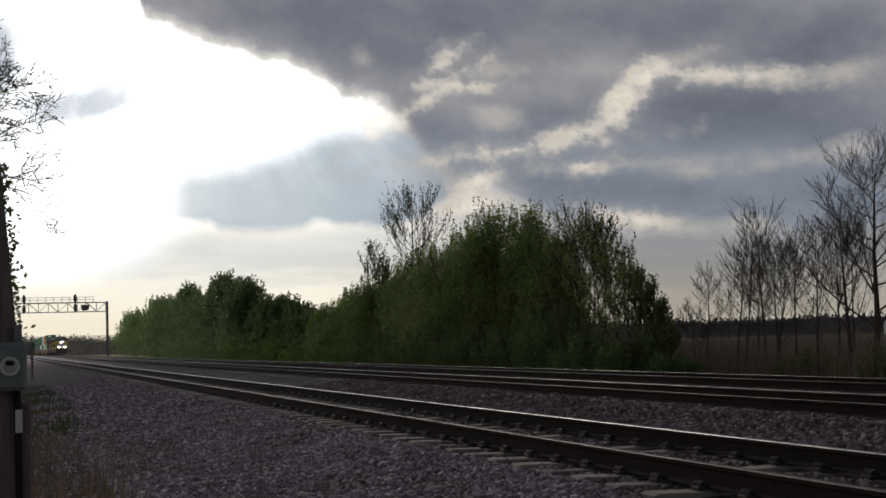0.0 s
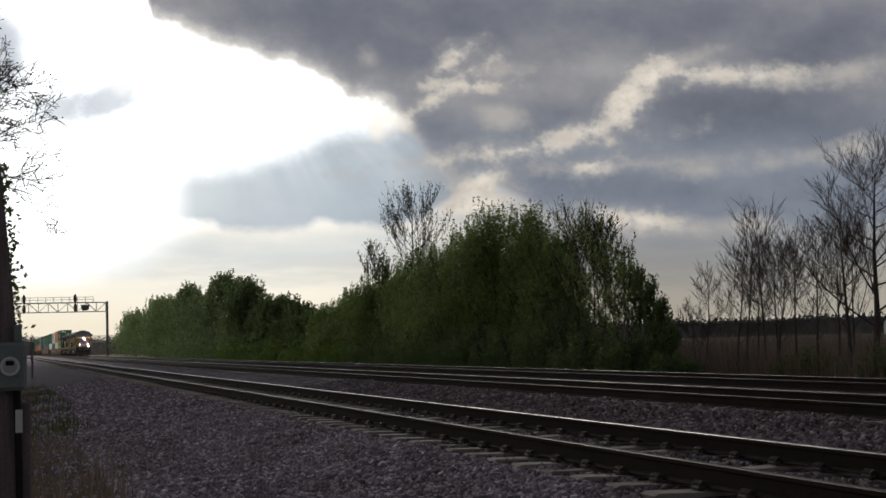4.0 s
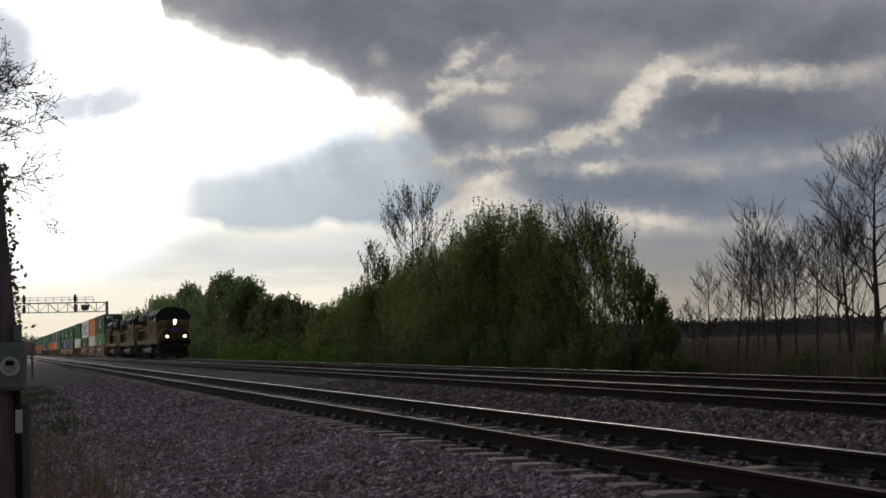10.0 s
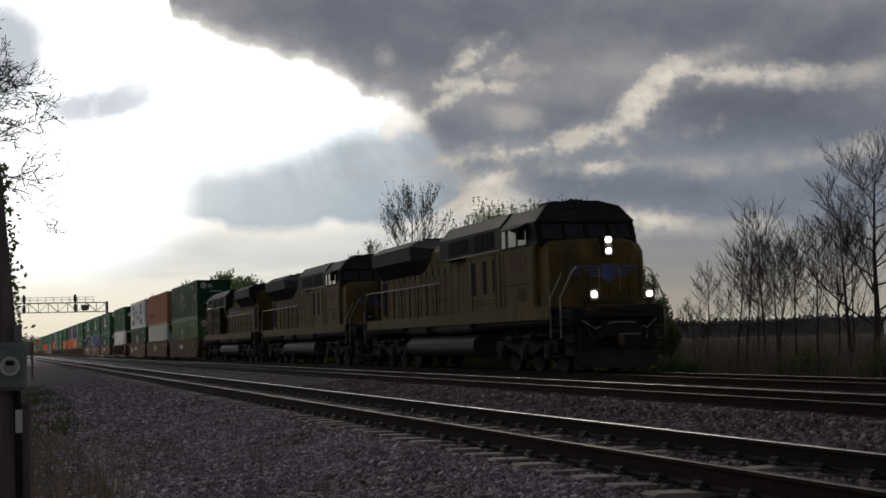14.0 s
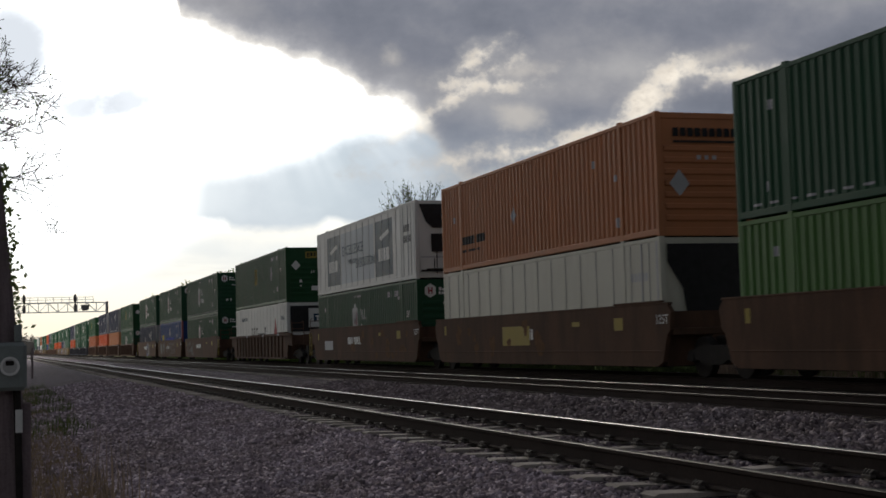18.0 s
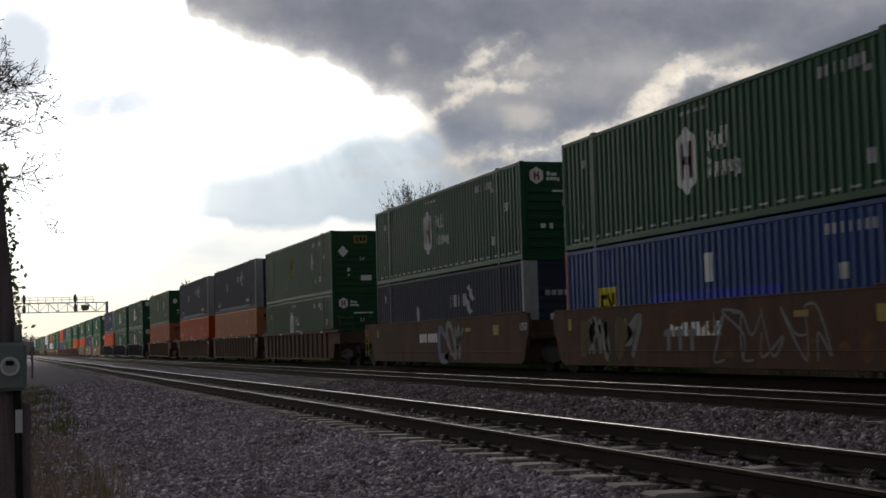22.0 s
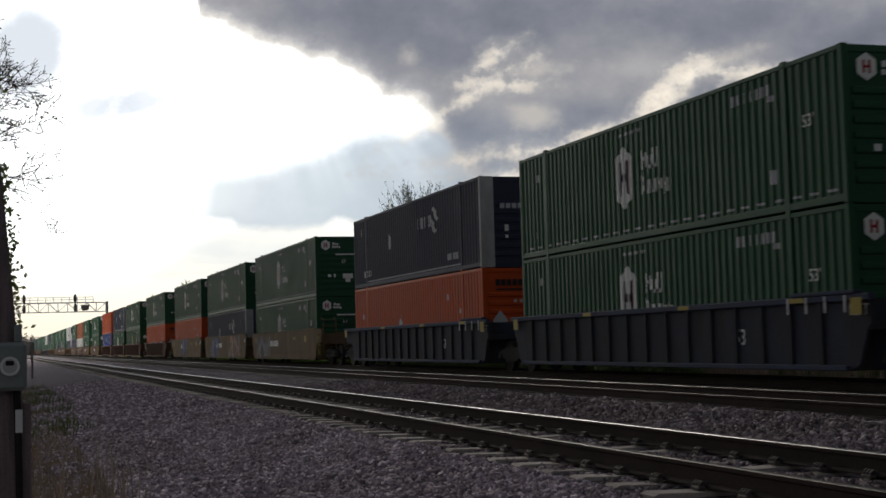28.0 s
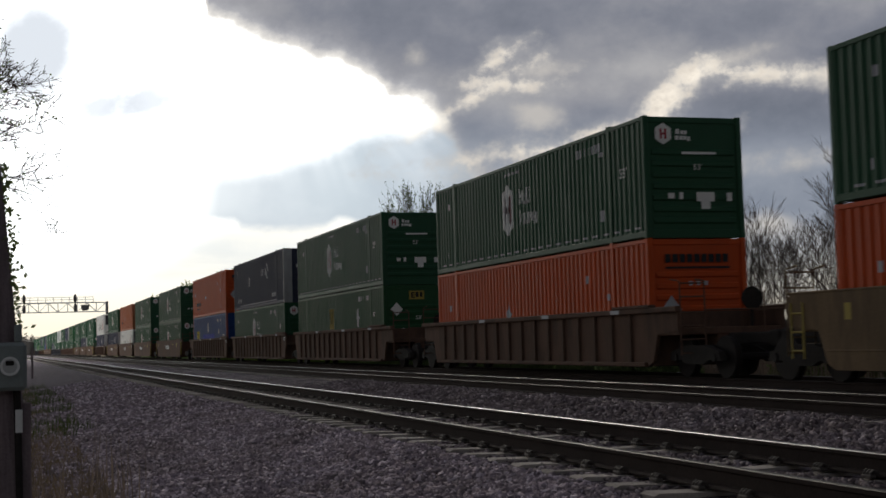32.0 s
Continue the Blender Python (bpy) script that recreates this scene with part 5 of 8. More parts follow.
def signal_bridge():
    base = new("signal_bridge")
    base.location = (0, 266.0, 0)
    tagged(base, "galvanised lattice signal bridge spanning the tracks", "signal bridge")
    x0, x1, zb, zt = -1.5, 19.3, 8.25, 9.95
    for x in (x0 - 0.15, x1 + 0.2):
        part("leg", Shape().box(x - 0.22, x + 0.22, -0.3, 0.3, -1.2, 10.1, 0.03), M_DARKSTEEL, base, "dark square steel leg")
        part("footing", Shape().box(x - 0.6, x + 0.6, -0.7, 0.7, -1.3, -0.6, 0.04), M_TIE, base)
    for y in (-0.55, 0.55):
        for z in (zb, zt):
            part("chord", Shape().box(x0, x1, y - 0.07, y + 0.07, z - 0.08, z + 0.08), M_GALV, base)
        n = 12
        for i in range(n + 1):
            x = x0 + (x1 - x0) * i / n
            part("upright", Shape().box(x - 0.05, x + 0.05, y - 0.05, y + 0.05, zb, zt), M_GALV, base)
            if i < n:
                xn = x0 + (x1 - x0) * (i + 1) / n
                a, b = ((x, y, zb), (xn, y, zt)) if i % 2 else ((x, y, zt), (xn, y, zb))
                part("diagonal", Shape().tube([a, b], 0.05, 5), M_GALV, base)
    walk_deck = Shape().box(x0, 17.0, -0.5, 0.5, zt + 0.08, zt + 0.13)
    part("walkway", walk_deck, M_GALV, base)
    for y in (-0.5, 0.5):
        h = Shape()
        for z in (zt + 0.6, zt + 1.05):
            h.tube([(x0, y, z), (17.0, y, z)], 0.03, 5)
        for i in range(14):
            x = x0 + (17.0 - x0) * i / 13
            h.tube([(x, y, zt + 0.1), (x, y, zt + 1.05)], 0.03, 5)
        part("handrail", h, M_GALV, base)
    for x, zc in ((4.6, 10.7), (4.6, 8.9), (13.7, 10.7), (13.7, 9.0)):
        sh = Shape().prism([(x + 0.42 * math.cos(t) * (0.75), zc + 0.85 * math.sin(t)) for t in [2 * math.pi * i / 14 for i in range(14)]], -0.80, -0.74)
        for q in (-0.35, 0.0, 0.35):
            sh.tube([(x, -0.80, zc + q), (x, -1.1, zc + q)], 0.12, 8)
        part("signal_head", sh, M_DARKSTEEL, base, "black signal head with hoods")
    part("equipment_basket", Shape().prism([(14.7, 9.5), (16.3, 9.5), (16.1, 8.6), (15.1, 8.4), (14.9, 8.7)], -0.9, 0.3), M_DARKSTEEL, base)


signal_bridge()


# ---------------------------------------------------------------- loose ballast stones near the camera
def stones(name, label, n, area, size, seed, prof, avoid=(), mat=None):
    r = np.random.default_rng(seed)
    x = area[0] + (area[1] - area[0]) * r.random(n)
    y = area[2] + (area[3] - area[2]) * r.random(n) ** area[4]
    for a, b in avoid:
        keep = (x < a) | (x > b)
        x, y = x[keep], y[keep]
    # thin the edge towards the grass
    edge = np.array([0.9 + 0.5 * noise.noise(Vector((0.0, q * 0.5, 4.0))) for q in y])
    keep = (x > edge) | (r.random(len(x)) < np.clip((x - edge + 0.9) / 0.9, 0.02, 1) ** 2)
    x, y = x[keep], y[keep]
    n = len(x)
    z = np.array([prof(a) + 0.05 * noise.noise(Vector((a * 1.1, b * 0.7, 3.0))) + 0.03 * noise.noise(Vector((a * 3.1, b * 2.7, 7.0))) for a, b in zip(x, y)])
    c = np.array([(i, j, k) for i in (-1, 1) for j in (-1, 1) for k in (-1, 1)], float)
    v = c[None] * (0.62 + 0.5 * r.random((n, 8, 1))) * (0.6 + 0.6 * r.random((n, 1, 3)))
    v *= (size * (0.55 + 0.75 * r.random((n, 1, 1))))
    q = r.normal(size=(n, 4))
    q /= np.linalg.norm(q, axis=1, keepdims=True)
    w, a, b, d = q.T
    R = np.stack([1 - 2 * (b * b + d * d), 2 * (a * b - d * w), 2 * (a * d + b * w), 2 * (a * b + d * w), 1 - 2 * (a * a + d * d), 2 * (b * d - a * w),
                  2 * (a * d - b * w), 2 * (b * d + a * w), 1 - 2 * (a * a + b * b)], 1).reshape(n, 3, 3)
    v = np.einsum("nij,nkj->nki", R, v)
    v += np.stack([x, y, z + size * 0.25 * r.random(n)], 1)[:, None]
    f = np.array([(0, 1, 3, 2), (4, 6, 7, 5), (0, 4, 5, 1), (2, 3, 7, 6), (0, 2, 6, 4), (1, 5, 7, 3)])
    fs = (np.arange(n)[:, None, None] * 8 + f[None]).reshape(-1)
    me = bpy.data.meshes.new(name)
    me.vertices.add(8 * n)
    me.vertices.foreach_set("co", v.reshape(-1))
    me.loops.add(24 * n)
    me.loops.foreach_set("vertex_index", fs.astype(np.int32))
    me.polygons.add(6 * n)
    me.polygons.foreach_set("loop_start", np.arange(0, 24 * n, 4, dtype=np.int32))
    me.update()
    me.validate()
    me.materials.append(mat or M_STONE)
    return tagged(new(name, me), label, "gravel", kind="stuff")


stones("ballast_stones", "loose grey-purple crushed stones on the shoulder", 72000, (0.3, 4.58, 8.0, 26.0, 1.35), 0.027, 31, bed_height)
stones("ballast_stones", "loose crushed stones farther along the shoulder", 26000, (0.6, 4.58, 26.0, 60.0, 1.3), 0.036, 32, bed_height)
stones("ballast_stones", "crushed stones between the rails", 12000, (4.7, 7.3, 7.0, 24.0, 1.2), 0.024, 33, lambda a: bed_height(a) - 0.012, ((5.05, 5.25), (6.55, 6.75)), M_GRIMY)
stones("ballast_stones", "crushed stones between the tracks", 30000, (7.2, 10.6, 10.0, 42.0, 1.25), 0.034, 34, bed_height, (), M_GRIMY)

# ---------------------------------------------------------------- train
CL, CW, CH = 16.154, 2.59, 2.896            # a 53-foot container
PITCH = 0.28


def wave(y):
    """How far the corrugated side stands out at y."""
    q = ((y + CL / 2) % PITCH) / PITCH
    if q < 0.36:
        return 0.0
    if q < 0.5:
        return -0.038 * (q - 0.36) / 0.14
    if q < 0.86:
        return -0.038
    return -0.038 * (1 - (q - 0.86) / 0.14)


def wave_breaks(a, b):
    ys = [a]
    k = math.floor((a + CL / 2) / PITCH)
    while True:
        for q in (0.0, 0.36, 0.5, 0.86):
            y = -CL / 2 + (k + q) * PITCH
            if a + 1e-4 < y < b - 1e-4:
                ys.append(y)
        k += 1
        if -CL / 2 + k * PITCH > b:
            break
    return ys + [b]


POSTS = (-6.096, 6.096)


def side_shape(x, out, flat=False):
    """One long side wall with its corrugations between posts; out: -1 or 1."""
    s = Shape()
    z0, z1 = 0.17, CH - 0.10
    for a, b in ((-CL / 2 + 0.12, POSTS[0] - 0.09), (POSTS[0] + 0.09, POSTS[1] - 0.09), (POSTS[1] + 0.09, CL / 2 - 0.12)):
        ys = [a, b] if flat else wave_breaks(a, b)
        vs = []
        for y in ys:
            xx = x + out * (0.0 if flat else wave(y))
            vs += [(xx, y, z0), (xx, y, z1)]
        s.add(vs, [(2 * i, 2 * i + 2, 2 * i + 3, 2 * i + 1) for i in range(len(ys) - 1)])
        s.add([(x - out * 0.05, a, z0), (x - out * 0.05, b, z0), (x - out * 0.05, b, z1), (x - out * 0.05, a, z1)], [(0, 1, 2, 3)])
    return s


def clip_poly(poly, axis, lim, keep_less):
    out = []
    for i, p in enumerate(poly):
        q = poly[(i + 1) % len(poly)]
        ip = (p[axis] <= lim) == keep_less or p[axis] == lim
        iq = (q[axis] <= lim) == keep_less or q[axis] == lim
        if ip:
            out.append(p)
        if ip != iq:
            t = (lim - p[axis]) / (q[axis] - p[axis])
            out.append((p[0] + (q[0] - p[0]) * t, p[1] + (q[1] - p[1]) * t))
    return out


def painted(polys, x, out, flat=False, lift=0.004):
    """Convex paint shapes (y, z) that follow the corrugations of a side wall."""
    s = Shape()
    for poly in polys:
        a, b = min(p[0] for p in poly), max(p[0] for p in poly)
        ys = [a, b] if flat else wave_breaks(a, b)
        for ya, yb in zip(ys, ys[1:]):
            c = clip_poly(clip_poly(poly, 0, yb, True), 0, ya, False)
            if len(c) < 3:
                continue
            vs = [(x + out * (lift + (0 if flat else wave(min(max(p[0], ya + 1e-5), yb - 1e-5)))), p[0], p[1]) for p in c]
            s.add(vs, [tuple(range(len(vs)))])
    return s


def rect(y, z, w, h):
    return [(y - w / 2, z - h / 2), (y + w / 2, z - h / 2), (y + w / 2, z + h / 2), (y - w / 2, z + h / 2)]


def word_bars(y, z, widths, h, gap=0.06):
    """A line of unreadable or private lettering as plain bars, running towards the front (-y) from y."""
    out = []
    for w in widths:
        out.append(rect(y - w / 2, z, w, h))
        y -= w + gap
    return out


def shift(polys, dy, dz, k=1.0):
    return [[(p[0] * k + dy, p[1] * k + dz) for p in q] for q in polys]


HEX = [(0.0, 0.66), (-0.42, 0.40), (-0.42, -0.40), (0.0, -0.66), (0.42, -0.40), (0.42, 0.40)]
HBARS = [rect(0.17, 0.0, 0.17, 0.74), rect(-0.17, 0.0, 0.17, 0.74), rect(0, 0.0, 0.3, 0.17)]


def blocky(y, z, k):
    """Two rows of heavy block shapes beside a badge."""
    out = []
    for row, heights in ((0.26, (0.40, 0.27, 0.40)), (-0.24, (0.40, 0.27, 0.27, 0.27, 0.36))):
        yy = y - (0.08 if row > 0 else 0.0) * k
        for i, hh in enumerate(heights):
            zc = z + (row + (hh - 0.40) / 2 - (0.09 if row < 0 and i == 4 else 0.0)) * k
            if i in (1, 2):      # open shapes
                out += [rect(yy - 0.035 * k, zc, 0.07 * k, hh * k), rect(yy - 0.155 * k, zc, 0.07 * k, hh * k), rect(yy - 0.095 * k, zc - hh * k / 2 + 0.03 * k, 0.19 * k, 0.07 * k)]
            else:
                out += [rect(yy - 0.035 * k, zc, 0.07 * k, hh * k), rect(yy - 0.155 * k, zc, 0.06 * k, hh * k * 0.75), rect(yy - 0.095 * k, zc + 0.02 * k, 0.19 * k, 0.07 * k)]
            yy -= 0.255 * k
    return out


def container(label, mat, style, mark=M_MARK):
    """A 53-foot box: front towards -y, door end towards +y."""
    th = new("reefer_container" if style.startswith("reefer") else "shipping_container")
    tagged(th, label, "container", group="stacked containers")
    flat = style.startswith("reefer")
    hx = CW / 2
    for out in (-1, 1):
        part("side_panel", side_shape(out * (hx - 0.012), out, flat), mat, th)
        top, bot = Shape(), Shape()
        top.box(out * hx - (0.07 if out > 0 else 0), out * hx + (0.07 if out < 0 else 0), -CL / 2 + 0.1, CL / 2 - 0.1, CH - 0.11, CH - 0.012, 0.012)
        bot.box(out * hx - (0.09 if out > 0 else 0), out * hx + (0.09 if out < 0 else 0), -CL / 2 + 0.1, CL / 2 - 0.1, 0.03, 0.18, 0.015)
        part("top_rail", top, mat, th)
        part("bottom_rail", bot, mat, th)
        for yy in (-CL / 2 + 0.07, CL / 2 - 0.07):
            s = Shape().box(out * (hx + 0.002) - (0.14 if out > 0 else 0), out * (hx + 0.002) + (0.14 if out < 0 else 0), yy - 0.072, yy + 0.072, 0.0, CH, 0.014)
            part("corner_post", s, M_BAND if style == "navy" and yy < 0 else M_PINK if style == "emp_blue" else mat, th)
        for yy in POSTS:
            s = Shape().box(out * (hx + 0.006) - (0.12 if out > 0 else 0), out * (hx + 0.006) + (0.12 if out < 0 else 0), yy - 0.085, yy + 0.085, 0.0, CH + 0.025, 0.012)
            s.box(out * (hx + 0.012) - (0.16 if out > 0 else 0), out * (hx + 0.012) + (0.16 if out < 0 else 0), yy - 0.09, yy + 0.09, CH - 0.10, CH + 0.03, 0.01)
            part("stacking_post", s, mat, th)
    roof = Shape().box(-hx + 0.06, hx - 0.06, -CL / 2 + 0.1, CL / 2 - 0.1, CH - 0.07, CH - 0.03)
    for i in range(28):
        yy = -CL / 2 + 0.5 + i * 0.56
        roof.box(-hx + 0.1, hx - 0.1, yy - 0.1, yy + 0.1, CH - 0.03, CH - 0.014)
    part("roof", roof, mat, th)
    part("floor", Shape().box(-hx + 0.09, hx - 0.09, -CL / 2 + 0.1, CL / 2 - 0.1, 0.06, 0.15), M_UNDER, th)
    back = Shape().box(-hx + 0.14, hx - 0.14, CL / 2 - 0.09, CL / 2 - 0.04, 0.05, CH - 0.03)
    for q in (-0.9, -0.35, 0.35, 0.9):
        back.tube([(q, CL / 2 - 0.02, 0.1), (q, CL / 2 - 0.02, CH - 0.1)], 0.02, 6)
    part("door", back, mat, th)
    fy = -CL / 2
    front = Shape().box(-hx + 0.14, hx - 0.14, fy + 0.05, fy + 0.10, 0.05, CH - 0.03)
    panel = part("front_panel", front, mat, th)
    if not flat:
        rib = Shape().prism([(fy + 0.055, -0.085), (fy + 0.012, -0.045), (fy + 0.012, 0.045), (fy + 0.055, 0.085)], -hx + 0.22, hx - 0.22, "x").mesh("panel_rib", mat)
        for i in range(7):
            part("panel_rib", rib, mat, panel, at=pose(0, 0, 0.42 + i * 0.27))
        part("header", Shape().box(-hx + 0.14, hx - 0.14, fy + 0.02, fy + 0.06, CH - 0.16, CH - 0.02, 0.01), mat, panel)
        part("sill", Shape().box(-hx + 0.14, hx - 0.14, fy + 0.01, fy + 0.06, 0.0, 0.2, 0.01), mat, panel)
    near, far = -(hx - 0.012), hx - 0.012

    def side_paint(name, polys, m, lb=""):
        if name == "dark_decal" and len(polys) > 1:
            for q in polys:
                side_paint(name, [q], m, lb)
            return
        for x, o in ((near, -1), (far, 1)):
            pp = polys if o < 0 else [[(-p[0], p[1]) for p in q] for q in polys]
            ob = part(name, painted(pp, x, o, flat), m, th, lb if o < 0 else "")
            if name in ("reflective_strip", "number_mark", "small_label"):
                tagged(ob, kind="stuff")

    def front_paint(name, rects, m, lift=0.006):
        s = Shape()
        for (x, z, w, h) in rects:
            s.box(x - w / 2, x + w / 2, fy + lift - 0.003, fy + lift, z - h / 2, z + h / 2)
            if name == "placard":
                part(name, s, m, th)
                s = Shape()
        if name != "placard":
            part(name, s, m, th)

    def fifty_three(yy, zz, size, m=M_MARK):
        lettering("length_mark", "53'", size, m, th, Matrix.Translation((-hx - 0.006, yy, zz)) @ Euler((radians(90), 0, radians(-90))).to_matrix().to_4x4())

    def front_53(x, z, size, m=M_MARK):
        lettering("length_mark", "53'", size, m, th, Matrix.Translation((x, fy + 0.004, z)) @ Euler((radians(90), 0, 0)).to_matrix().to_4x4())

    if style == "badge":
        side_paint("badge", shift([HEX], 1.15, 1.55, 1.15), M_MARK, "white hexagon badge")
        side_paint("badge_stroke", shift(HBARS, 1.15, 1.55, 1.1), M_RED)
        side_paint("lettering_mark", blocky(0.25, 1.55, 1.15), M_MARK)
        side_paint("number_mark", word_bars(-4.1, 2.48, (0.09,) * 7, 0.22, 0.14) + word_bars(1.4, 2.60, (0.08,) * 9, 0.08, 0.07), M_GREYMARK)
        side_paint("small_label", [rect(-5.6, 0.75, 0.2, 0.28), rect(-5.6, 2.3, 0.16, 0.12), rect(6.7, 2.2, 0.12, 0.2), rect(6.9, 0.6, 0.12, 0.2)], M_GREYMARK)
        side_paint("reflective_strip", [rect(-7.6 + 0.62 * i, 0.27, 0.30, 0.05) for i in range(25)], M_GREYMARK)
        s = Shape()
        s.add([(-0.78 + 0.24 * math.cos(a), fy + 0.004, 2.47 + 0.26 * math.sin(a)) for a in [radians(30 + 60 * i) for i in range(6)]], [tuple(range(6))])
        part("badge", s, M_MARK, th)
        front_paint("badge_stroke", [(-0.84, 2.47, 0.05, 0.24), (-0.72, 2.47, 0.05, 0.24), (-0.78, 2.47, 0.12, 0.05)], M_RED, 0.002)
        front_paint("lettering_mark", [(-0.40, 2.53, 0.10, 0.12), (-0.28, 2.51, 0.08, 0.09), (-0.19, 2.51, 0.08, 0.09), (-0.42, 2.38, 0.09, 0.10), (-0.31, 2.38, 0.09, 0.09), (-0.21, 2.38, 0.09, 0.09), (-0.11, 2.36, 0.08, 0.10), (0.15, 2.02, 0.9, 0.06)], M_MARK, 0.008)
        front_paint("placard", [(-0.62, 1.0, 0.16, 0.13), (-0.36, 1.0, 0.10, 0.16), (0.28, 0.98, 0.48, 0.22), (0.28, 0.80, 0.24, 0.22), (0.92, 0.98, 0.14, 0.2)], M_MARK)
        front_53(-0.02, 1.62, 0.20)
        fifty_three(-6.72, 1.55, 0.34)
    elif style == "emp_blue":
        side_paint("badge", [rect(5.55, 1.35, 1.0, 1.0)], mark, "yellow square badge")
        side_paint("badge_stroke", [rect(5.86, 1.35, 0.12, 0.66), rect(5.70, 1.62, 0.26, 0.12), rect(5.70, 1.35, 0.2, 0.11), rect(5.70, 1.08, 0.26, 0.12), [(5.52, 1.70), (5.36, 1.30), (5.30, 1.40), (5.44, 1.76)], rect(5.26, 1.40, 0.11, 0.6), rect(5.16, 1.56, 0.14, 0.28)], M_BLKMARK)
        side_paint("repainted_panel", [rect(0.3, 1.05, 5.6, 1.05)], M_PATCH, "fresh deep blue repainted panel")
        side_paint("placard", [rect(0.35, 2.05, 0.42, 0.62)], M_MARK)
        side_paint("number_mark", word_bars(-4.1, 2.48, (0.10,) * 7, 0.20, 0.14), M_GREYMARK)
        side_paint("small_label", [rect(-6.5, 0.5, 0.5, 0.5), rect(-4.6, 1.7, 0.3, 0.3)], M_GREYMARK)
        front_paint("lettering_mark", [(-0.5 + 0.2 * i, 2.4, 0.14, 0.18) for i in range(5)], M_GREYMARK)
        fifty_three(-6.6, 1.2, 0.45)
    elif style == "emp":
        side_paint("corner_strip", [rect(-7.93, 2.25, 0.10, 0.85)], mark, "yellow vertical strip")
        side_paint("badge", [rect(0.9, 1.75, 0.95, 0.9)], mark, "faded square badge")
        side_paint("badge_stroke", [rect(1.2, 1.82, 0.10, 0.55), rect(1.0, 2.04, 0.26, 0.10), rect(1.0, 1.82, 0.2, 0.09), rect(1.0, 1.58, 0.26, 0.10), rect(0.68, 1.82, 0.10, 0.55), rect(0.52, 1.93, 0.12, 0.3)], mat)
        side_paint("number_mark", word_bars(-4.1, 2.48, (0.10,) * 7, 0.20, 0.14), M_GREYMARK)
        side_paint("small_label", [[(-3.9, 2.1), (-4.2, 1.7), (-3.9, 1.3), (-3.6, 1.7)], rect(-4.6, 0.7, 0.2, 0.2), rect(-5.6, 0.8, 0.18, 0.26), rect(2.4, 0.7, 0.14, 0.14)], M_GREYMARK)
        part("placard", Shape().add([(-0.75, fy + 0.006, 2.2), (-1.0, fy + 0.006, 1.93), (-0.75, fy + 0.006, 1.66), (-0.5, fy + 0.006, 1.93)], [(0, 1, 2, 3)]), M_MARK, th)
        front_paint("badge", [(0.08, 2.48, 0.62, 0.34)], mark, 0.006)
        front_paint("badge_stroke", [(-0.12, 2.48, 0.06, 0.22), (-0.04, 2.57, 0.1, 0.05), (-0.04, 2.48, 0.1, 0.05), (-0.04, 2.39, 0.1, 0.05), (0.10, 2.50, 0.12, 0.2), (0.27, 2.50, 0.1, 0.2)], M_BLKMARK, 0.002)
        front_paint("small_label", [(-0.5, 1.1, 0.12, 0.16), (-0.5, 0.85, 0.08, 0.08), (0.32, 0.72, 0.5, 0.24)], M_MARK)
        front_53(0.02, 1.52, 0.22)
        fifty_three(-6.5, 1.7, 0.24)
    elif style == "orange":
        side_paint("lettering_mark", word_bars(6.0, 0.95, (0.2, 0.2, 0.22, 0.2, 0.18, 0.1, 0.2, 0.2, 0.2), 0.26, 0.05) + word_bars(6.0, 0.62, (0.16,) * 8, 0.08, 0.05), M_BLKMARK, "black lettering bars")
        side_paint("small_label", [[(1.3, 1.75), (1.12, 1.35), (1.3, 0.95), (1.48, 1.35)], rect(1.3, 2.15, 0.05, 0.7), rect(6.8, 1.7, 0.12, 0.2), rect(-4.5, 2.1, 0.12, 0.2), rect(-5.8, 1.6, 0.12, 0.16), rect(-5.85, 0.5, 0.16, 0.24)], M_GREYMARK)
        front_paint("lettering_mark", [(-0.78 + 0.19 * i, 2.42, 0.14, 0.20) for i in range(9)] + [(0.0, 2.2, 1.7, 0.05)], M_BLKMARK)
        front_paint("small_label", [(-0.2, 1.83, 0.1, 0.1), (0.0, 1.83, 0.1, 0.1), (0.2, 1.83, 0.1, 0.1)], M_GREYMARK)
        part("placard", Shape().add([(-0.72, fy + 0.006, 1.55), (-0.98, fy + 0.006, 1.22), (-0.72, fy + 0.006, 0.92), (-0.46, fy + 0.006, 1.22)], [(0, 1, 2, 3)]), M_GREYMARK, th)
    elif style == "navy":
        part("corner_band", Shape().box(-hx + 0.12, -hx + 0.46, fy + 0.005, fy + 0.05, 0.0, CH - 0.01, 0.01), M_BAND, th, "wide pale grey corner band")
        side_paint("underline", [rect(0, 0.24, 11.9, 0.05)], M_GREYMARK)
        side_paint("lettering_mark", word_bars(-1.2, 1.95, (0.10, 0.10, 0.08, 0.10, 0.16, 0.10, 0.10, 0.08), 0.40, 0.11), M_GREYMARK, "pale lettering bars")
        side_paint("badge", [[(-3.15, 2.5), (-3.65, 1.95), (-3.45, 1.82), (-3.0, 2.32)], [(-3.15, 1.4), (-2.75, 1.95), (-2.9, 2.08), (-3.4, 1.55)]], M_GREYMARK, "pale woven diamond mark")
        side_paint("small_label", [[(2.6, 1.95), (2.38, 1.6), (2.6, 1.25), (2.82, 1.6)], rect(6.85, 2.3, 0.16, 0.3)] + word_bars(6.5, 0.55, (0.18, 0.18, 0.1, 0.22, 0.2), 0.26, 0.06) + word_bars(-4.6, 0.55, (0.18, 0.18, 0.1, 0.22, 0.2), 0.22, 0.06), M_GREYMARK)
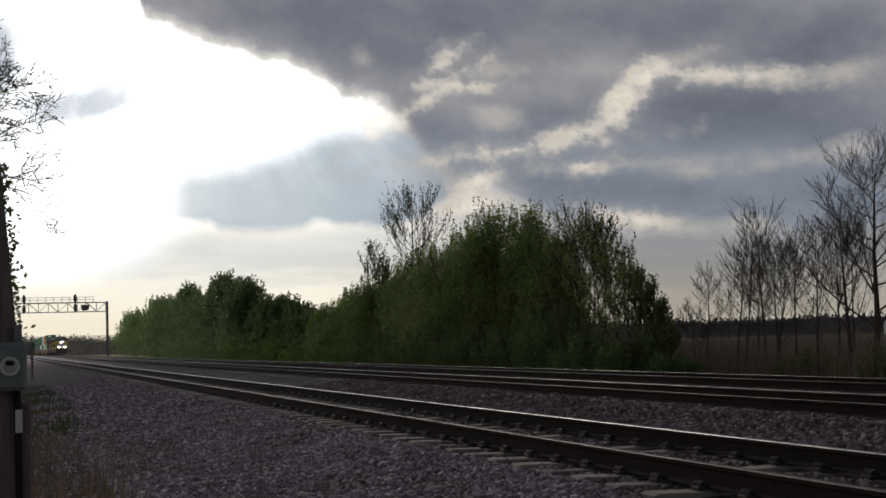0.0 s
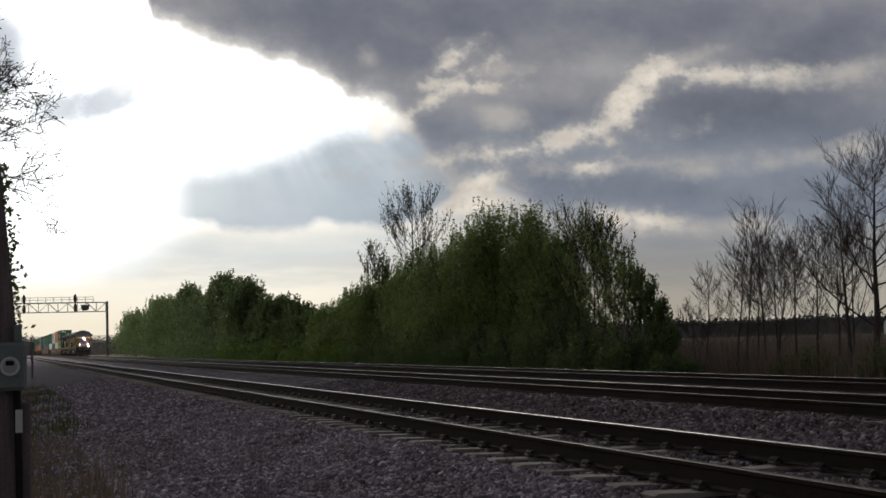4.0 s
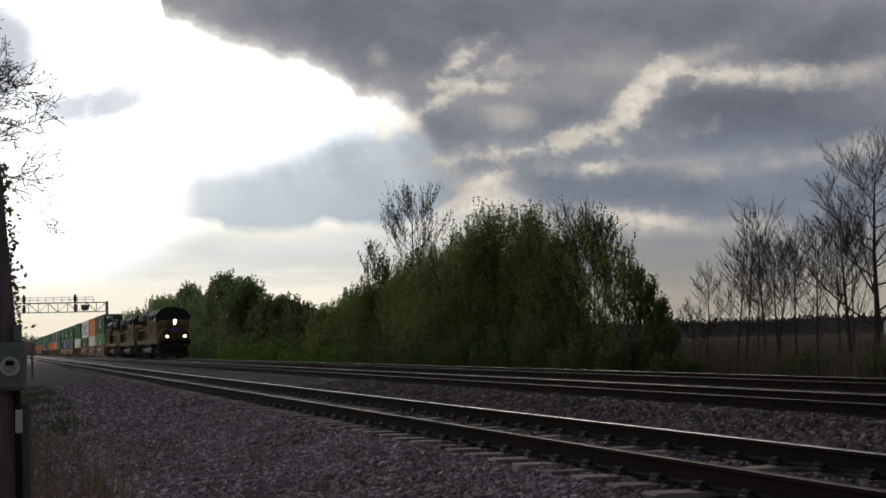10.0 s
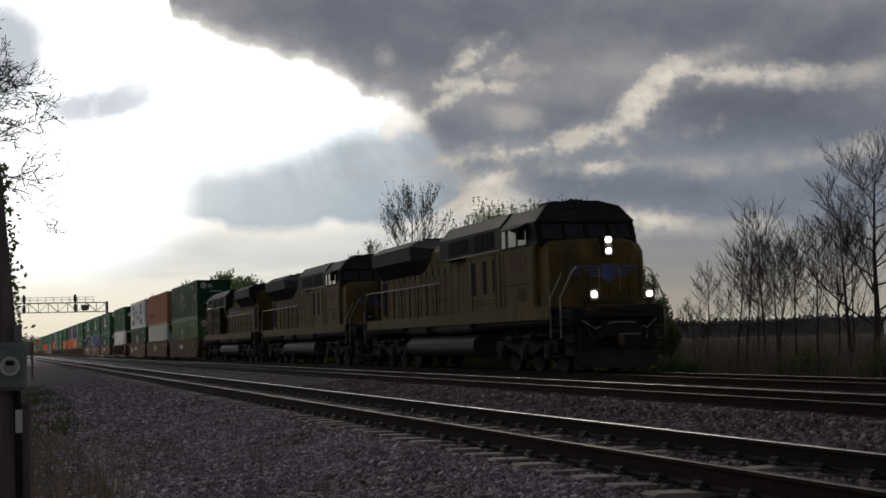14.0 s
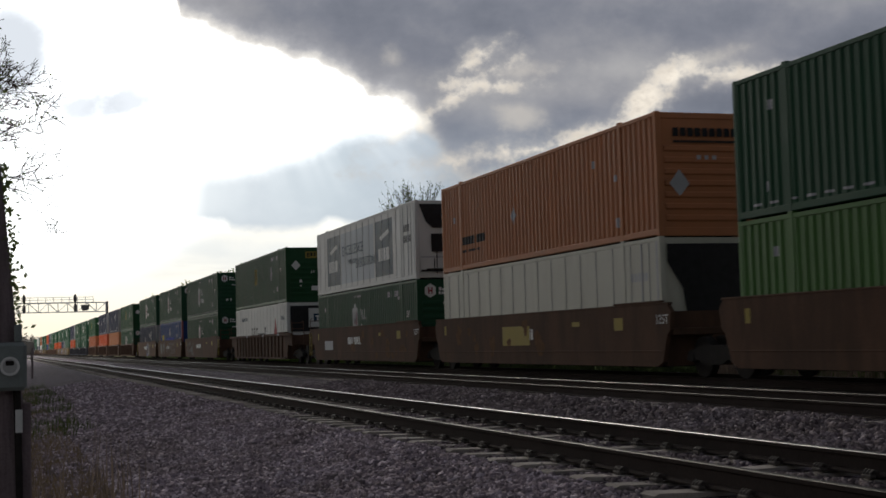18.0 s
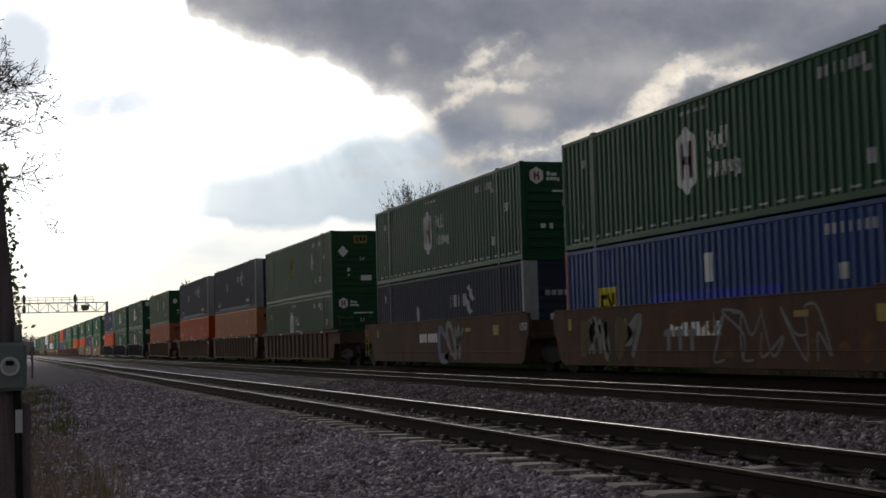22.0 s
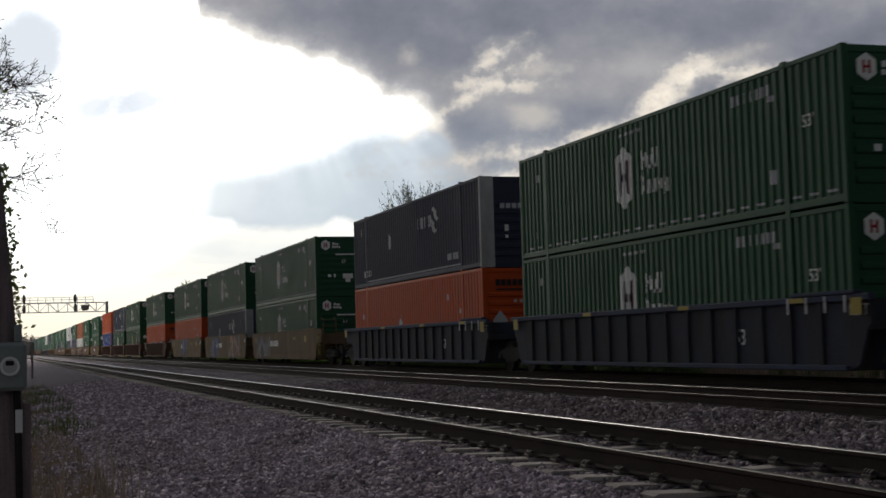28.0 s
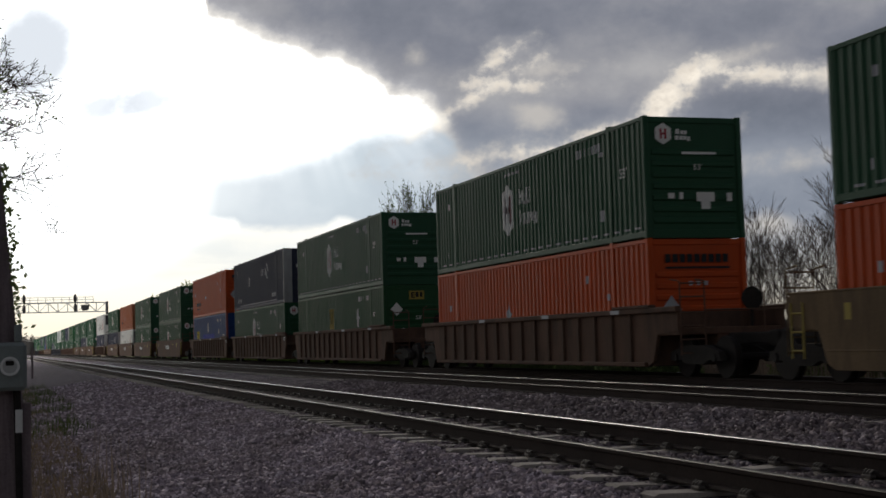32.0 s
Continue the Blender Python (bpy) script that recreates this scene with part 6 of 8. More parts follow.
        front_paint("lettering_mark", [(-0.55 + 0.2 * i, 1.95, 0.15, 0.16) for i in range(4)], M_GREYMARK)
        part("badge", Shape().add([(0.42, fy + 0.004, 2.12), (0.22, fy + 0.004, 1.95), (0.42, fy + 0.004, 1.78), (0.62, fy + 0.004, 1.95)], [(0, 1, 2, 3)]), M_GREYMARK, th)
        front_paint("small_label", [(-0.42, 1.25, 0.12, 0.2), (-0.42, 0.98, 0.1, 0.1)], M_MARK)
    elif style.startswith("reefer"):
        if style == "reefer_plain":
            part("refrigeration_unit", Shape().prism([(-1.10, 2.72), (1.12, 2.72), (1.12, 0.95), (-0.62, 0.95), (-0.72, 1.7), (-1.10, 2.3)], fy - 0.01, fy + 0.03), M_BLACKPANEL, th, "large black refrigeration unit")
        elif style == "reefer_decal":
            part("refrigeration_unit", Shape().prism([(-1.12, 2.74), (1.12, 2.74), (1.02, 2.25), (0.72, 1.86), (-0.62, 1.86), (-0.88, 2.1)], fy - 0.01, fy + 0.03), M_BLACKPANEL, th, "black recessed refrigeration grille")
            front_paint("louvre", [(-0.42, 1.32, 0.55, 0.66)], M_BLACKPANEL, 0.0)
            front_paint("panel_edge", [(-0.05, 1.30, 0.03, 0.9), (0.55, 1.30, 0.03, 0.9), (0.0, 0.80, 2.2, 0.05)], M_GREYMARK, 0.0)
        else:
            front_paint("refrigeration_unit", [(-0.02, 2.02, 2.16, 1.35)], M_BLACKPANEL, 0.0)
            front_paint("access_panel", [(0.35, 2.05, 0.95, 1.0)], M_WHITE, -0.03)
            front_paint("badge", [(0.35, 2.05, 0.42, 0.42)], M_PETROL, -0.036)
            front_paint("badge_stroke", [(0.35, 2.14, 0.26, 0.07), (0.35, 2.0, 0.08, 0.24)], M_MARK, -0.040)
        front_paint("lower_panel", [(0.0, 0.55, 2.2, 0.42)], M_WHITE, -0.02)
        front_paint("louvre", [(-0.6 + 0.4 * i, 0.55, 0.04, 0.40) for i in range(4)] + [(0.0, 0.30, 2.2, 0.06)], M_BLACKPANEL, -0.026)
        part("unit_side_frame", Shape().box(-hx - 0.006, -hx + 0.01, fy + 0.12, fy + 0.20, 0.2, CH - 0.1).box(-hx - 0.006, -hx + 0.01, fy + 0.95, fy + 1.0, 0.2, CH - 0.1), M_GREYMARK, th)
        part("unit_pipe", Shape().tube([(-0.9, fy - 0.02, 0.35), (0.9, fy - 0.02, 0.35)], 0.03, 6).tube([(-0.5, fy - 0.02, 0.2), (-0.5, fy - 0.02, 1.0)], 0.02, 6), M_UNDER, th)
        s = Shape()
        for i in range(16):
            s.box(-hx - 0.004, -hx + 0.01, -7.5 + i, -7.49 + i, 0.2, CH - 0.12)
        part("panel_seam", s, M_SEAM, th)
        if style == "reefer_decal":
            side_paint("dark_decal", [rect(-3.7, 1.45, 2.6, 2.2), rect(4.9, 1.45, 2.6, 2.2)], M_PETROL, "dark blue square decal")
            side_paint("pale_decal", [rect(0.6, 1.45, 5.6, 2.2)], M_PALE, "faded pale decal field")
            s2 = word_bars(-2.9, 1.2, (0.34, 0.28, 0.28, 0.5), 0.5, 0.08) + [[(-3.1, 1.9), (-4.4, 2.15), (-4.6, 2.0), (-3.3, 1.75)]] + word_bars(5.7, 1.2, (0.34, 0.28, 0.28, 0.5), 0.5, 0.08) + [[(5.5, 1.9), (4.2, 2.15), (4.0, 2.0), (5.3, 1.75)]]
            part("lettering_mark", painted(s2, near, -1, True, 0.009), M_MARK, th)
            lettering("slogan", "EXCELLENCE", 0.62, M_PETROL, th, Matrix.Translation((-hx - 0.006, 3.1, 1.55)) @ Euler((radians(90), 0, radians(-90))).to_matrix().to_4x4())
            lettering("slogan", "THROUGH", 0.28, M_PETROL, th, Matrix.Translation((-hx - 0.006, 2.1, 1.15)) @ Euler((radians(90), 0, radians(-90))).to_matrix().to_4x4())
            lettering("slogan", "EXECUTION", 0.56, M_PETROL, th, Matrix.Translation((-hx - 0.006, 0.75, 0.92)) @ Euler((radians(90), 0, radians(-90))).to_matrix().to_4x4())
            side_paint("number_mark", word_bars(-6.55, 1.95, (0.14,) * 4, 0.26, 0.05) + word_bars(-6.5, 1.55, (0.12,) * 6, 0.26, 0.05), M_BLKMARK)
        elif style == "reefer_script":
            bars = []
            for i, w in enumerate((0.42, 0.16, 0.5, 0.14, 0.52, 0.36, 0.36, 0.22, 0.34, 0.36, 0.38)):
                y0 = 2.6 - sum((0.42, 0.16, 0.5, 0.14, 0.52, 0.36, 0.36, 0.22, 0.34, 0.36, 0.38)[:i]) - 0.09 * i
                hh = 0.95 if i in (0, 2, 4, 10) else 0.62
                if w < 0.15:
                    hh = 0.14
                bars += [rect(y0 - 0.07, 0.75 + hh / 2, 0.13, hh), rect(y0 - w + 0.06, 0.75 + hh / 2, 0.11, hh), rect(y0 - w / 2, 0.75 + hh - 0.06, w, 0.10)]
            side_paint("lettering_mark", bars, M_BLKMARK, "heavy dark red script as bars")
            side_paint("badge", [rect(-4.9, 1.1, 0.8, 0.9), [(-4.6, 1.55), (-5.2, 1.55), (-4.9, 2.2)]], M_RED, "dark red crest")
            side_paint("small_lettering_mark", word_bars(6.0, 2.25, (0.2,) * 8, 0.22, 0.06) + word_bars(-6.5, 2.1, (0.14,) * 5, 0.2, 0.05), M_PETROL)
        else:
            side_paint("small_label", [rect(-0.4, 0.45, 0.7, 0.3)] + word_bars(-6.5, 2.0, (0.14,) * 5, 0.2, 0.05), M_GREYMARK)
    return th


# ---------------------------------------------------------------- well cars
def wheelset_truck(parent, y, spread=0.89):
    tr = Shape()
    for out in (-1, 1):
        x0, x1 = sorted((out * 0.93, out * 1.08))
        tr.prism([(y - spread - 0.28, 0.38), (y - spread - 0.2, 0.58), (y - 0.45, 0.72), (y + 0.45, 0.72), (y + spread + 0.2, 0.58), (y + spread + 0.28, 0.38),
                  (y + spread - 0.25, 0.40), (y + 0.38, 0.30), (y - 0.38, 0.30), (y - spread + 0.25, 0.40)], x0, x1, "x")
        for q in (-0.16, 0.0, 0.16):
            tr.tube([(out * 1.02, y + q, 0.33), (out * 1.02, y + q, 0.66)], 0.065, 8)
    tr.box(-1.0, 1.0, y - 0.2, y + 0.2, 0.45, 0.72, 0.03)
    t = part("truck", tr, M_UNDER, parent, "grimy freight truck side frames")
    for q in (-spread, spread):
        w = Shape()
        for out in (-1, 1):
            w.disc((out * 0.745, y + q, 0.455), 0.455, 0.13, "x", 22)
            w.disc((out * 0.675, y + q, 0.455), 0.485, 0.03, "x", 22)
            w.disc((out * 1.03, y + q, 0.455), 0.10, 0.16, "x", 10)
        w.tube([(-0.9, y + q, 0.455), (0.9, y + q, 0.455)], 0.08, 8)
        part("wheelset", w, M_WHEEL, t)
    return t


def well_car(style, front_end, rear_end, front_truck):
    """One well of a stack car. style: smooth, tan, ribbed or dark; free ends get a coupler and platform."""
    mat = {"smooth": M_BROWN, "tan": M_TANCAR, "ribbed": M_RIBCAR, "dark": M_DARKCAR}[style]
    text = {"smooth": "weathered brown smooth-sided well car", "tan": "faded tan smooth-sided well car with graffiti",
            "ribbed": "rusty brown ribbed well car", "dark": "dark blue-grey ribbed well car"}[style]
    th = new("well_car")
    tagged(th, text + (" with end platform" if front_end or rear_end else " joined to its neighbours"), "railway wagon", group="container well cars")
    top = 1.70 if style in ("smooth", "tan") else 1.60
    L = 8.75
    f = -L - (0.9 if front_end else 0.0)
    r = L + (0.9 if rear_end else 0.0)
    for out in (-1, 1):
        xa, xb = out * 1.33, out * 1.43
        x0, x1 = min(xa, xb), max(xa, xb)
        s = Shape()
        low = [(f + 0.08, 1.06), (-8.55, 0.98), (-8.30, 0.36), (-8.05, 0.25), (8.05, 0.25), (8.30, 0.36), (8.55, 0.98), (r - 0.08, 1.06)]
        if style in ("smooth", "tan"):
            s.prism([(f + 0.2, top - 0.02), (f, top - 0.22)] + low + [(r, top - 0.22), (r - 0.2, top - 0.02)], x0, x1, "x")
            part("side_crease", Shape().prism([(x0 - 0.004, 0.62), (x1 + 0.004, 0.62), (x1 + 0.012, 0.60), (x1 + 0.004, 0.58), (x0 - 0.004, 0.58), (x0 - 0.012, 0.60)], -8.3, 8.3), mat, th)
        else:
            inset = 0.07 if out < 0 else -0.07
            s.prism([(f + 0.1, top - 0.12)] + low + [(r - 0.1, top - 0.12)], x0 + inset, x1 + inset, "x")
        sill = part("side_sill", s, mat, th)
        ch = Shape()
        if style in ("smooth", "tan"):
            ch.box(x0 - 0.01, x1 + 0.01, f + 0.1, r - 0.1, top - 0.05, top, 0.012)
            ch.box(x0 - 0.02, x1 + 0.02, -L + 0.5, -L + 3.0, top, top + 0.05, 0.012)
        else:
            ch.box(x0 - 0.03, x1 + 0.03, f, r, top - 0.13, top, 0.02)
            ch.box(x0 - 0.02, x1 + 0.02, -8.0, 8.0, 0.24, 0.34, 0.015)
            ch.box(x0 - 0.05, x1 + 0.05, -L + 0.4, -L + 2.4, top, top + 0.07, 0.012)
        part("top_chord", ch, M_BLUECHORD if style == "dark" else mat, th)
        if style in ("ribbed", "dark"):
            rib = Shape().prism([(x0 - 0.0, -0.055), (x1 + 0.0, -0.055), (x1 + 0.0, 0.055), (x0 - 0.0, 0.055)], 0.33, top - 0.125, "z").mesh("rib", mat)
            for i in range(15):
                part("rib", rib, mat, sill, at=pose(0, -7.2 + 14.4 * i / 14, 0))
        if out < 0:
            if style in ("smooth", "tan"):
                part("number_mark", painted(word_bars(1.9 if style == "smooth" else 3.1, 1.08, (0.16, 0.16, 0.16, 0.16), 0.3, 0.06) + word_bars(0.9 if style == "smooth" else 2.1, 1.08, (0.16,) * 6, 0.3, 0.06), -1.43, -1, True), M_MARK, th)
                part("yellow_tag", painted([rect(-6.0, 1.25, 0.5, 0.3), rect(-3.4, 1.3, 0.5, 0.12), rect(7.6, 1.3, 0.2, 0.3)], -1.43, -1, True), M_YELMARK, th)
            else:
                part("number_mark", painted(word_bars(5.6, 0.95, (0.09,) * 4 + (0.03,) + (0.09,) * 6, 0.22, 0.10), -1.342, -1, True), M_GREYMARK, th)
                part("yellow_tag", painted([rect(-6.5, top - 0.065, 0.5, 0.09), rect(3.2, top - 0.065, 0.5, 0.09), rect(-2.0, top - 0.065, 0.5, 0.09)], -1.465, -1, True), M_YELMARK if style == "dark" else M_GREYMARK, th)
    floor = Shape().box(-1.32, 1.32, -7.8, 7.8, 0.23, 0.31, 0.01)
    part("well_floor", floor, M_UNDER, th)
    for free, sgn, a in ((front_end, -1, f), (rear_end, 1, r)):
        p = Shape()
        ya, yb = sorted((sgn * 8.25, a + sgn * (-0.1)))
        p.box(-1.33, 1.33, ya, yb, 0.95, 1.12, 0.02)
        p.box(-0.35, 0.35, ya, yb, 0.72, 0.95)
        p.box(-1.34, -1.2, ya, yb, 1.12, 1.5, 0.02)
        p.box(1.2, 1.34, ya, yb, 1.12, 1.5, 0.02)
        p.prism([(-1.3, 0.26), (1.3, 0.26), (1.3, 1.5), (-1.3, 1.5)], sgn * 8.12, sgn * 8.24)
        part("end_platform", p, mat, th)
        if free:
            e = a
            g = Shape()
            for x in (-1.36, -0.75):
                g.tube([(x, e + sgn * 0.05, 0.5), (x, e + sgn * 0.05, 2.15), (x, e - sgn * 0.35, 2.2)], 0.022, 6)
            for z in (0.55, 0.85, 1.15, 1.45, 1.8, 2.1):
                g.tube([(-1.36, e + sgn * 0.05, z), (-0.75, e + sgn * 0.05, z)], 0.02, 5)
            for x in (0.75, 1.36):
                g.tube([(x, e + sgn * 0.05, 0.7), (x, e + sgn * 0.05, 1.9)], 0.022, 6)
            g.tube([(-0.75, e + sgn * 0.05, 1.5), (1.36, e + sgn * 0.05, 1.5)], 0.02, 5)
            part("grab_rail", g, mat, th)
            b = Shape().disc((0.55, e - sgn * 0.12, 1.75), 0.26, 0.06, "y", 16)
            b.tube([(0.55, e - sgn * 0.15, 1.1), (0.55, e - sgn * 0.15, 1.75)], 0.04, 6)
            part("brake_wheel", b, M_UNDER, th)
            c = Shape().box(-0.16, 0.16, *sorted((a, sgn * 11.84)), 0.72, 0.98, 0.03)
            c.box(-0.22, 0.22, *sorted((sgn * 11.45, sgn * 11.83)), 0.68, 1.02, 0.04)
            part("coupler", c, M_UNDER, th)
            hose = Shape().tube([(0.3, a, 0.75), (0.32, sgn * 11.2, 0.35), (0.3, sgn * 11.8, 0.5)], 0.025, 6)
            part("air_hose", hose, M_UNDER, th)
        else:
            if sgn < 0:
                lettering("capacity_mark", "125T", 0.30, M_MARK, th, Matrix.Translation((-1.436 if style in ("smooth", "tan") else -1.366, -8.0, 1.22)) @ Euler((radians(90), 0, radians(-90))).to_matrix().to_4x4())
            part("articulated_joint", Shape().box(-0.25, 0.25, *sorted((sgn * 8.6, sgn * 9.72)), 0.62, 0.92, 0.04), M_UNDER, th)
    if style == "dark":
        lettering("length_mark", "53", 0.46, M_MARK, th, Matrix.Translation((-1.366, -4.0, 0.72)) @ Euler((radians(90), 0, radians(-90))).to_matrix().to_4x4())
        for ya in (f + 0.35, r - 0.45):
            part("yellow_tag", painted([rect(ya, top - 0.22, 0.34, 0.30)], -1.465, -1, True), M_YELMARK, th)
        for i in range(4):
            part("pad_edge", Shape().box(-1.475, -1.462, -8.1 + 0.62 * i, -8.04 + 0.62 * i, top - 0.32, top - 0.02), M_GREYMARK, th)
    if style in ("smooth", "tan") and (front_end or rear_end):
        for free, e, sgn in ((front_end, f, -1), (rear_end, r, 1)):
            if free:
                part("ladder", Shape().tube([(-1.46, e - sgn * 0.25, 0.45), (-1.46, e - sgn * 0.25, 1.5)], 0.02, 5).tube([(-1.46, e - sgn * 0.65, 0.45), (-1.46, e - sgn * 0.65, 1.5)], 0.02, 5)
                     .tube([(-1.46, e - sgn * 0.25, 0.6), (-1.46, e - sgn * 0.65, 0.6)], 0.018, 5).tube([(-1.46, e - sgn * 0.25, 0.95), (-1.46, e - sgn * 0.65, 0.95)], 0.018, 5).tube([(-1.46, e - sgn * 0.25, 1.3), (-1.46, e - sgn * 0.65, 1.3)], 0.018, 5), M_YELMARK, th, "yellow grab ladder")
    if front_truck:
        wheelset_truck(th, -9.75)
    wheelset_truck(th, 9.75)
    return th


def graffiti(parent, y, width, height, seed, mats, fill=True):
    """Spray-painted interlocking strokes on a smooth sill, outlined in black."""
    r = random.Random(seed)
    n = max(3, int(width / 0.7))
    grid = [(a, b) for a in (-0.55, 0.0, 0.55) for b in (-0.5, 0.0, 0.5)]

    def stroke(s, x, pts, w):
        """A curving ribbon through the points, swelling in its middle."""
        path = []
        k = [pts[0]] + pts + [pts[-1]]
        for a, b, c, d in zip(k, k[1:], k[2:], k[3:]):
            for t in (0.0, 0.2, 0.4, 0.6, 0.8):
                path.append(tuple(0.5 * (2 * b[m] + (c[m] - a[m]) * t + (2 * a[m] - 5 * b[m] + 4 * c[m] - d[m]) * t * t + (3 * b[m] - a[m] - 3 * c[m] + d[m]) * t ** 3) for m in (0, 1)))
        path.append(pts[-1])
        rows = []
        for i, p in enumerate(path):
            u, v = path[max(i - 1, 0)], path[min(i + 1, len(path) - 1)]
            d = Vector((v[0] - u[0], v[1] - u[1]))
            d = d.normalized() * w * (0.7 + 0.5 * math.sin(math.pi * i / (len(path) - 1))) if d.length > 1e-6 else Vector((w, 0))
            rows += [(x, p[0] - d.y, p[1] + d.x), (x, p[0] + d.y, p[1] - d.x)]
        s.add(rows, [(2 * i, 2 * i + 1, 2 * i + 3, 2 * i + 2) for i in range(len(path) - 1)])

    for i in range(n):
        yc = y - width / 2 + width * (i + 0.5) / n
        w = width / n
        pts = r.sample(grid, 5)
        pts = [(yc + a * w * 1.0 + r.uniform(-0.05, 0.05), 0.93 + b * height + r.uniform(-0.05, 0.05)) for a, b in pts]
        edge, body = Shape(), Shape()
        k = r.uniform(0.09, 0.14) if fill else 0.028
        stroke(edge, -1.4345 - 0.0002 * i, pts, k + 0.03)
        stroke(body, -1.4375 - 0.0002 * i, pts, k)
        if fill:
            part("spray_outline", edge, M_BLKMARK, parent)
        part("spray_letter", body, mats[i % len(mats)], parent)


def scuffs(parent, y, width, seed, count, mat):
    """Ragged pale scrapes over a sill."""
    r = random.Random(seed)
    for _ in range(count):
        yc, zc = y + r.uniform(-0.5, 0.5) * width, r.uniform(0.45, 1.4)
        k = r.uniform(0.12, 0.34)
        poly = [(yc + k * r.uniform(0.5, 1.3) * math.cos(0.7 * a), zc + 0.8 * k * r.uniform(0.5, 1.3) * math.sin(0.7 * a)) for a in range(9)]
        part("scrape", painted([[(a, min(max(b, 0.33), 1.52)) for a, b in poly]], -1.4335 - 0.00008 * _, -1, True, 0.002), mat, parent)


def sill_patch(parent, polys, mat, name="paint_patch"):
    part(name, painted(polys, -1.4335, -1, True, 0.002), mat, parent)


# ---------------------------------------------------------------- locomotives
def loft(rings):
    """A closed skin over rings of equal count, capped at both ends."""
    s = Shape()
    n = len(rings[0])
    vs = [p for r in rings for p in r]
    fs = [tuple(range(n - 1, -1, -1)), tuple(range((len(rings) - 1) * n, len(rings) * n))]
    for i in range(len(rings) - 1):
        for j in range(n):
            fs.append((i * n + j, i * n + (j + 1) % n, (i + 1) * n + (j + 1) % n, (i + 1) * n + j))
    return s.add(vs, fs)


def locomotive(label, lit, flag):
    """A six-axle road diesel, cab towards -y, in yellow and grey."""
    th = new("diesel_locomotive")
    front_paint = M_SOOTY if flag else M_YELLOW
    tagged(th, label, "locomotive", group="train locomotives")
    # frame and deck
    part("frame", Shape().box(-1.35, 1.35, -10.7, 10.7, 1.28, 1.72, 0.03).box(-0.6, 0.6, -10.9, 10.9, 0.95, 1.4, 0.03), M_UNDER, th)
    part("deck", Shape().box(-1.53, 1.53, -9.70, 10.85, 1.70, 1.80, 0.015).box(-1.12, 1.12, -10.80, -9.69, 1.70, 1.80, 0.015), M_UNDER, th)
    for out in (-1, 1):
        part("side_sill", Shape().box(*sorted((out * 1.535, out * 1.565)), -9.6, 9.7, 1.47, 1.83, 0.006), M_YELLOW, th)
    # nose
    def ring(z, y0, half, front, back=-8.55):
        return [(-half, back, z), (-half, y0 + 0.75, z), (-front, y0, z), (front, y0, z), (half, y0 + 0.75, z), (half, back, z)]
    nose = loft([ring(1.8, -10.12, 1.42, 0.80), ring(3.30, -10.12, 1.42, 0.80), ring(3.52, -10.02, 1.36, 0.74), ring(3.64, -9.80, 1.22, 0.62)])
    nose = part("nose", nose, front_paint, th, "yellow wide nose with wing emblem bars")
    part("nose_door", Shape().box(0.62, 1.1, -9.92, -9.80, 1.95, 3.1, 0.02), front_paint, nose)
    part("nose_seam", Shape().box(-0.010, 0.010, -10.128, -10.118, 1.95, 3.05).box(-0.62, -0.60, -10.128, -10.118, 1.85, 3.10).box(0.60, 0.62, -10.128, -10.118, 1.85, 3.10).box(-0.8, 0.8, -10.128, -10.118, 1.86, 1.885), M_UNDER, nose)
    for x in (-0.3, 0.3):
        part("grab_iron", Shape().tube([(x, -10.12, 2.2), (x, -10.20, 2.24), (x, -10.20, 2.76), (x, -10.12, 2.80)], 0.014, 5), M_RAILING, nose)
    part("anti_climber", Shape().box(-1.12, 1.12, -10.90, -10.6, 1.45, 1.80, 0.03).box(-1.0, 1.0, -10.94, -10.90, 1.5, 1.56).box(-1.0, 1.0, -10.94, -10.90, 1.64, 1.70), M_UNDER, th)
    # emblem on the nose: blue shield and grey-blue wings as bars
    em = Shape()
    for i in range(4):
        w = 0.78 - 0.13 * i
        z = 2.86 - 0.085 * i
        for out in (-1, 1):
            xa, xb = sorted((out * 0.22, out * (0.22 + w * 0.72)))
            em.box(xa, xb, -10.132, -10.125, z - 0.025, z + 0.025)
    part("wing_emblem", em, M_EMBLEM, nose)
    part("shield", Shape().prism([(-0.2, 2.92), (0.2, 2.92), (0.2, 2.55), (0.0, 2.42), (-0.2, 2.55)], -10.136, -10.124), M_EMBLEM, nose)
    # side wings that run round the nose corner
    sw = Shape()
    for i in range(4):
        z = 2.86 - 0.085 * i
        for out in (-1, 1):
            sw.add([(out * 0.80, -10.128, z - 0.025), (out * 0.80, -10.128, z + 0.025), (out * (1.2 - 0.12 * i), -9.63 - 0.15 * i, z + 0.025), (out * (1.2 - 0.12 * i), -9.63 - 0.15 * i, z - 0.025)], [(0, 1, 2, 3)])
    part("wing_emblem", sw, M_EMBLEM, nose)
    # cab
    lower = [(-1.52, 1.8), (1.52, 1.8), (1.52, 3.55), (-1.52, 3.55)]
    part("cab_lower", Shape().prism(lower, -8.62, -5.85), front_paint, th)
    upper = [(-1.52, 3.55), (1.52, 3.55), (1.52, 4.20), (1.12, 4.66), (0.5, 4.81), (-0.5, 4.81), (-1.12, 4.66), (-1.52, 4.20)]
    k = loft([[(x, -8.85 + 0.34 * (z - 3.55), z) for x, z in upper], [(x, -5.85, z) for x, z in upper]])
    cab = part("cab", k, M_GREY, th, "grey crew cab with sloped windshield")
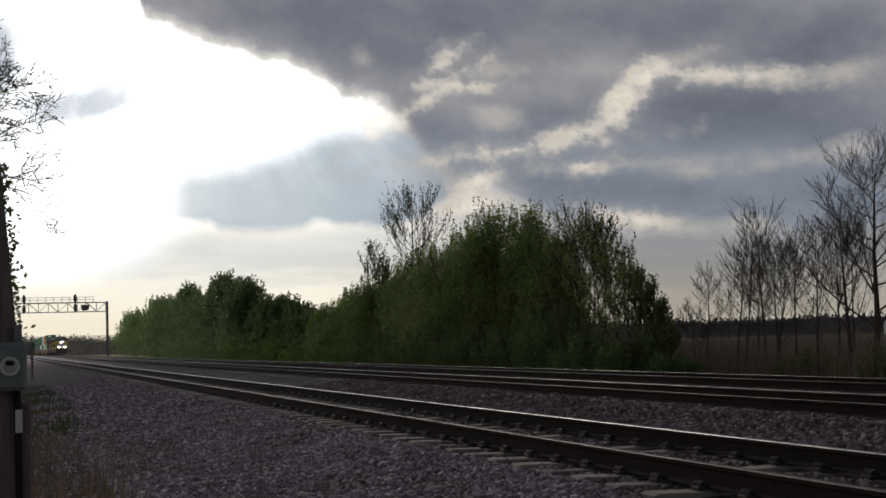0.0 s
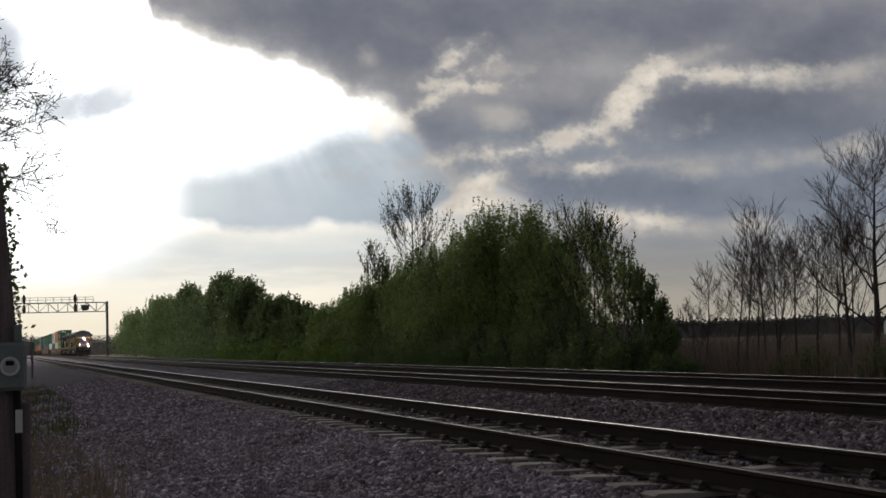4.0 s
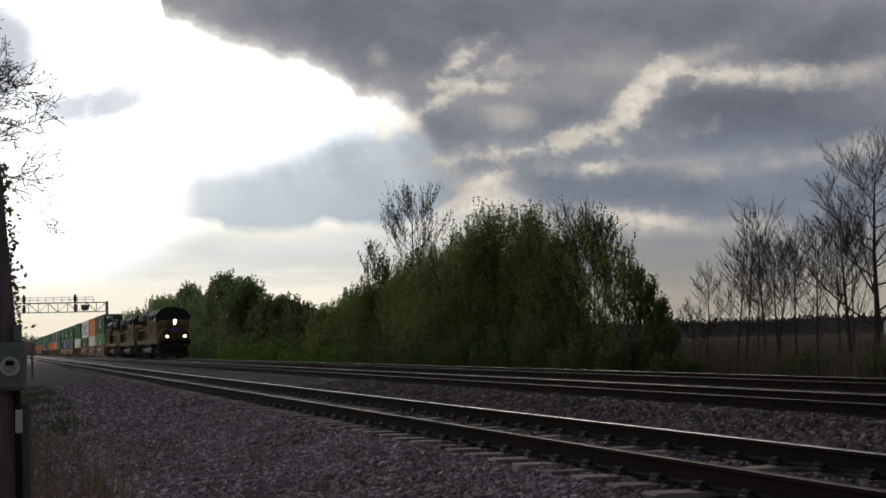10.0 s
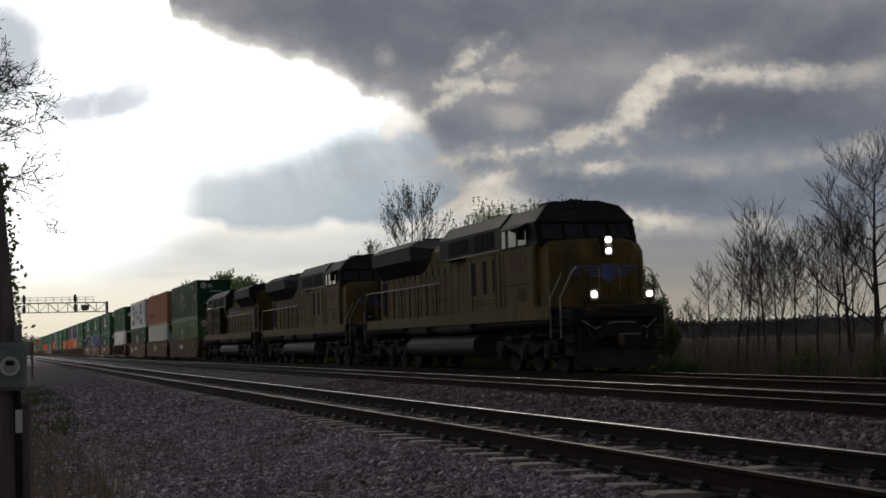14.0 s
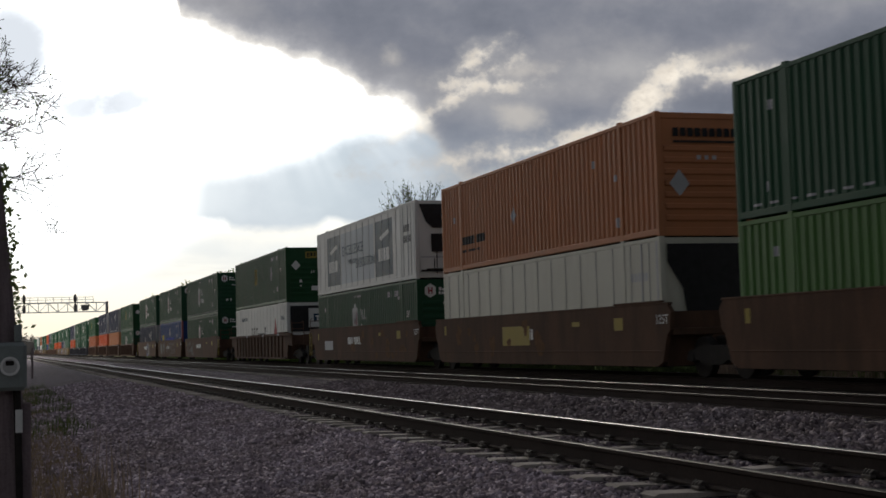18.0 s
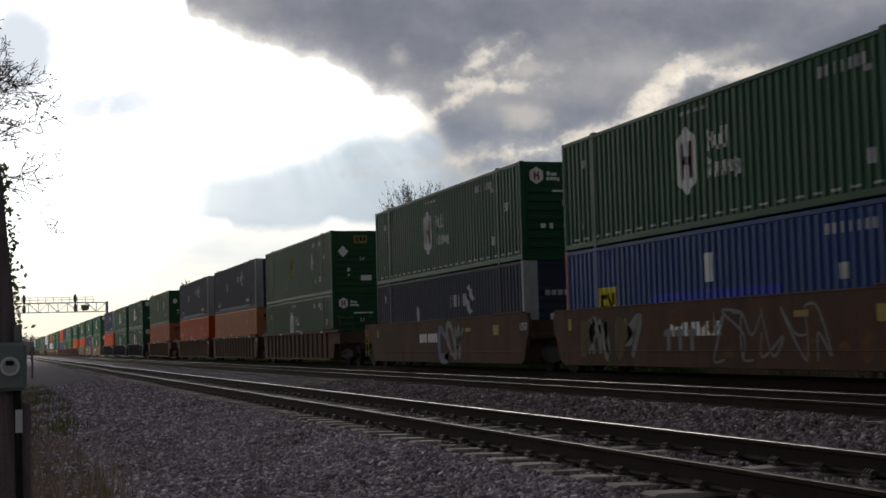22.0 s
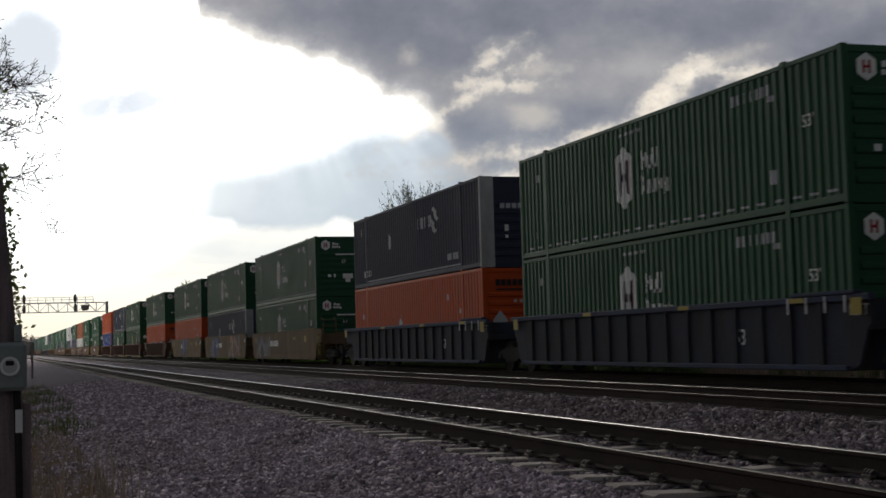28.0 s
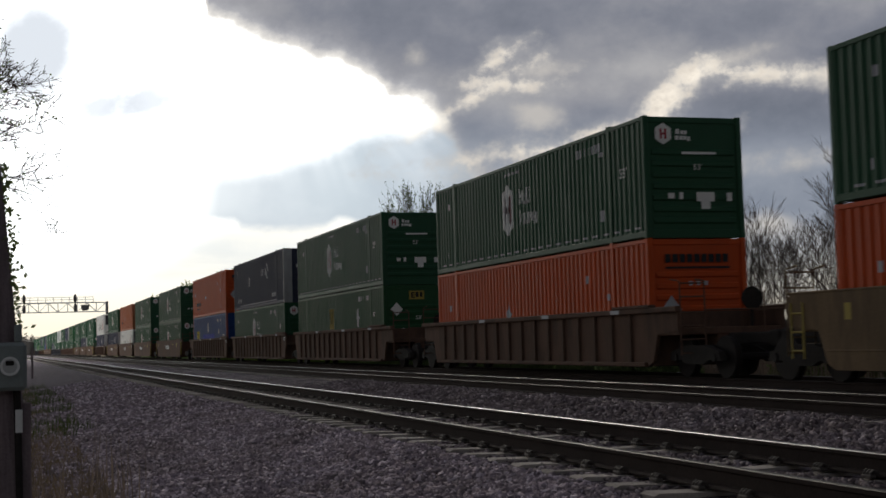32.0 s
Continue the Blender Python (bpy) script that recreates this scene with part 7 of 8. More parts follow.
    part("visor", loft([[(x * 1.005, -8.85 + 0.34 * (z - 3.55) - 0.10, z + 0.012) for x, z in upper[2:]], [(x * 1.005, -8.55 + 0.34 * (z - 3.55), z + 0.012) for x, z in upper[2:]]]), M_ROOFGREY, cab)
    g = Shape()
    for xa, xb in ((-1.36, -0.72), (-0.64, -0.06), (0.06, 0.64), (0.72, 1.36)):
        ya, yb = -8.86 + 0.34 * 0.16, -8.86 + 0.34 * 0.66
        g.add([(xa, ya - 0.012, 3.71), (xb, ya - 0.012, 3.71), (xb, yb - 0.012, 4.16), (xa, yb - 0.012, 4.16)], [(0, 1, 2, 3)])
    part("windshield", g, M_GLASS, cab, "dark windshield panes")
    for xa, xb in ((-1.36, -0.72), (-0.64, -0.06), (0.06, 0.64), (0.72, 1.36)):
        fr = Shape()
        ya, yb = -8.88 + 0.34 * 0.16, -8.88 + 0.34 * 0.66
        fr.tube([(xa, ya, 3.71), (xb, ya, 3.71), (xb, yb, 4.16), (xa, yb, 4.16), (xa, ya, 3.71)], 0.026, 5)
        part("window_seal", fr, M_UNDER, cab)
    wip = Shape()
    for x in (-0.95, -0.3, 0.3, 0.95):
        wip.tube([(x, -8.74, 4.20), (x + 0.12, -8.82, 3.85)], 0.012, 5)
    part("wiper", wip, M_UNDER, cab)
    for out in (-1, 1):
        for a, b in ((-8.05, -7.35), (-7.25, -6.55), (-6.4, -6.0)):
            part("side_window", Shape().box(*sorted((out * 1.50, out * 1.532)), a, b, 3.62, 4.14, 0.005), M_GLASS, cab)
            w = Shape()
            for za, zb in ((3.58, 3.62), (4.14, 4.18)):
                w.box(*sorted((out * 1.51, out * 1.55)), a - 0.04, b + 0.04, za, zb)
            for ya in (a - 0.04, b):
                w.box(*sorted((out * 1.51, out * 1.55)), ya, ya + 0.04, 3.62, 4.14)
            part("window_frame", w, M_GREY, cab)
        part("mirror", Shape().box(*sorted((out * 1.56, out * 1.78)), -8.02, -7.98, 3.75, 4.1, 0.008), M_UNDER, cab)
        # The awning's lighter grey stands in for sky reflected on its top face.
        part("sunshade", Shape().prism([(out * 1.50, 4.24), (out * 1.50, 4.20), (out * 1.80, 4.06), (out * 1.80, 4.10)], -8.15, -6.45), M_PLOW, cab, "window awning, lighter grey for its sky sheen")
        # road number as bars, door panels
        nb = Shape()
        for i in range(4):
            yy = -7.95 + 0.36 * i
            nb.box(*sorted((out * 1.52, out * 1.526)), yy, yy + 0.25, 2.85, 3.35)
        part("number_mark", nb, M_FADED, th)
        lines = Shape()
        for yy in (-8.55, -6.15, -5.9):
            lines.box(*sorted((out * 1.515, out * 1.530)), yy, yy + 0.025, 1.85, 3.5)
        lines.box(*sorted((out * 1.515, out * 1.530)), -8.5, -6.2, 2.5, 2.525)
        part("panel_seam", lines, M_UNDER, th)
    # roof fittings
    part("roof_cooler", Shape().box(-0.5, 0.5, -7.4, -6.4, 4.78, 4.92, 0.03), M_ROOFGREY, cab)
    horn = Shape()
    for i, x in enumerate((-0.18, 0.0, 0.18)):
        horn.tube([(x, -7.75, 4.83), (x, -8.2 + 0.08 * i, 4.84)], 0.03, 8, [0.02, 0.075])
    horn.box(-0.25, 0.25, -7.8, -7.7, 4.72, 4.86)
    part("air_horn", horn, M_UNDER, cab)
    for x, y, h in ((0.6, -6.0, 0.35), (-0.4, -5.9, 0.25), (0.2, -5.7, 0.2), (-0.8, -8.0, 0.12)):
        part("antenna", Shape().tube([(x, y, 4.6), (x, y, 4.80 + h)], 0.015, 5), M_UNDER, cab)
    # cabinet behind the cab
    blk = [(-1.50, 1.8), (1.50, 1.8), (1.50, 3.62), (-1.50, 3.62)]
    part("equipment_cabinet", Shape().prism(blk, -5.82, -2.6), front_paint, th)
    blu = [(-1.50, 3.62), (1.50, 3.62), (1.50, 4.30), (1.15, 4.70), (-1.15, 4.70), (-1.50, 4.30)]
    part("inverter_cabinet", Shape().prism(blu, -5.82, 0.1), M_GREY, th)
    part("equipment_cabinet", Shape().box(-1.06, 1.06, -2.58, 0.1, 1.8, 3.66), M_YELLOW, th)
    for out in (-1, 1):
        part("blower_grille", Shape().box(*sorted((out * 1.48, out * 1.512)), -5.3, -3.9, 3.70, 4.22, 0.01), M_GRILLE, th)
        part("blower_grille", Shape().box(*sorted((out * 1.48, out * 1.512)), -2.9, -0.9, 3.72, 4.2, 0.01), M_GRILLE, th)
        if flag:
            for z in (2.25, 2.95):
                part("cabinet_louvre", Shape().box(*sorted((out * 1.49, out * 1.508)), -5.3, -3.3, z, z + 0.45, 0.01), M_GRILLE, th)
        else:
            for ya in (-5.25, -4.55, -3.55):
                part("cabinet_slot", Shape().box(*sorted((out * 1.49, out * 1.508)), ya, ya + (0.16 if ya < -5 else 0.34), 2.35, 3.38, 0.01), M_GRILLE, th)
        part("shutter_panel", Shape().box(*sorted((out * 1.48, out * 1.530)), -3.72, -3.12, 3.68, 4.22, 0.01), M_PLOW, th, "pale dusty shutter panel")
        for ya in (-5.05, -4.6, -4.15):
            part("grille_bar", Shape().box(*sorted((out * 1.50, out * 1.522)), ya, ya + 0.05, 3.70, 4.22), M_GREY, th)
    # long hood with access doors
    hood = [(-1.05, 1.8), (1.05, 1.8), (1.05, 4.10), (0.80, 4.30), (-0.80, 4.30), (-1.05, 4.10)]
    part("hood", Shape().prism(hood, 0.12, 9.35), M_YELLOW, th, "yellow engine hood")
    part("hood_roof", Shape().prism([(-1.06, 4.08), (1.06, 4.08), (0.82, 4.32), (-0.82, 4.32)], 0.12, 9.3), M_ROOFGREY, th)
    door = Shape().box(-0.012, 0.012, -0.33, 0.33, -0.95, 0.95, 0.008).mesh("hood_door", M_YELLOW)
    latch = Shape().box(-0.02, 0.02, -0.02, 0.02, -0.10, 0.10).mesh("door_latch", M_UNDER)
    for out in (-1, 1):
        for i in range(12):
            y = 0.55 + 0.72 * i
            dd = part("hood_door", door, M_YELLOW, th, at=pose(out * 1.06, y, 2.85))
            part("door_latch", latch, M_UNDER, dd, at=pose(out * 0.015, 0.26, 0.5))
            part("door_latch", latch, M_UNDER, dd, at=pose(out * 0.015, 0.26, -0.5))
        ex = Shape()
        for y in (-1.0, -0.2):
            ex.box(*sorted((out * 1.055, out * 1.075)), y - 0.35, y + 0.35, 2.0, 3.5, 0.01)
        part("cabinet_door", ex, M_YELLOW, th)
    part("exhaust_stack", Shape().box(-0.45, 0.45, 1.2, 2.3, 4.28, 4.52, 0.04), M_ROOFGREY, th)
    # flared radiator at the rear
    rad = [(-1.08, 3.40), (-1.50, 3.92), (-1.52, 4.40), (-1.15, 4.64), (1.15, 4.64), (1.52, 4.40), (1.50, 3.92), (1.08, 3.40)]
    part("radiator", Shape().prism(rad, 3.6, 8.95), M_ROOFGREY, th, "flared radiator section at the hood end")
    taper = loft([[(x * 0.72, 2.5, min(z, 4.3) * 0.99) for x, z in rad], [(x, 3.6, z) for x, z in rad]])
    part("radiator_fairing", taper, M_ROOFGREY, th)
    for out in (-1, 1):
        gr = Shape()
        gr.add([(out * 1.10, 3.7, 3.41), (out * 1.10, 8.8, 3.41), (out * 1.508, 8.8, 3.90), (out * 1.508, 3.7, 3.90)], [(0, 1, 2, 3)])
        part("radiator_grille", gr, M_GRILLE, th)
    fans = Shape()
    for y in (4.6, 6.2, 7.8):
        fans.disc((0, y, 4.68), 0.68, 0.12, "z", 20)
    part("radiator_fan", fans, M_ROOFGREY, th)
    part("rear_headlight", Shape().disc((0, 9.38, 3.5), 0.11, 0.06, "y", 14).disc((0, 9.38, 3.78), 0.11, 0.06, "y", 14), M_LAMPOFF, th)
    if flag:
        waves, stripes, canton = Shape(), Shape(), Shape()
        for i in range(7):
            for j in range(14):
                ya, yb = -1.1 + 0.30 * j, -1.1 + 0.30 * (j + 1)
                za = 2.15 + 0.20 * i
                w0, w1 = 0.11 * math.sin(ya * 2.3), 0.11 * math.sin(yb * 2.3)
                for out in (-1, 1):
                    x = out * 1.079
                    stripes.add([(x, ya, za + w0), (x, yb, za + w1), (x, yb, za + w1 + 0.095), (x, ya, za + w0 + 0.095)], [(0, 1, 2, 3)])
                    if i < 6:
                        waves.add([(x, ya, za + w0 + 0.095), (x, yb, za + w1 + 0.095), (x, yb, za + w1 + 0.19), (x, ya, za + w0 + 0.19)], [(0, 1, 2, 3)])
        part("flag_stripe", stripes, M_FADED, th, "faded red flag stripes")
        part("flag_stripe", waves, M_FLAGPALE, th)
        for out in (-1, 1):
            x0, x1 = sorted((out * 1.075, out * 1.084))
            canton.box(x0, x1, -1.08, 0.55, 2.85, 3.55)
        part("flag_canton", canton, M_PETROL, th)
        part("shield", Shape().box(1.074, 1.084, 6.9, 7.5, 2.95, 3.2), M_BLUE, th)
        part("shield_stripe", Shape().box(1.074, 1.084, 6.95, 7.05, 2.3, 2.93).box(1.074, 1.084, 7.15, 7.25, 2.3, 2.93).box(1.074, 1.084, 7.35, 7.45, 2.3, 2.93), M_RED, th)
    else:
        bars = Shape()
        for i in range(11):
            y = 0.7 + 0.62 * i
            if i == 5:
                continue
            bars.box(-1.086, -1.076, y, y + 0.40, 2.75, 3.25)
        part("lettering_mark", bars, M_FADED, th, "faded red road name as bars")
    for out in (-1, 1):
        part("access_door", Shape().box(*sorted((out * 1.06, out * 1.09)), 8.35, 9.0, 2.0, 3.3, 0.01), M_GRILLE, th)
    # handrails, steps, pilot
    for out in (-1, 1):
        x = out * 1.5
        rail = Shape().tube([(x, -0.6, 3.62), (x, 0.2, 2.92), (x, 9.0, 2.92), (x, 9.9, 2.92), (x, 10.35, 2.3), (x, 10.35, 0.9)], 0.022, 6)
        rail.tube([(x, -5.8, 3.62), (x, -0.6, 3.62)], 0.022, 6)
        part("handrail", rail, M_RAILING, th)
        for i in range(9):
            y = 0.6 + 1.06 * i
            part("stanchion", Shape().tube([(x, y, 1.78), (x, y, 2.92)], 0.02, 6), M_UNDER, th)
        for y in (-9.65, -10.35):
            part("handrail", Shape().tube([(out * 1.0, y + (0.25 if y > -10 else 0.1), 2.85), (out * 1.15, y, 2.75), (x + out * 0.03, y, 2.02), (x + out * 0.03, y, 0.95)], 0.022, 6), M_RAILING, th)
        for sgn in (-1, 1):
            st = Shape()
            for z in (0.45, 0.8, 1.15, 1.45):
                st.box(*sorted((out * 1.15, out * 1.52)), sgn * 10.0 - 0.32, sgn * 10.0 + 0.32, z, z + 0.04)
            st.box(*sorted((out * 1.1, out * 1.15)), sgn * 10.0 - 0.36, sgn * 10.0 + 0.36, 0.42, 1.7)
            part("steps", st, M_UNDER, th)
    for sgn in (-1, 1):
        pl = Shape()
        pl.prism([(-1.15, 0.55), (1.15, 0.55), (1.1, 0.25), (-1.1, 0.25)], sgn * 10.5, sgn * 10.62)
        pl.add([(-1.28, sgn * 10.45, 0.16), (0, sgn * 10.95, 0.13), (1.28, sgn * 10.45, 0.16), (1.12, sgn * 10.42, 0.72), (0, sgn * 10.85, 0.62), (-1.12, sgn * 10.42, 0.72)], [(0, 1, 4, 5), (1, 2, 3, 4)])
        part("snow_plow", pl, M_PLOW, th)
        part("pilot_plate", Shape().box(-1.12, 1.12, *sorted((sgn * 10.45, sgn * 10.62)), 0.62, 1.5, 0.03), M_UNDER, th)
        c = Shape().box(-0.16, 0.16, *sorted((sgn * 10.7, sgn * 11.55)), 0.72, 0.98, 0.03).box(-0.24, 0.24, *sorted((sgn * 11.15, sgn * 11.54)), 0.66, 1.04, 0.04)
        part("coupler", c, M_UNDER, th)
        hoses = Shape()
        for x in (-0.95, -0.7, 0.7, 0.95):
            hoses.tube([(x, sgn * 10.72, 1.35), (x, sgn * 10.95, 1.0), (x * 0.9, sgn * 11.0, 0.9)], 0.025, 6)
        part("air_hose", hoses, M_UNDER, th)
        cut = Shape().tube([(-1.08, sgn * 10.72, 1.42), (-0.75, sgn * 10.84, 1.18), (-0.3, sgn * 10.9, 1.34), (0.3, sgn * 10.9, 1.34), (0.75, sgn * 10.84, 1.18), (1.08, sgn * 10.72, 1.42)], 0.018, 6)
        part("uncoupling_lever", cut, M_RAILING, th)
    # lamps
    lamp = M_LIGHT if lit else M_LAMPOFF
    part("headlight_housing", Shape().box(-0.17, 0.17, -10.20, -9.9, 3.12, 3.72, 0.04), M_GREY, nose)
    part("headlight", Shape().disc((0, -10.205, 3.58), 0.060, 0.03, "y", 18), lamp, nose)
    part("headlight", Shape().disc((0, -10.205, 3.28), 0.060, 0.03, "y", 18), lamp, nose)
    for x in (-0.8, 0.8):
        part("ditch_light_housing", Shape().box(x - 0.15, x + 0.15, -10.95, -10.75, 1.92, 2.24, 0.02), M_UNDER, th)
        part("ditch_light", Shape().disc((x, -10.955, 2.08), 0.060, 0.03, "y", 18), lamp, th)
    part("number_board", Shape().box(-0.62, -0.24, -8.62, -8.5, 4.42, 4.62, 0.01).box(0.24, 0.62, -8.62, -8.5, 4.42, 4.62, 0.01), M_BLKMARK, cab)
    # tank and trucks
    tank = [(1.46 * math.copysign(abs(math.cos(a)) ** 0.55, math.cos(a)), 0.80 + 0.40 * math.copysign(abs(math.sin(a)) ** 0.7, math.sin(a))) for a in [2 * math.pi * (i + 0.5) / 28 for i in range(28)]]
    part("fuel_tank", Shape().prism(tank, -3.0, 4.4), M_TANK, th, "grey fuel tank with worn paint")
    for out in (-1, 1):
        at = Shape()
        at.tube([(out * 1.28, -2.8, 1.40), (out * 1.28, 0.9, 1.40)], 0.19, 14)
        at.tube([(out * 1.28, 1.9, 1.40), (out * 1.28, 4.2, 1.40)], 0.19, 14)
        part("air_reservoir", at, M_TANK, th)
    for yc in (-6.9, 7.1):
        tr = Shape()
        for out in (-1, 1):
            x0, x1 = sorted((out * 1.0, out * 1.22))
            tr.prism([(yc - 2.5, 0.62), (yc - 2.3, 0.92), (yc + 2.3, 0.92), (yc + 2.5, 0.62), (yc + 2.2, 0.55), (yc + 1.3, 0.72), (yc + 0.6, 0.52), (yc - 0.6, 0.52), (yc - 1.3, 0.72), (yc - 2.2, 0.55)], x0, x1, "x")
            for q in (-1.85, 0.0, 1.85):
                tr.box(*sorted((out * 1.05, out * 1.30)), yc + q - 0.24, yc + q + 0.24, 0.36, 0.80, 0.03)
            for q in (-1.2, -0.6, 0.6, 1.2):
                tr.tube([(out * 1.16, yc + q, 0.85), (out * 1.16, yc + q, 1.2)], 0.10, 10)
            tr.tube([(out * 1.3, yc - 2.0, 1.05), (out * 1.3, yc + 2.0, 1.0)], 0.035, 6)
            for q in (-0.95, 0.95):
                tr.tube([(out * 1.28, yc + q - 0.3, 0.95), (out * 1.28, yc + q + 0.3, 0.95)], 0.12, 10)
        tr.box(-0.9, 0.9, yc - 2.0, yc + 2.0, 0.6, 0.95)
        tk = part("truck", tr, M_UNDER, th, "grimy three-axle truck")
        for q in (-1.85, 0.0, 1.85):
            w = Shape()
            for out in (-1, 1):
                w.disc((out * 0.745, yc + q, 0.53), 0.53, 0.13, "x", 26)
                w.disc((out * 0.675, yc + q, 0.53), 0.56, 0.03, "x", 26)
                w.disc((out * 1.25, yc + q, 0.53), 0.13, 0.16, "x", 10)
            w.tube([(-0.9, yc + q, 0.53), (0.9, yc + q, 0.53)], 0.09, 8)
            part("wheelset", w, M_WHEEL, tk)
    for out in (-1, 1):
        part("walkway_box", Shape().box(*sorted((out * 1.1, out * 1.5)), -9.4, -4.2, 1.35, 1.60, 0.02), M_UNDER, th)
        part("walkway_box", Shape().box(*sorted((out * 1.1, out * 1.5)), 4.8, 9.4, 1.35, 1.58, 0.02), M_UNDER, th)
        # grime, seams and small doors on the cabinet side
        for ya, yb in ((-5.7, -5.45), (-3.15, -2.75)):
            part("access_door", Shape().box(*sorted((out * 1.49, out * 1.515)), ya, yb, 1.95, 3.45, 0.008), front_paint, th)
        for z in (2.05, 2.15, 3.50):
            part("panel_seam", Shape().box(*sorted((out * 1.49, out * 1.511)), -5.8, -2.62, z, z + 0.018), M_UNDER, th)
        for yy in (-5.4, -3.2):
            part("panel_seam", Shape().box(*sorted((out * 1.49, out * 1.512)), yy, yy + 0.02, 1.85, 3.6), M_UNDER, th)
        part("brake_cylinder", Shape().tube([(out * 1.36, -8.0, 1.0), (out * 1.36, -7.4, 1.0)], 0.11, 10), M_UNDER, th)
        for i in range(6):
            part("vent_slat", Shape().box(*sorted((out * 1.515, out * 1.535)), -7.9, -7.2, 2.05 + 0.06 * i, 2.075 + 0.06 * i), M_UNDER, th)
        part("door", Shape().box(*sorted((out * 1.515, out * 1.532)), -8.45, -8.1, 1.95, 3.4, 0.008), front_paint, th)
    return th


# ---------------------------------------------------------------- the consist; places along the track at 17 s
BOX = {
    "G": container("dark green corrugated container with white hexagon badge", M_GREEN, "badge"),
    "L": container("light green corrugated container with white hexagon badge", M_LIME, "badge"),
    "E": container("dark green corrugated container with yellow square badge", M_EMP, "emp", M_YELMARK),
    "O": container("bright orange corrugated container with black lettering bars", M_ORANGE, "orange"),
    "T": container("faded tan-orange corrugated container", M_TAN, "orange"),
    "D": container("weathered dull orange corrugated container", M_DULL, "orange"),
    "N": container("navy corrugated container with pale corner posts", M_NAVY, "navy"),
    "B": container("blue corrugated container with yellow square badge and repainted panel", M_BLUE, "emp_blue", M_YELBRIGHT),
    "K": container("white refrigerated container with dark blue decals", M_WHITE, "reefer_decal"),
    "R": container("white refrigerated container with dark script", M_WHITE, "reefer_script"),
    "W": container("plain cream-white refrigerated container", M_CREAM, "reefer_plain"),
}
# upper box, lower box, wagon style, joint: s single, f first of three, m middle, l last; then the front end's place where it is known
STACKS = [
    ("G", "L", "smooth", "f", 33.12), ("T", "W", "smooth", "m", 52.80), ("K", "G", "smooth", "l", 72.15), ("E", "R", "ribbed", "s", 95.91),
    ("G", "G", "smooth", "f", 119.80), ("G", "B", "smooth", "m", 139.55), ("G", "N", "smooth", "l", 158.85), ("E", "G", "ribbed", "f", 182.80),
    ("N", "T", "ribbed", "m", 202.25), ("N", "O", "ribbed", "l", 221.70), ("E", "D", "ribbed", "s", 245.75), ("G", "G", "dark", "f", 269.25),
    ("G", "G", "dark", "m", 288.70), ("N", "O", "dark", "l", 308.35), ("G", "G", "tan", "f", 332.07), ("G", "N", "tan", "m", 351.75),
    ("G", "O", "tan", "l", 371.24), ("G", "O", "ribbed", "s", 394.98), ("G", "E", "ribbed", "f", 418.30), ("N", "G", "ribbed", "m", 438.05),
    ("O", "B", "ribbed", "l", 457.75), ("G", "G", "smooth", "s", 481.65), ("G", "G", "smooth", "f", 505.45), ("D", "R", "smooth", "m", 525.05),
    ("G", "N", "smooth", "l", 544.65), ("R", "N", "ribbed", "s", 568.45),
]
place = 592.25
tail = "GG GN GG EG NG GG KG GG GN GE GG NB GG NG GG GL".split()
for i in range(19):
    STACKS.append((tail[i % 16][0], tail[i % 16][1], ("smooth", "ribbed", "dark")[(i // 3) % 3], "fml"[i % 3], place))
    place += 23.7 if i % 3 == 2 else 19.5

WAGON, TRAIN = {}, []
used = set()


def stock(key, proto, m):
    """The first of a kind stands itself, the next ones are copies."""
    ob = proto if key not in used else copy_thing(proto, m)
    used.add(key)
    ob.matrix_basis = m
    return ob


BOTTOM = 0.335
for up, low, style, joint, y in STACKS:
    key = (style, joint)
    if key not in WAGON:
        WAGON[key] = well_car(style, joint in "sf", joint in "sl", joint in "sf")
    yc = y + CL / 2
    TRAIN.append((stock(key, WAGON[key], pose(T3, yc, Z3)), yc, 0.0, 0))
    TRAIN.append((stock(low, BOX[low], pose(T3, yc, Z3 + BOTTOM)), yc, BOTTOM, 0))
    TRAIN.append((stock(up, BOX[up], pose(T3, yc, Z3 + BOTTOM + CH)), yc, BOTTOM + CH, 0))

# what sets single wagons apart: spray paint and patches
CARS = [TRAIN[3 * i][0] for i in range(len(STACKS))]
scuffs(CARS[4], 5.0, 2.4, 3, 16, M_SCUFF)
scuffs(CARS[4], 6.6, 1.4, 5, 6, M_SCUFF)
scuffs(CARS[1], 3.5, 9.0, 6, 14, M_RUSTSPOT)
scuffs(CARS[2], -3.0, 9.0, 7, 18, M_RUSTSPOT)
scuffs(CARS[5], 0.0, 14.0, 8, 14, M_RUSTSPOT)
scuffs(CARS[16], -3.0, 9.0, 9, 12, M_RUSTSPOT)
graffiti(CARS[5], 5.3, 3.6, 0.85, 3, (M_GRAF_W, M_TANCAR, M_GRAF_W), True)
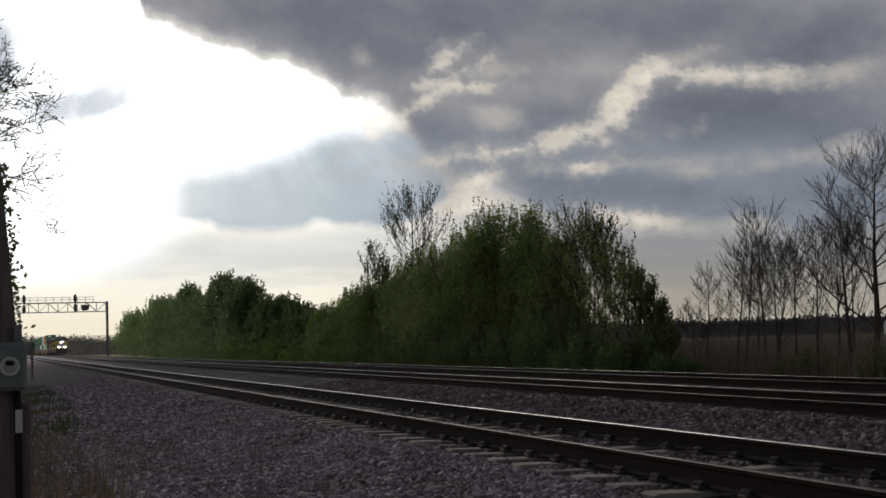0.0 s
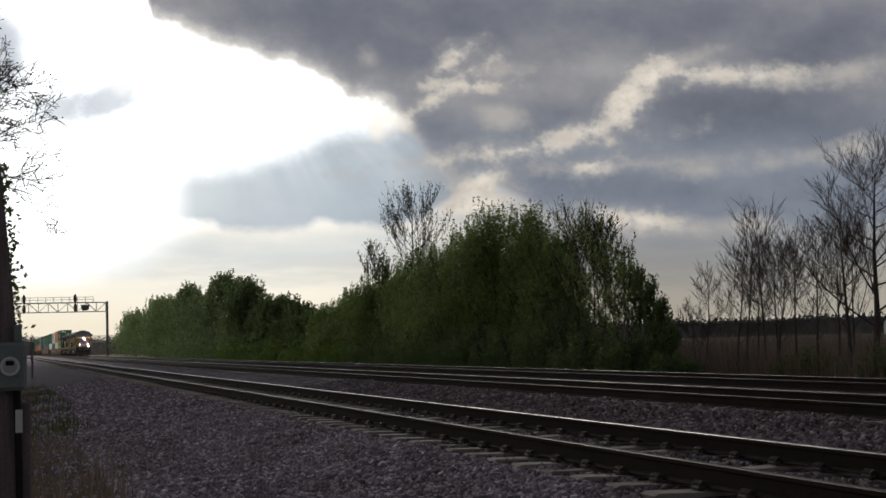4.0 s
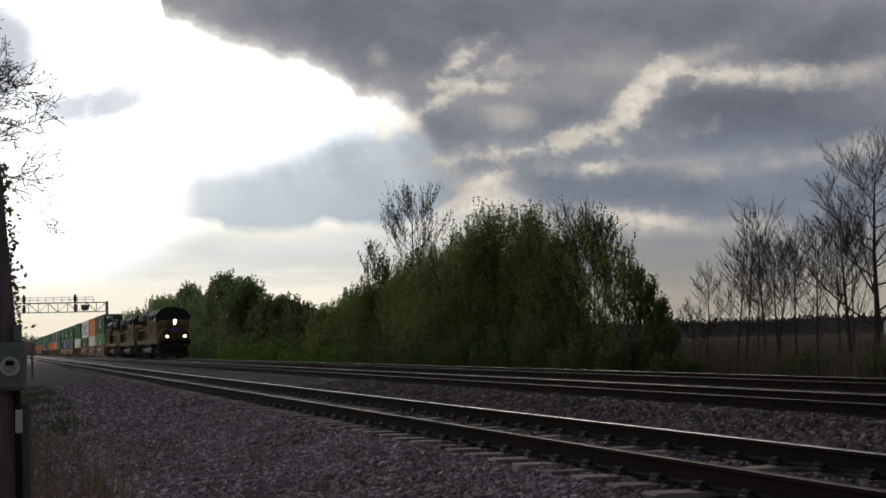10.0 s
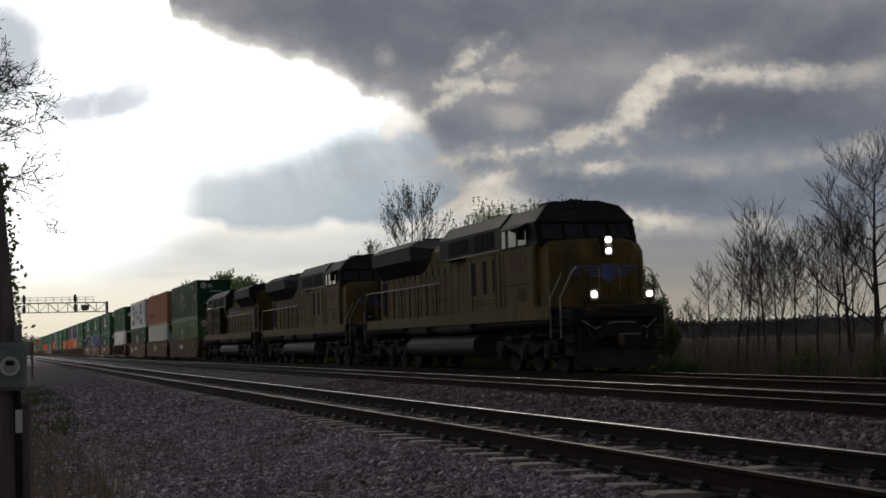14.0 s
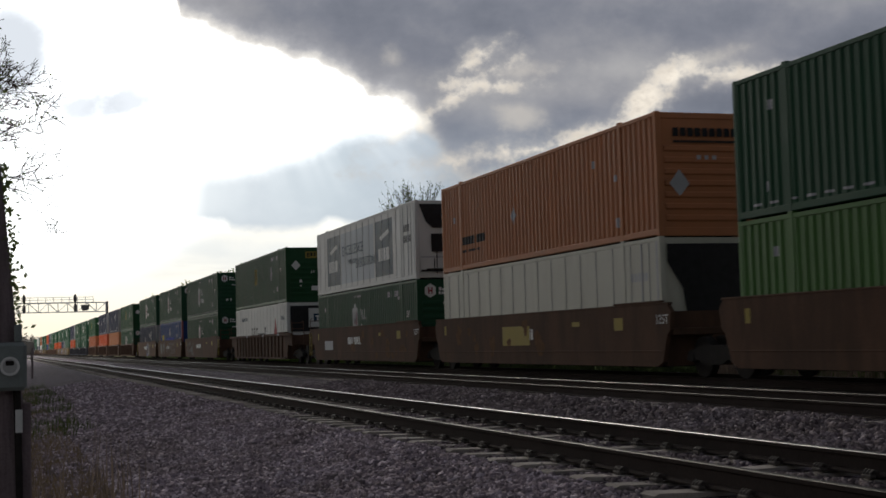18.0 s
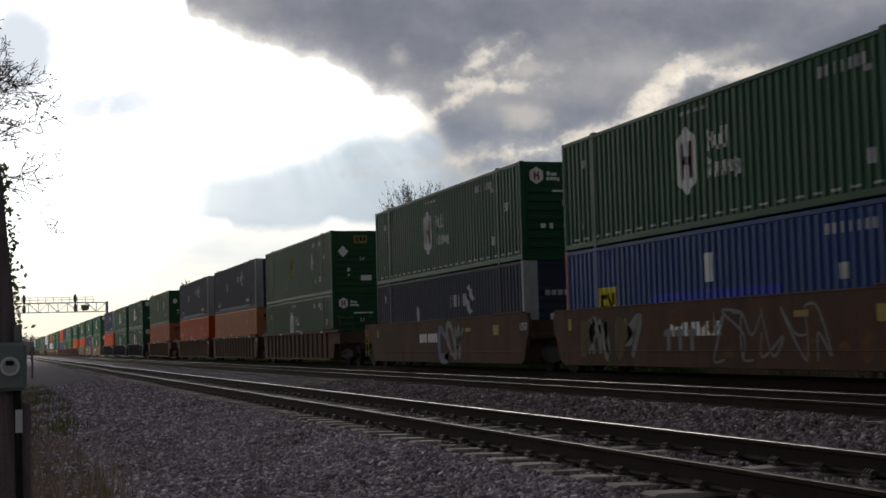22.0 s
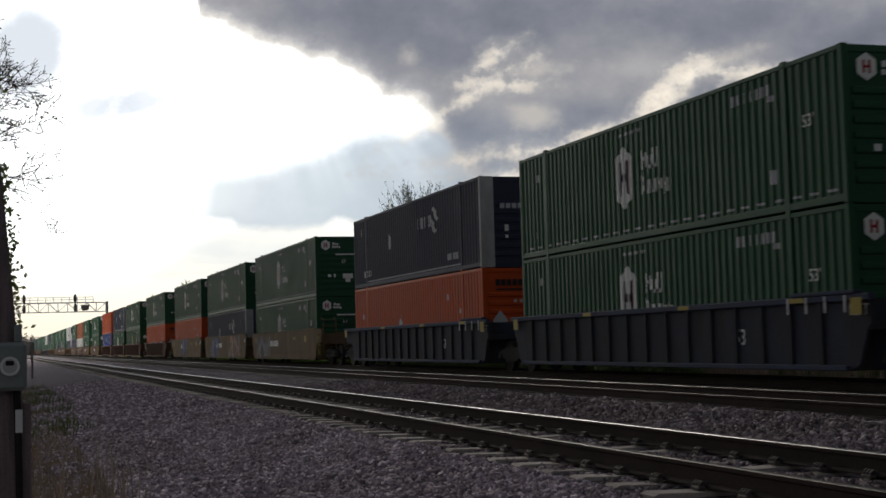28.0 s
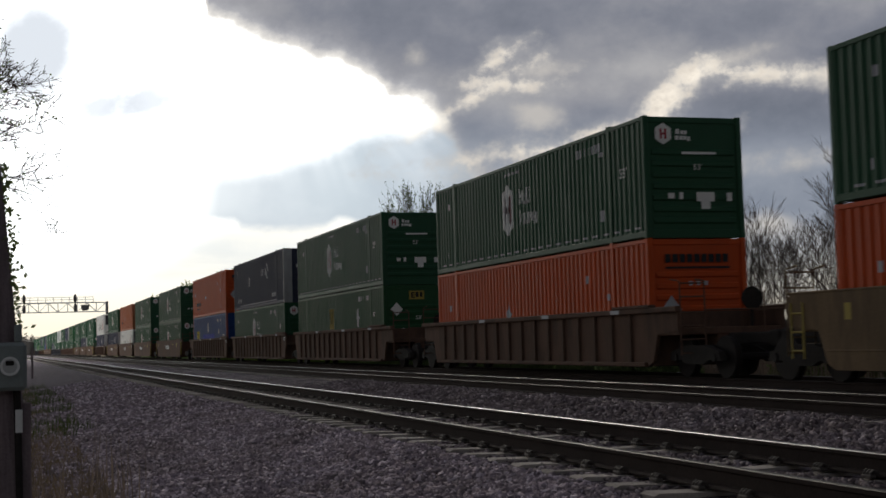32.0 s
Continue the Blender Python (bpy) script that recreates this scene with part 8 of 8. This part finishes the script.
sill_patch(CARS[5], [rect(2.0 - 0.55 * i, 1.0, 0.44, 0.14) for i in range(3)] + [rect(2.0 - 0.55 * i, 0.86, 0.16, 0.5) for i in range(3)], M_GRAF_W, "lettering_mark")
graffiti(CARS[5], -2.0, 4.6, 0.95, 4, (M_GRAF_W, M_GRAF_W), False)
graffiti(CARS[6], -1.7, 2.4, 0.95, 21, (M_GRAF_W, M_GRAF_W, M_GRAF_L), True)
sill_patch(CARS[1], [rect(1.0, 1.05, 2.2, 0.55)], M_YELMARK)
sill_patch(CARS[2], [rect(5.5, 0.9, 1.6, 0.4)], M_GREYMARK)
graffiti(CARS[14], 5.2, 3.8, 0.95, 6, (M_GRAF_W, M_GRAF_L), True)
graffiti(CARS[15], 4.6, 2.6, 1.0, 7, (M_GRAF_L, M_GRAF_W), True)
graffiti(CARS[15], -4.4, 4.6, 0.95, 8, (M_GRAF_W, M_DULL, M_GRAF_W), True)
graffiti(CARS[15], 3.4, 3.4, 1.05, 12, (M_GRAF_B, M_GRAF_L), True)
graffiti(CARS[16], 1.1, 3.2, 1.15, 9, (M_GRAF_L, M_GRAF_B), True)

LOCO_A = locomotive("yellow and grey diesel locomotive with lit headlights", True, False)
LOCO_B = locomotive("yellow and grey diesel locomotive, lamps unlit", False, False)
LOCO_C = locomotive("yellow and grey diesel locomotive with waving flag, running backwards", False, True)
TRAIN += [(LOCO_A, -28.42, 0.0, 0), (LOCO_B, -5.3, 0.0, 0), (LOCO_C, 17.95, 0.0, 180)]


def motions():
    """The train rolls towards -y; the cloud sheet drifts across."""
    for ob, y, z, turn in TRAIN:
        rows = [(t, pose(T3, y - (24.275 * (t - 17) + 0.01096 * (t - 17) ** 2 - slip), Z3 + z, 0, 0, turn))
                for t, slip in [(2.0 * i, 0) for i in range(12)] + [(23.0, 0), (23.5, 0.05)] + [(t, 0.75) for t in (24.0, 24.5, 26.0, 28.0, 30.0, 32.0)]]
        walk(ob, rows)
    h = EYE[2] + SHEET_ALT
    walk(clouds, [(0.0, pose(-4.08, 1.34, h)), (32.0, pose(5.27, -1.71, h))])


motions()
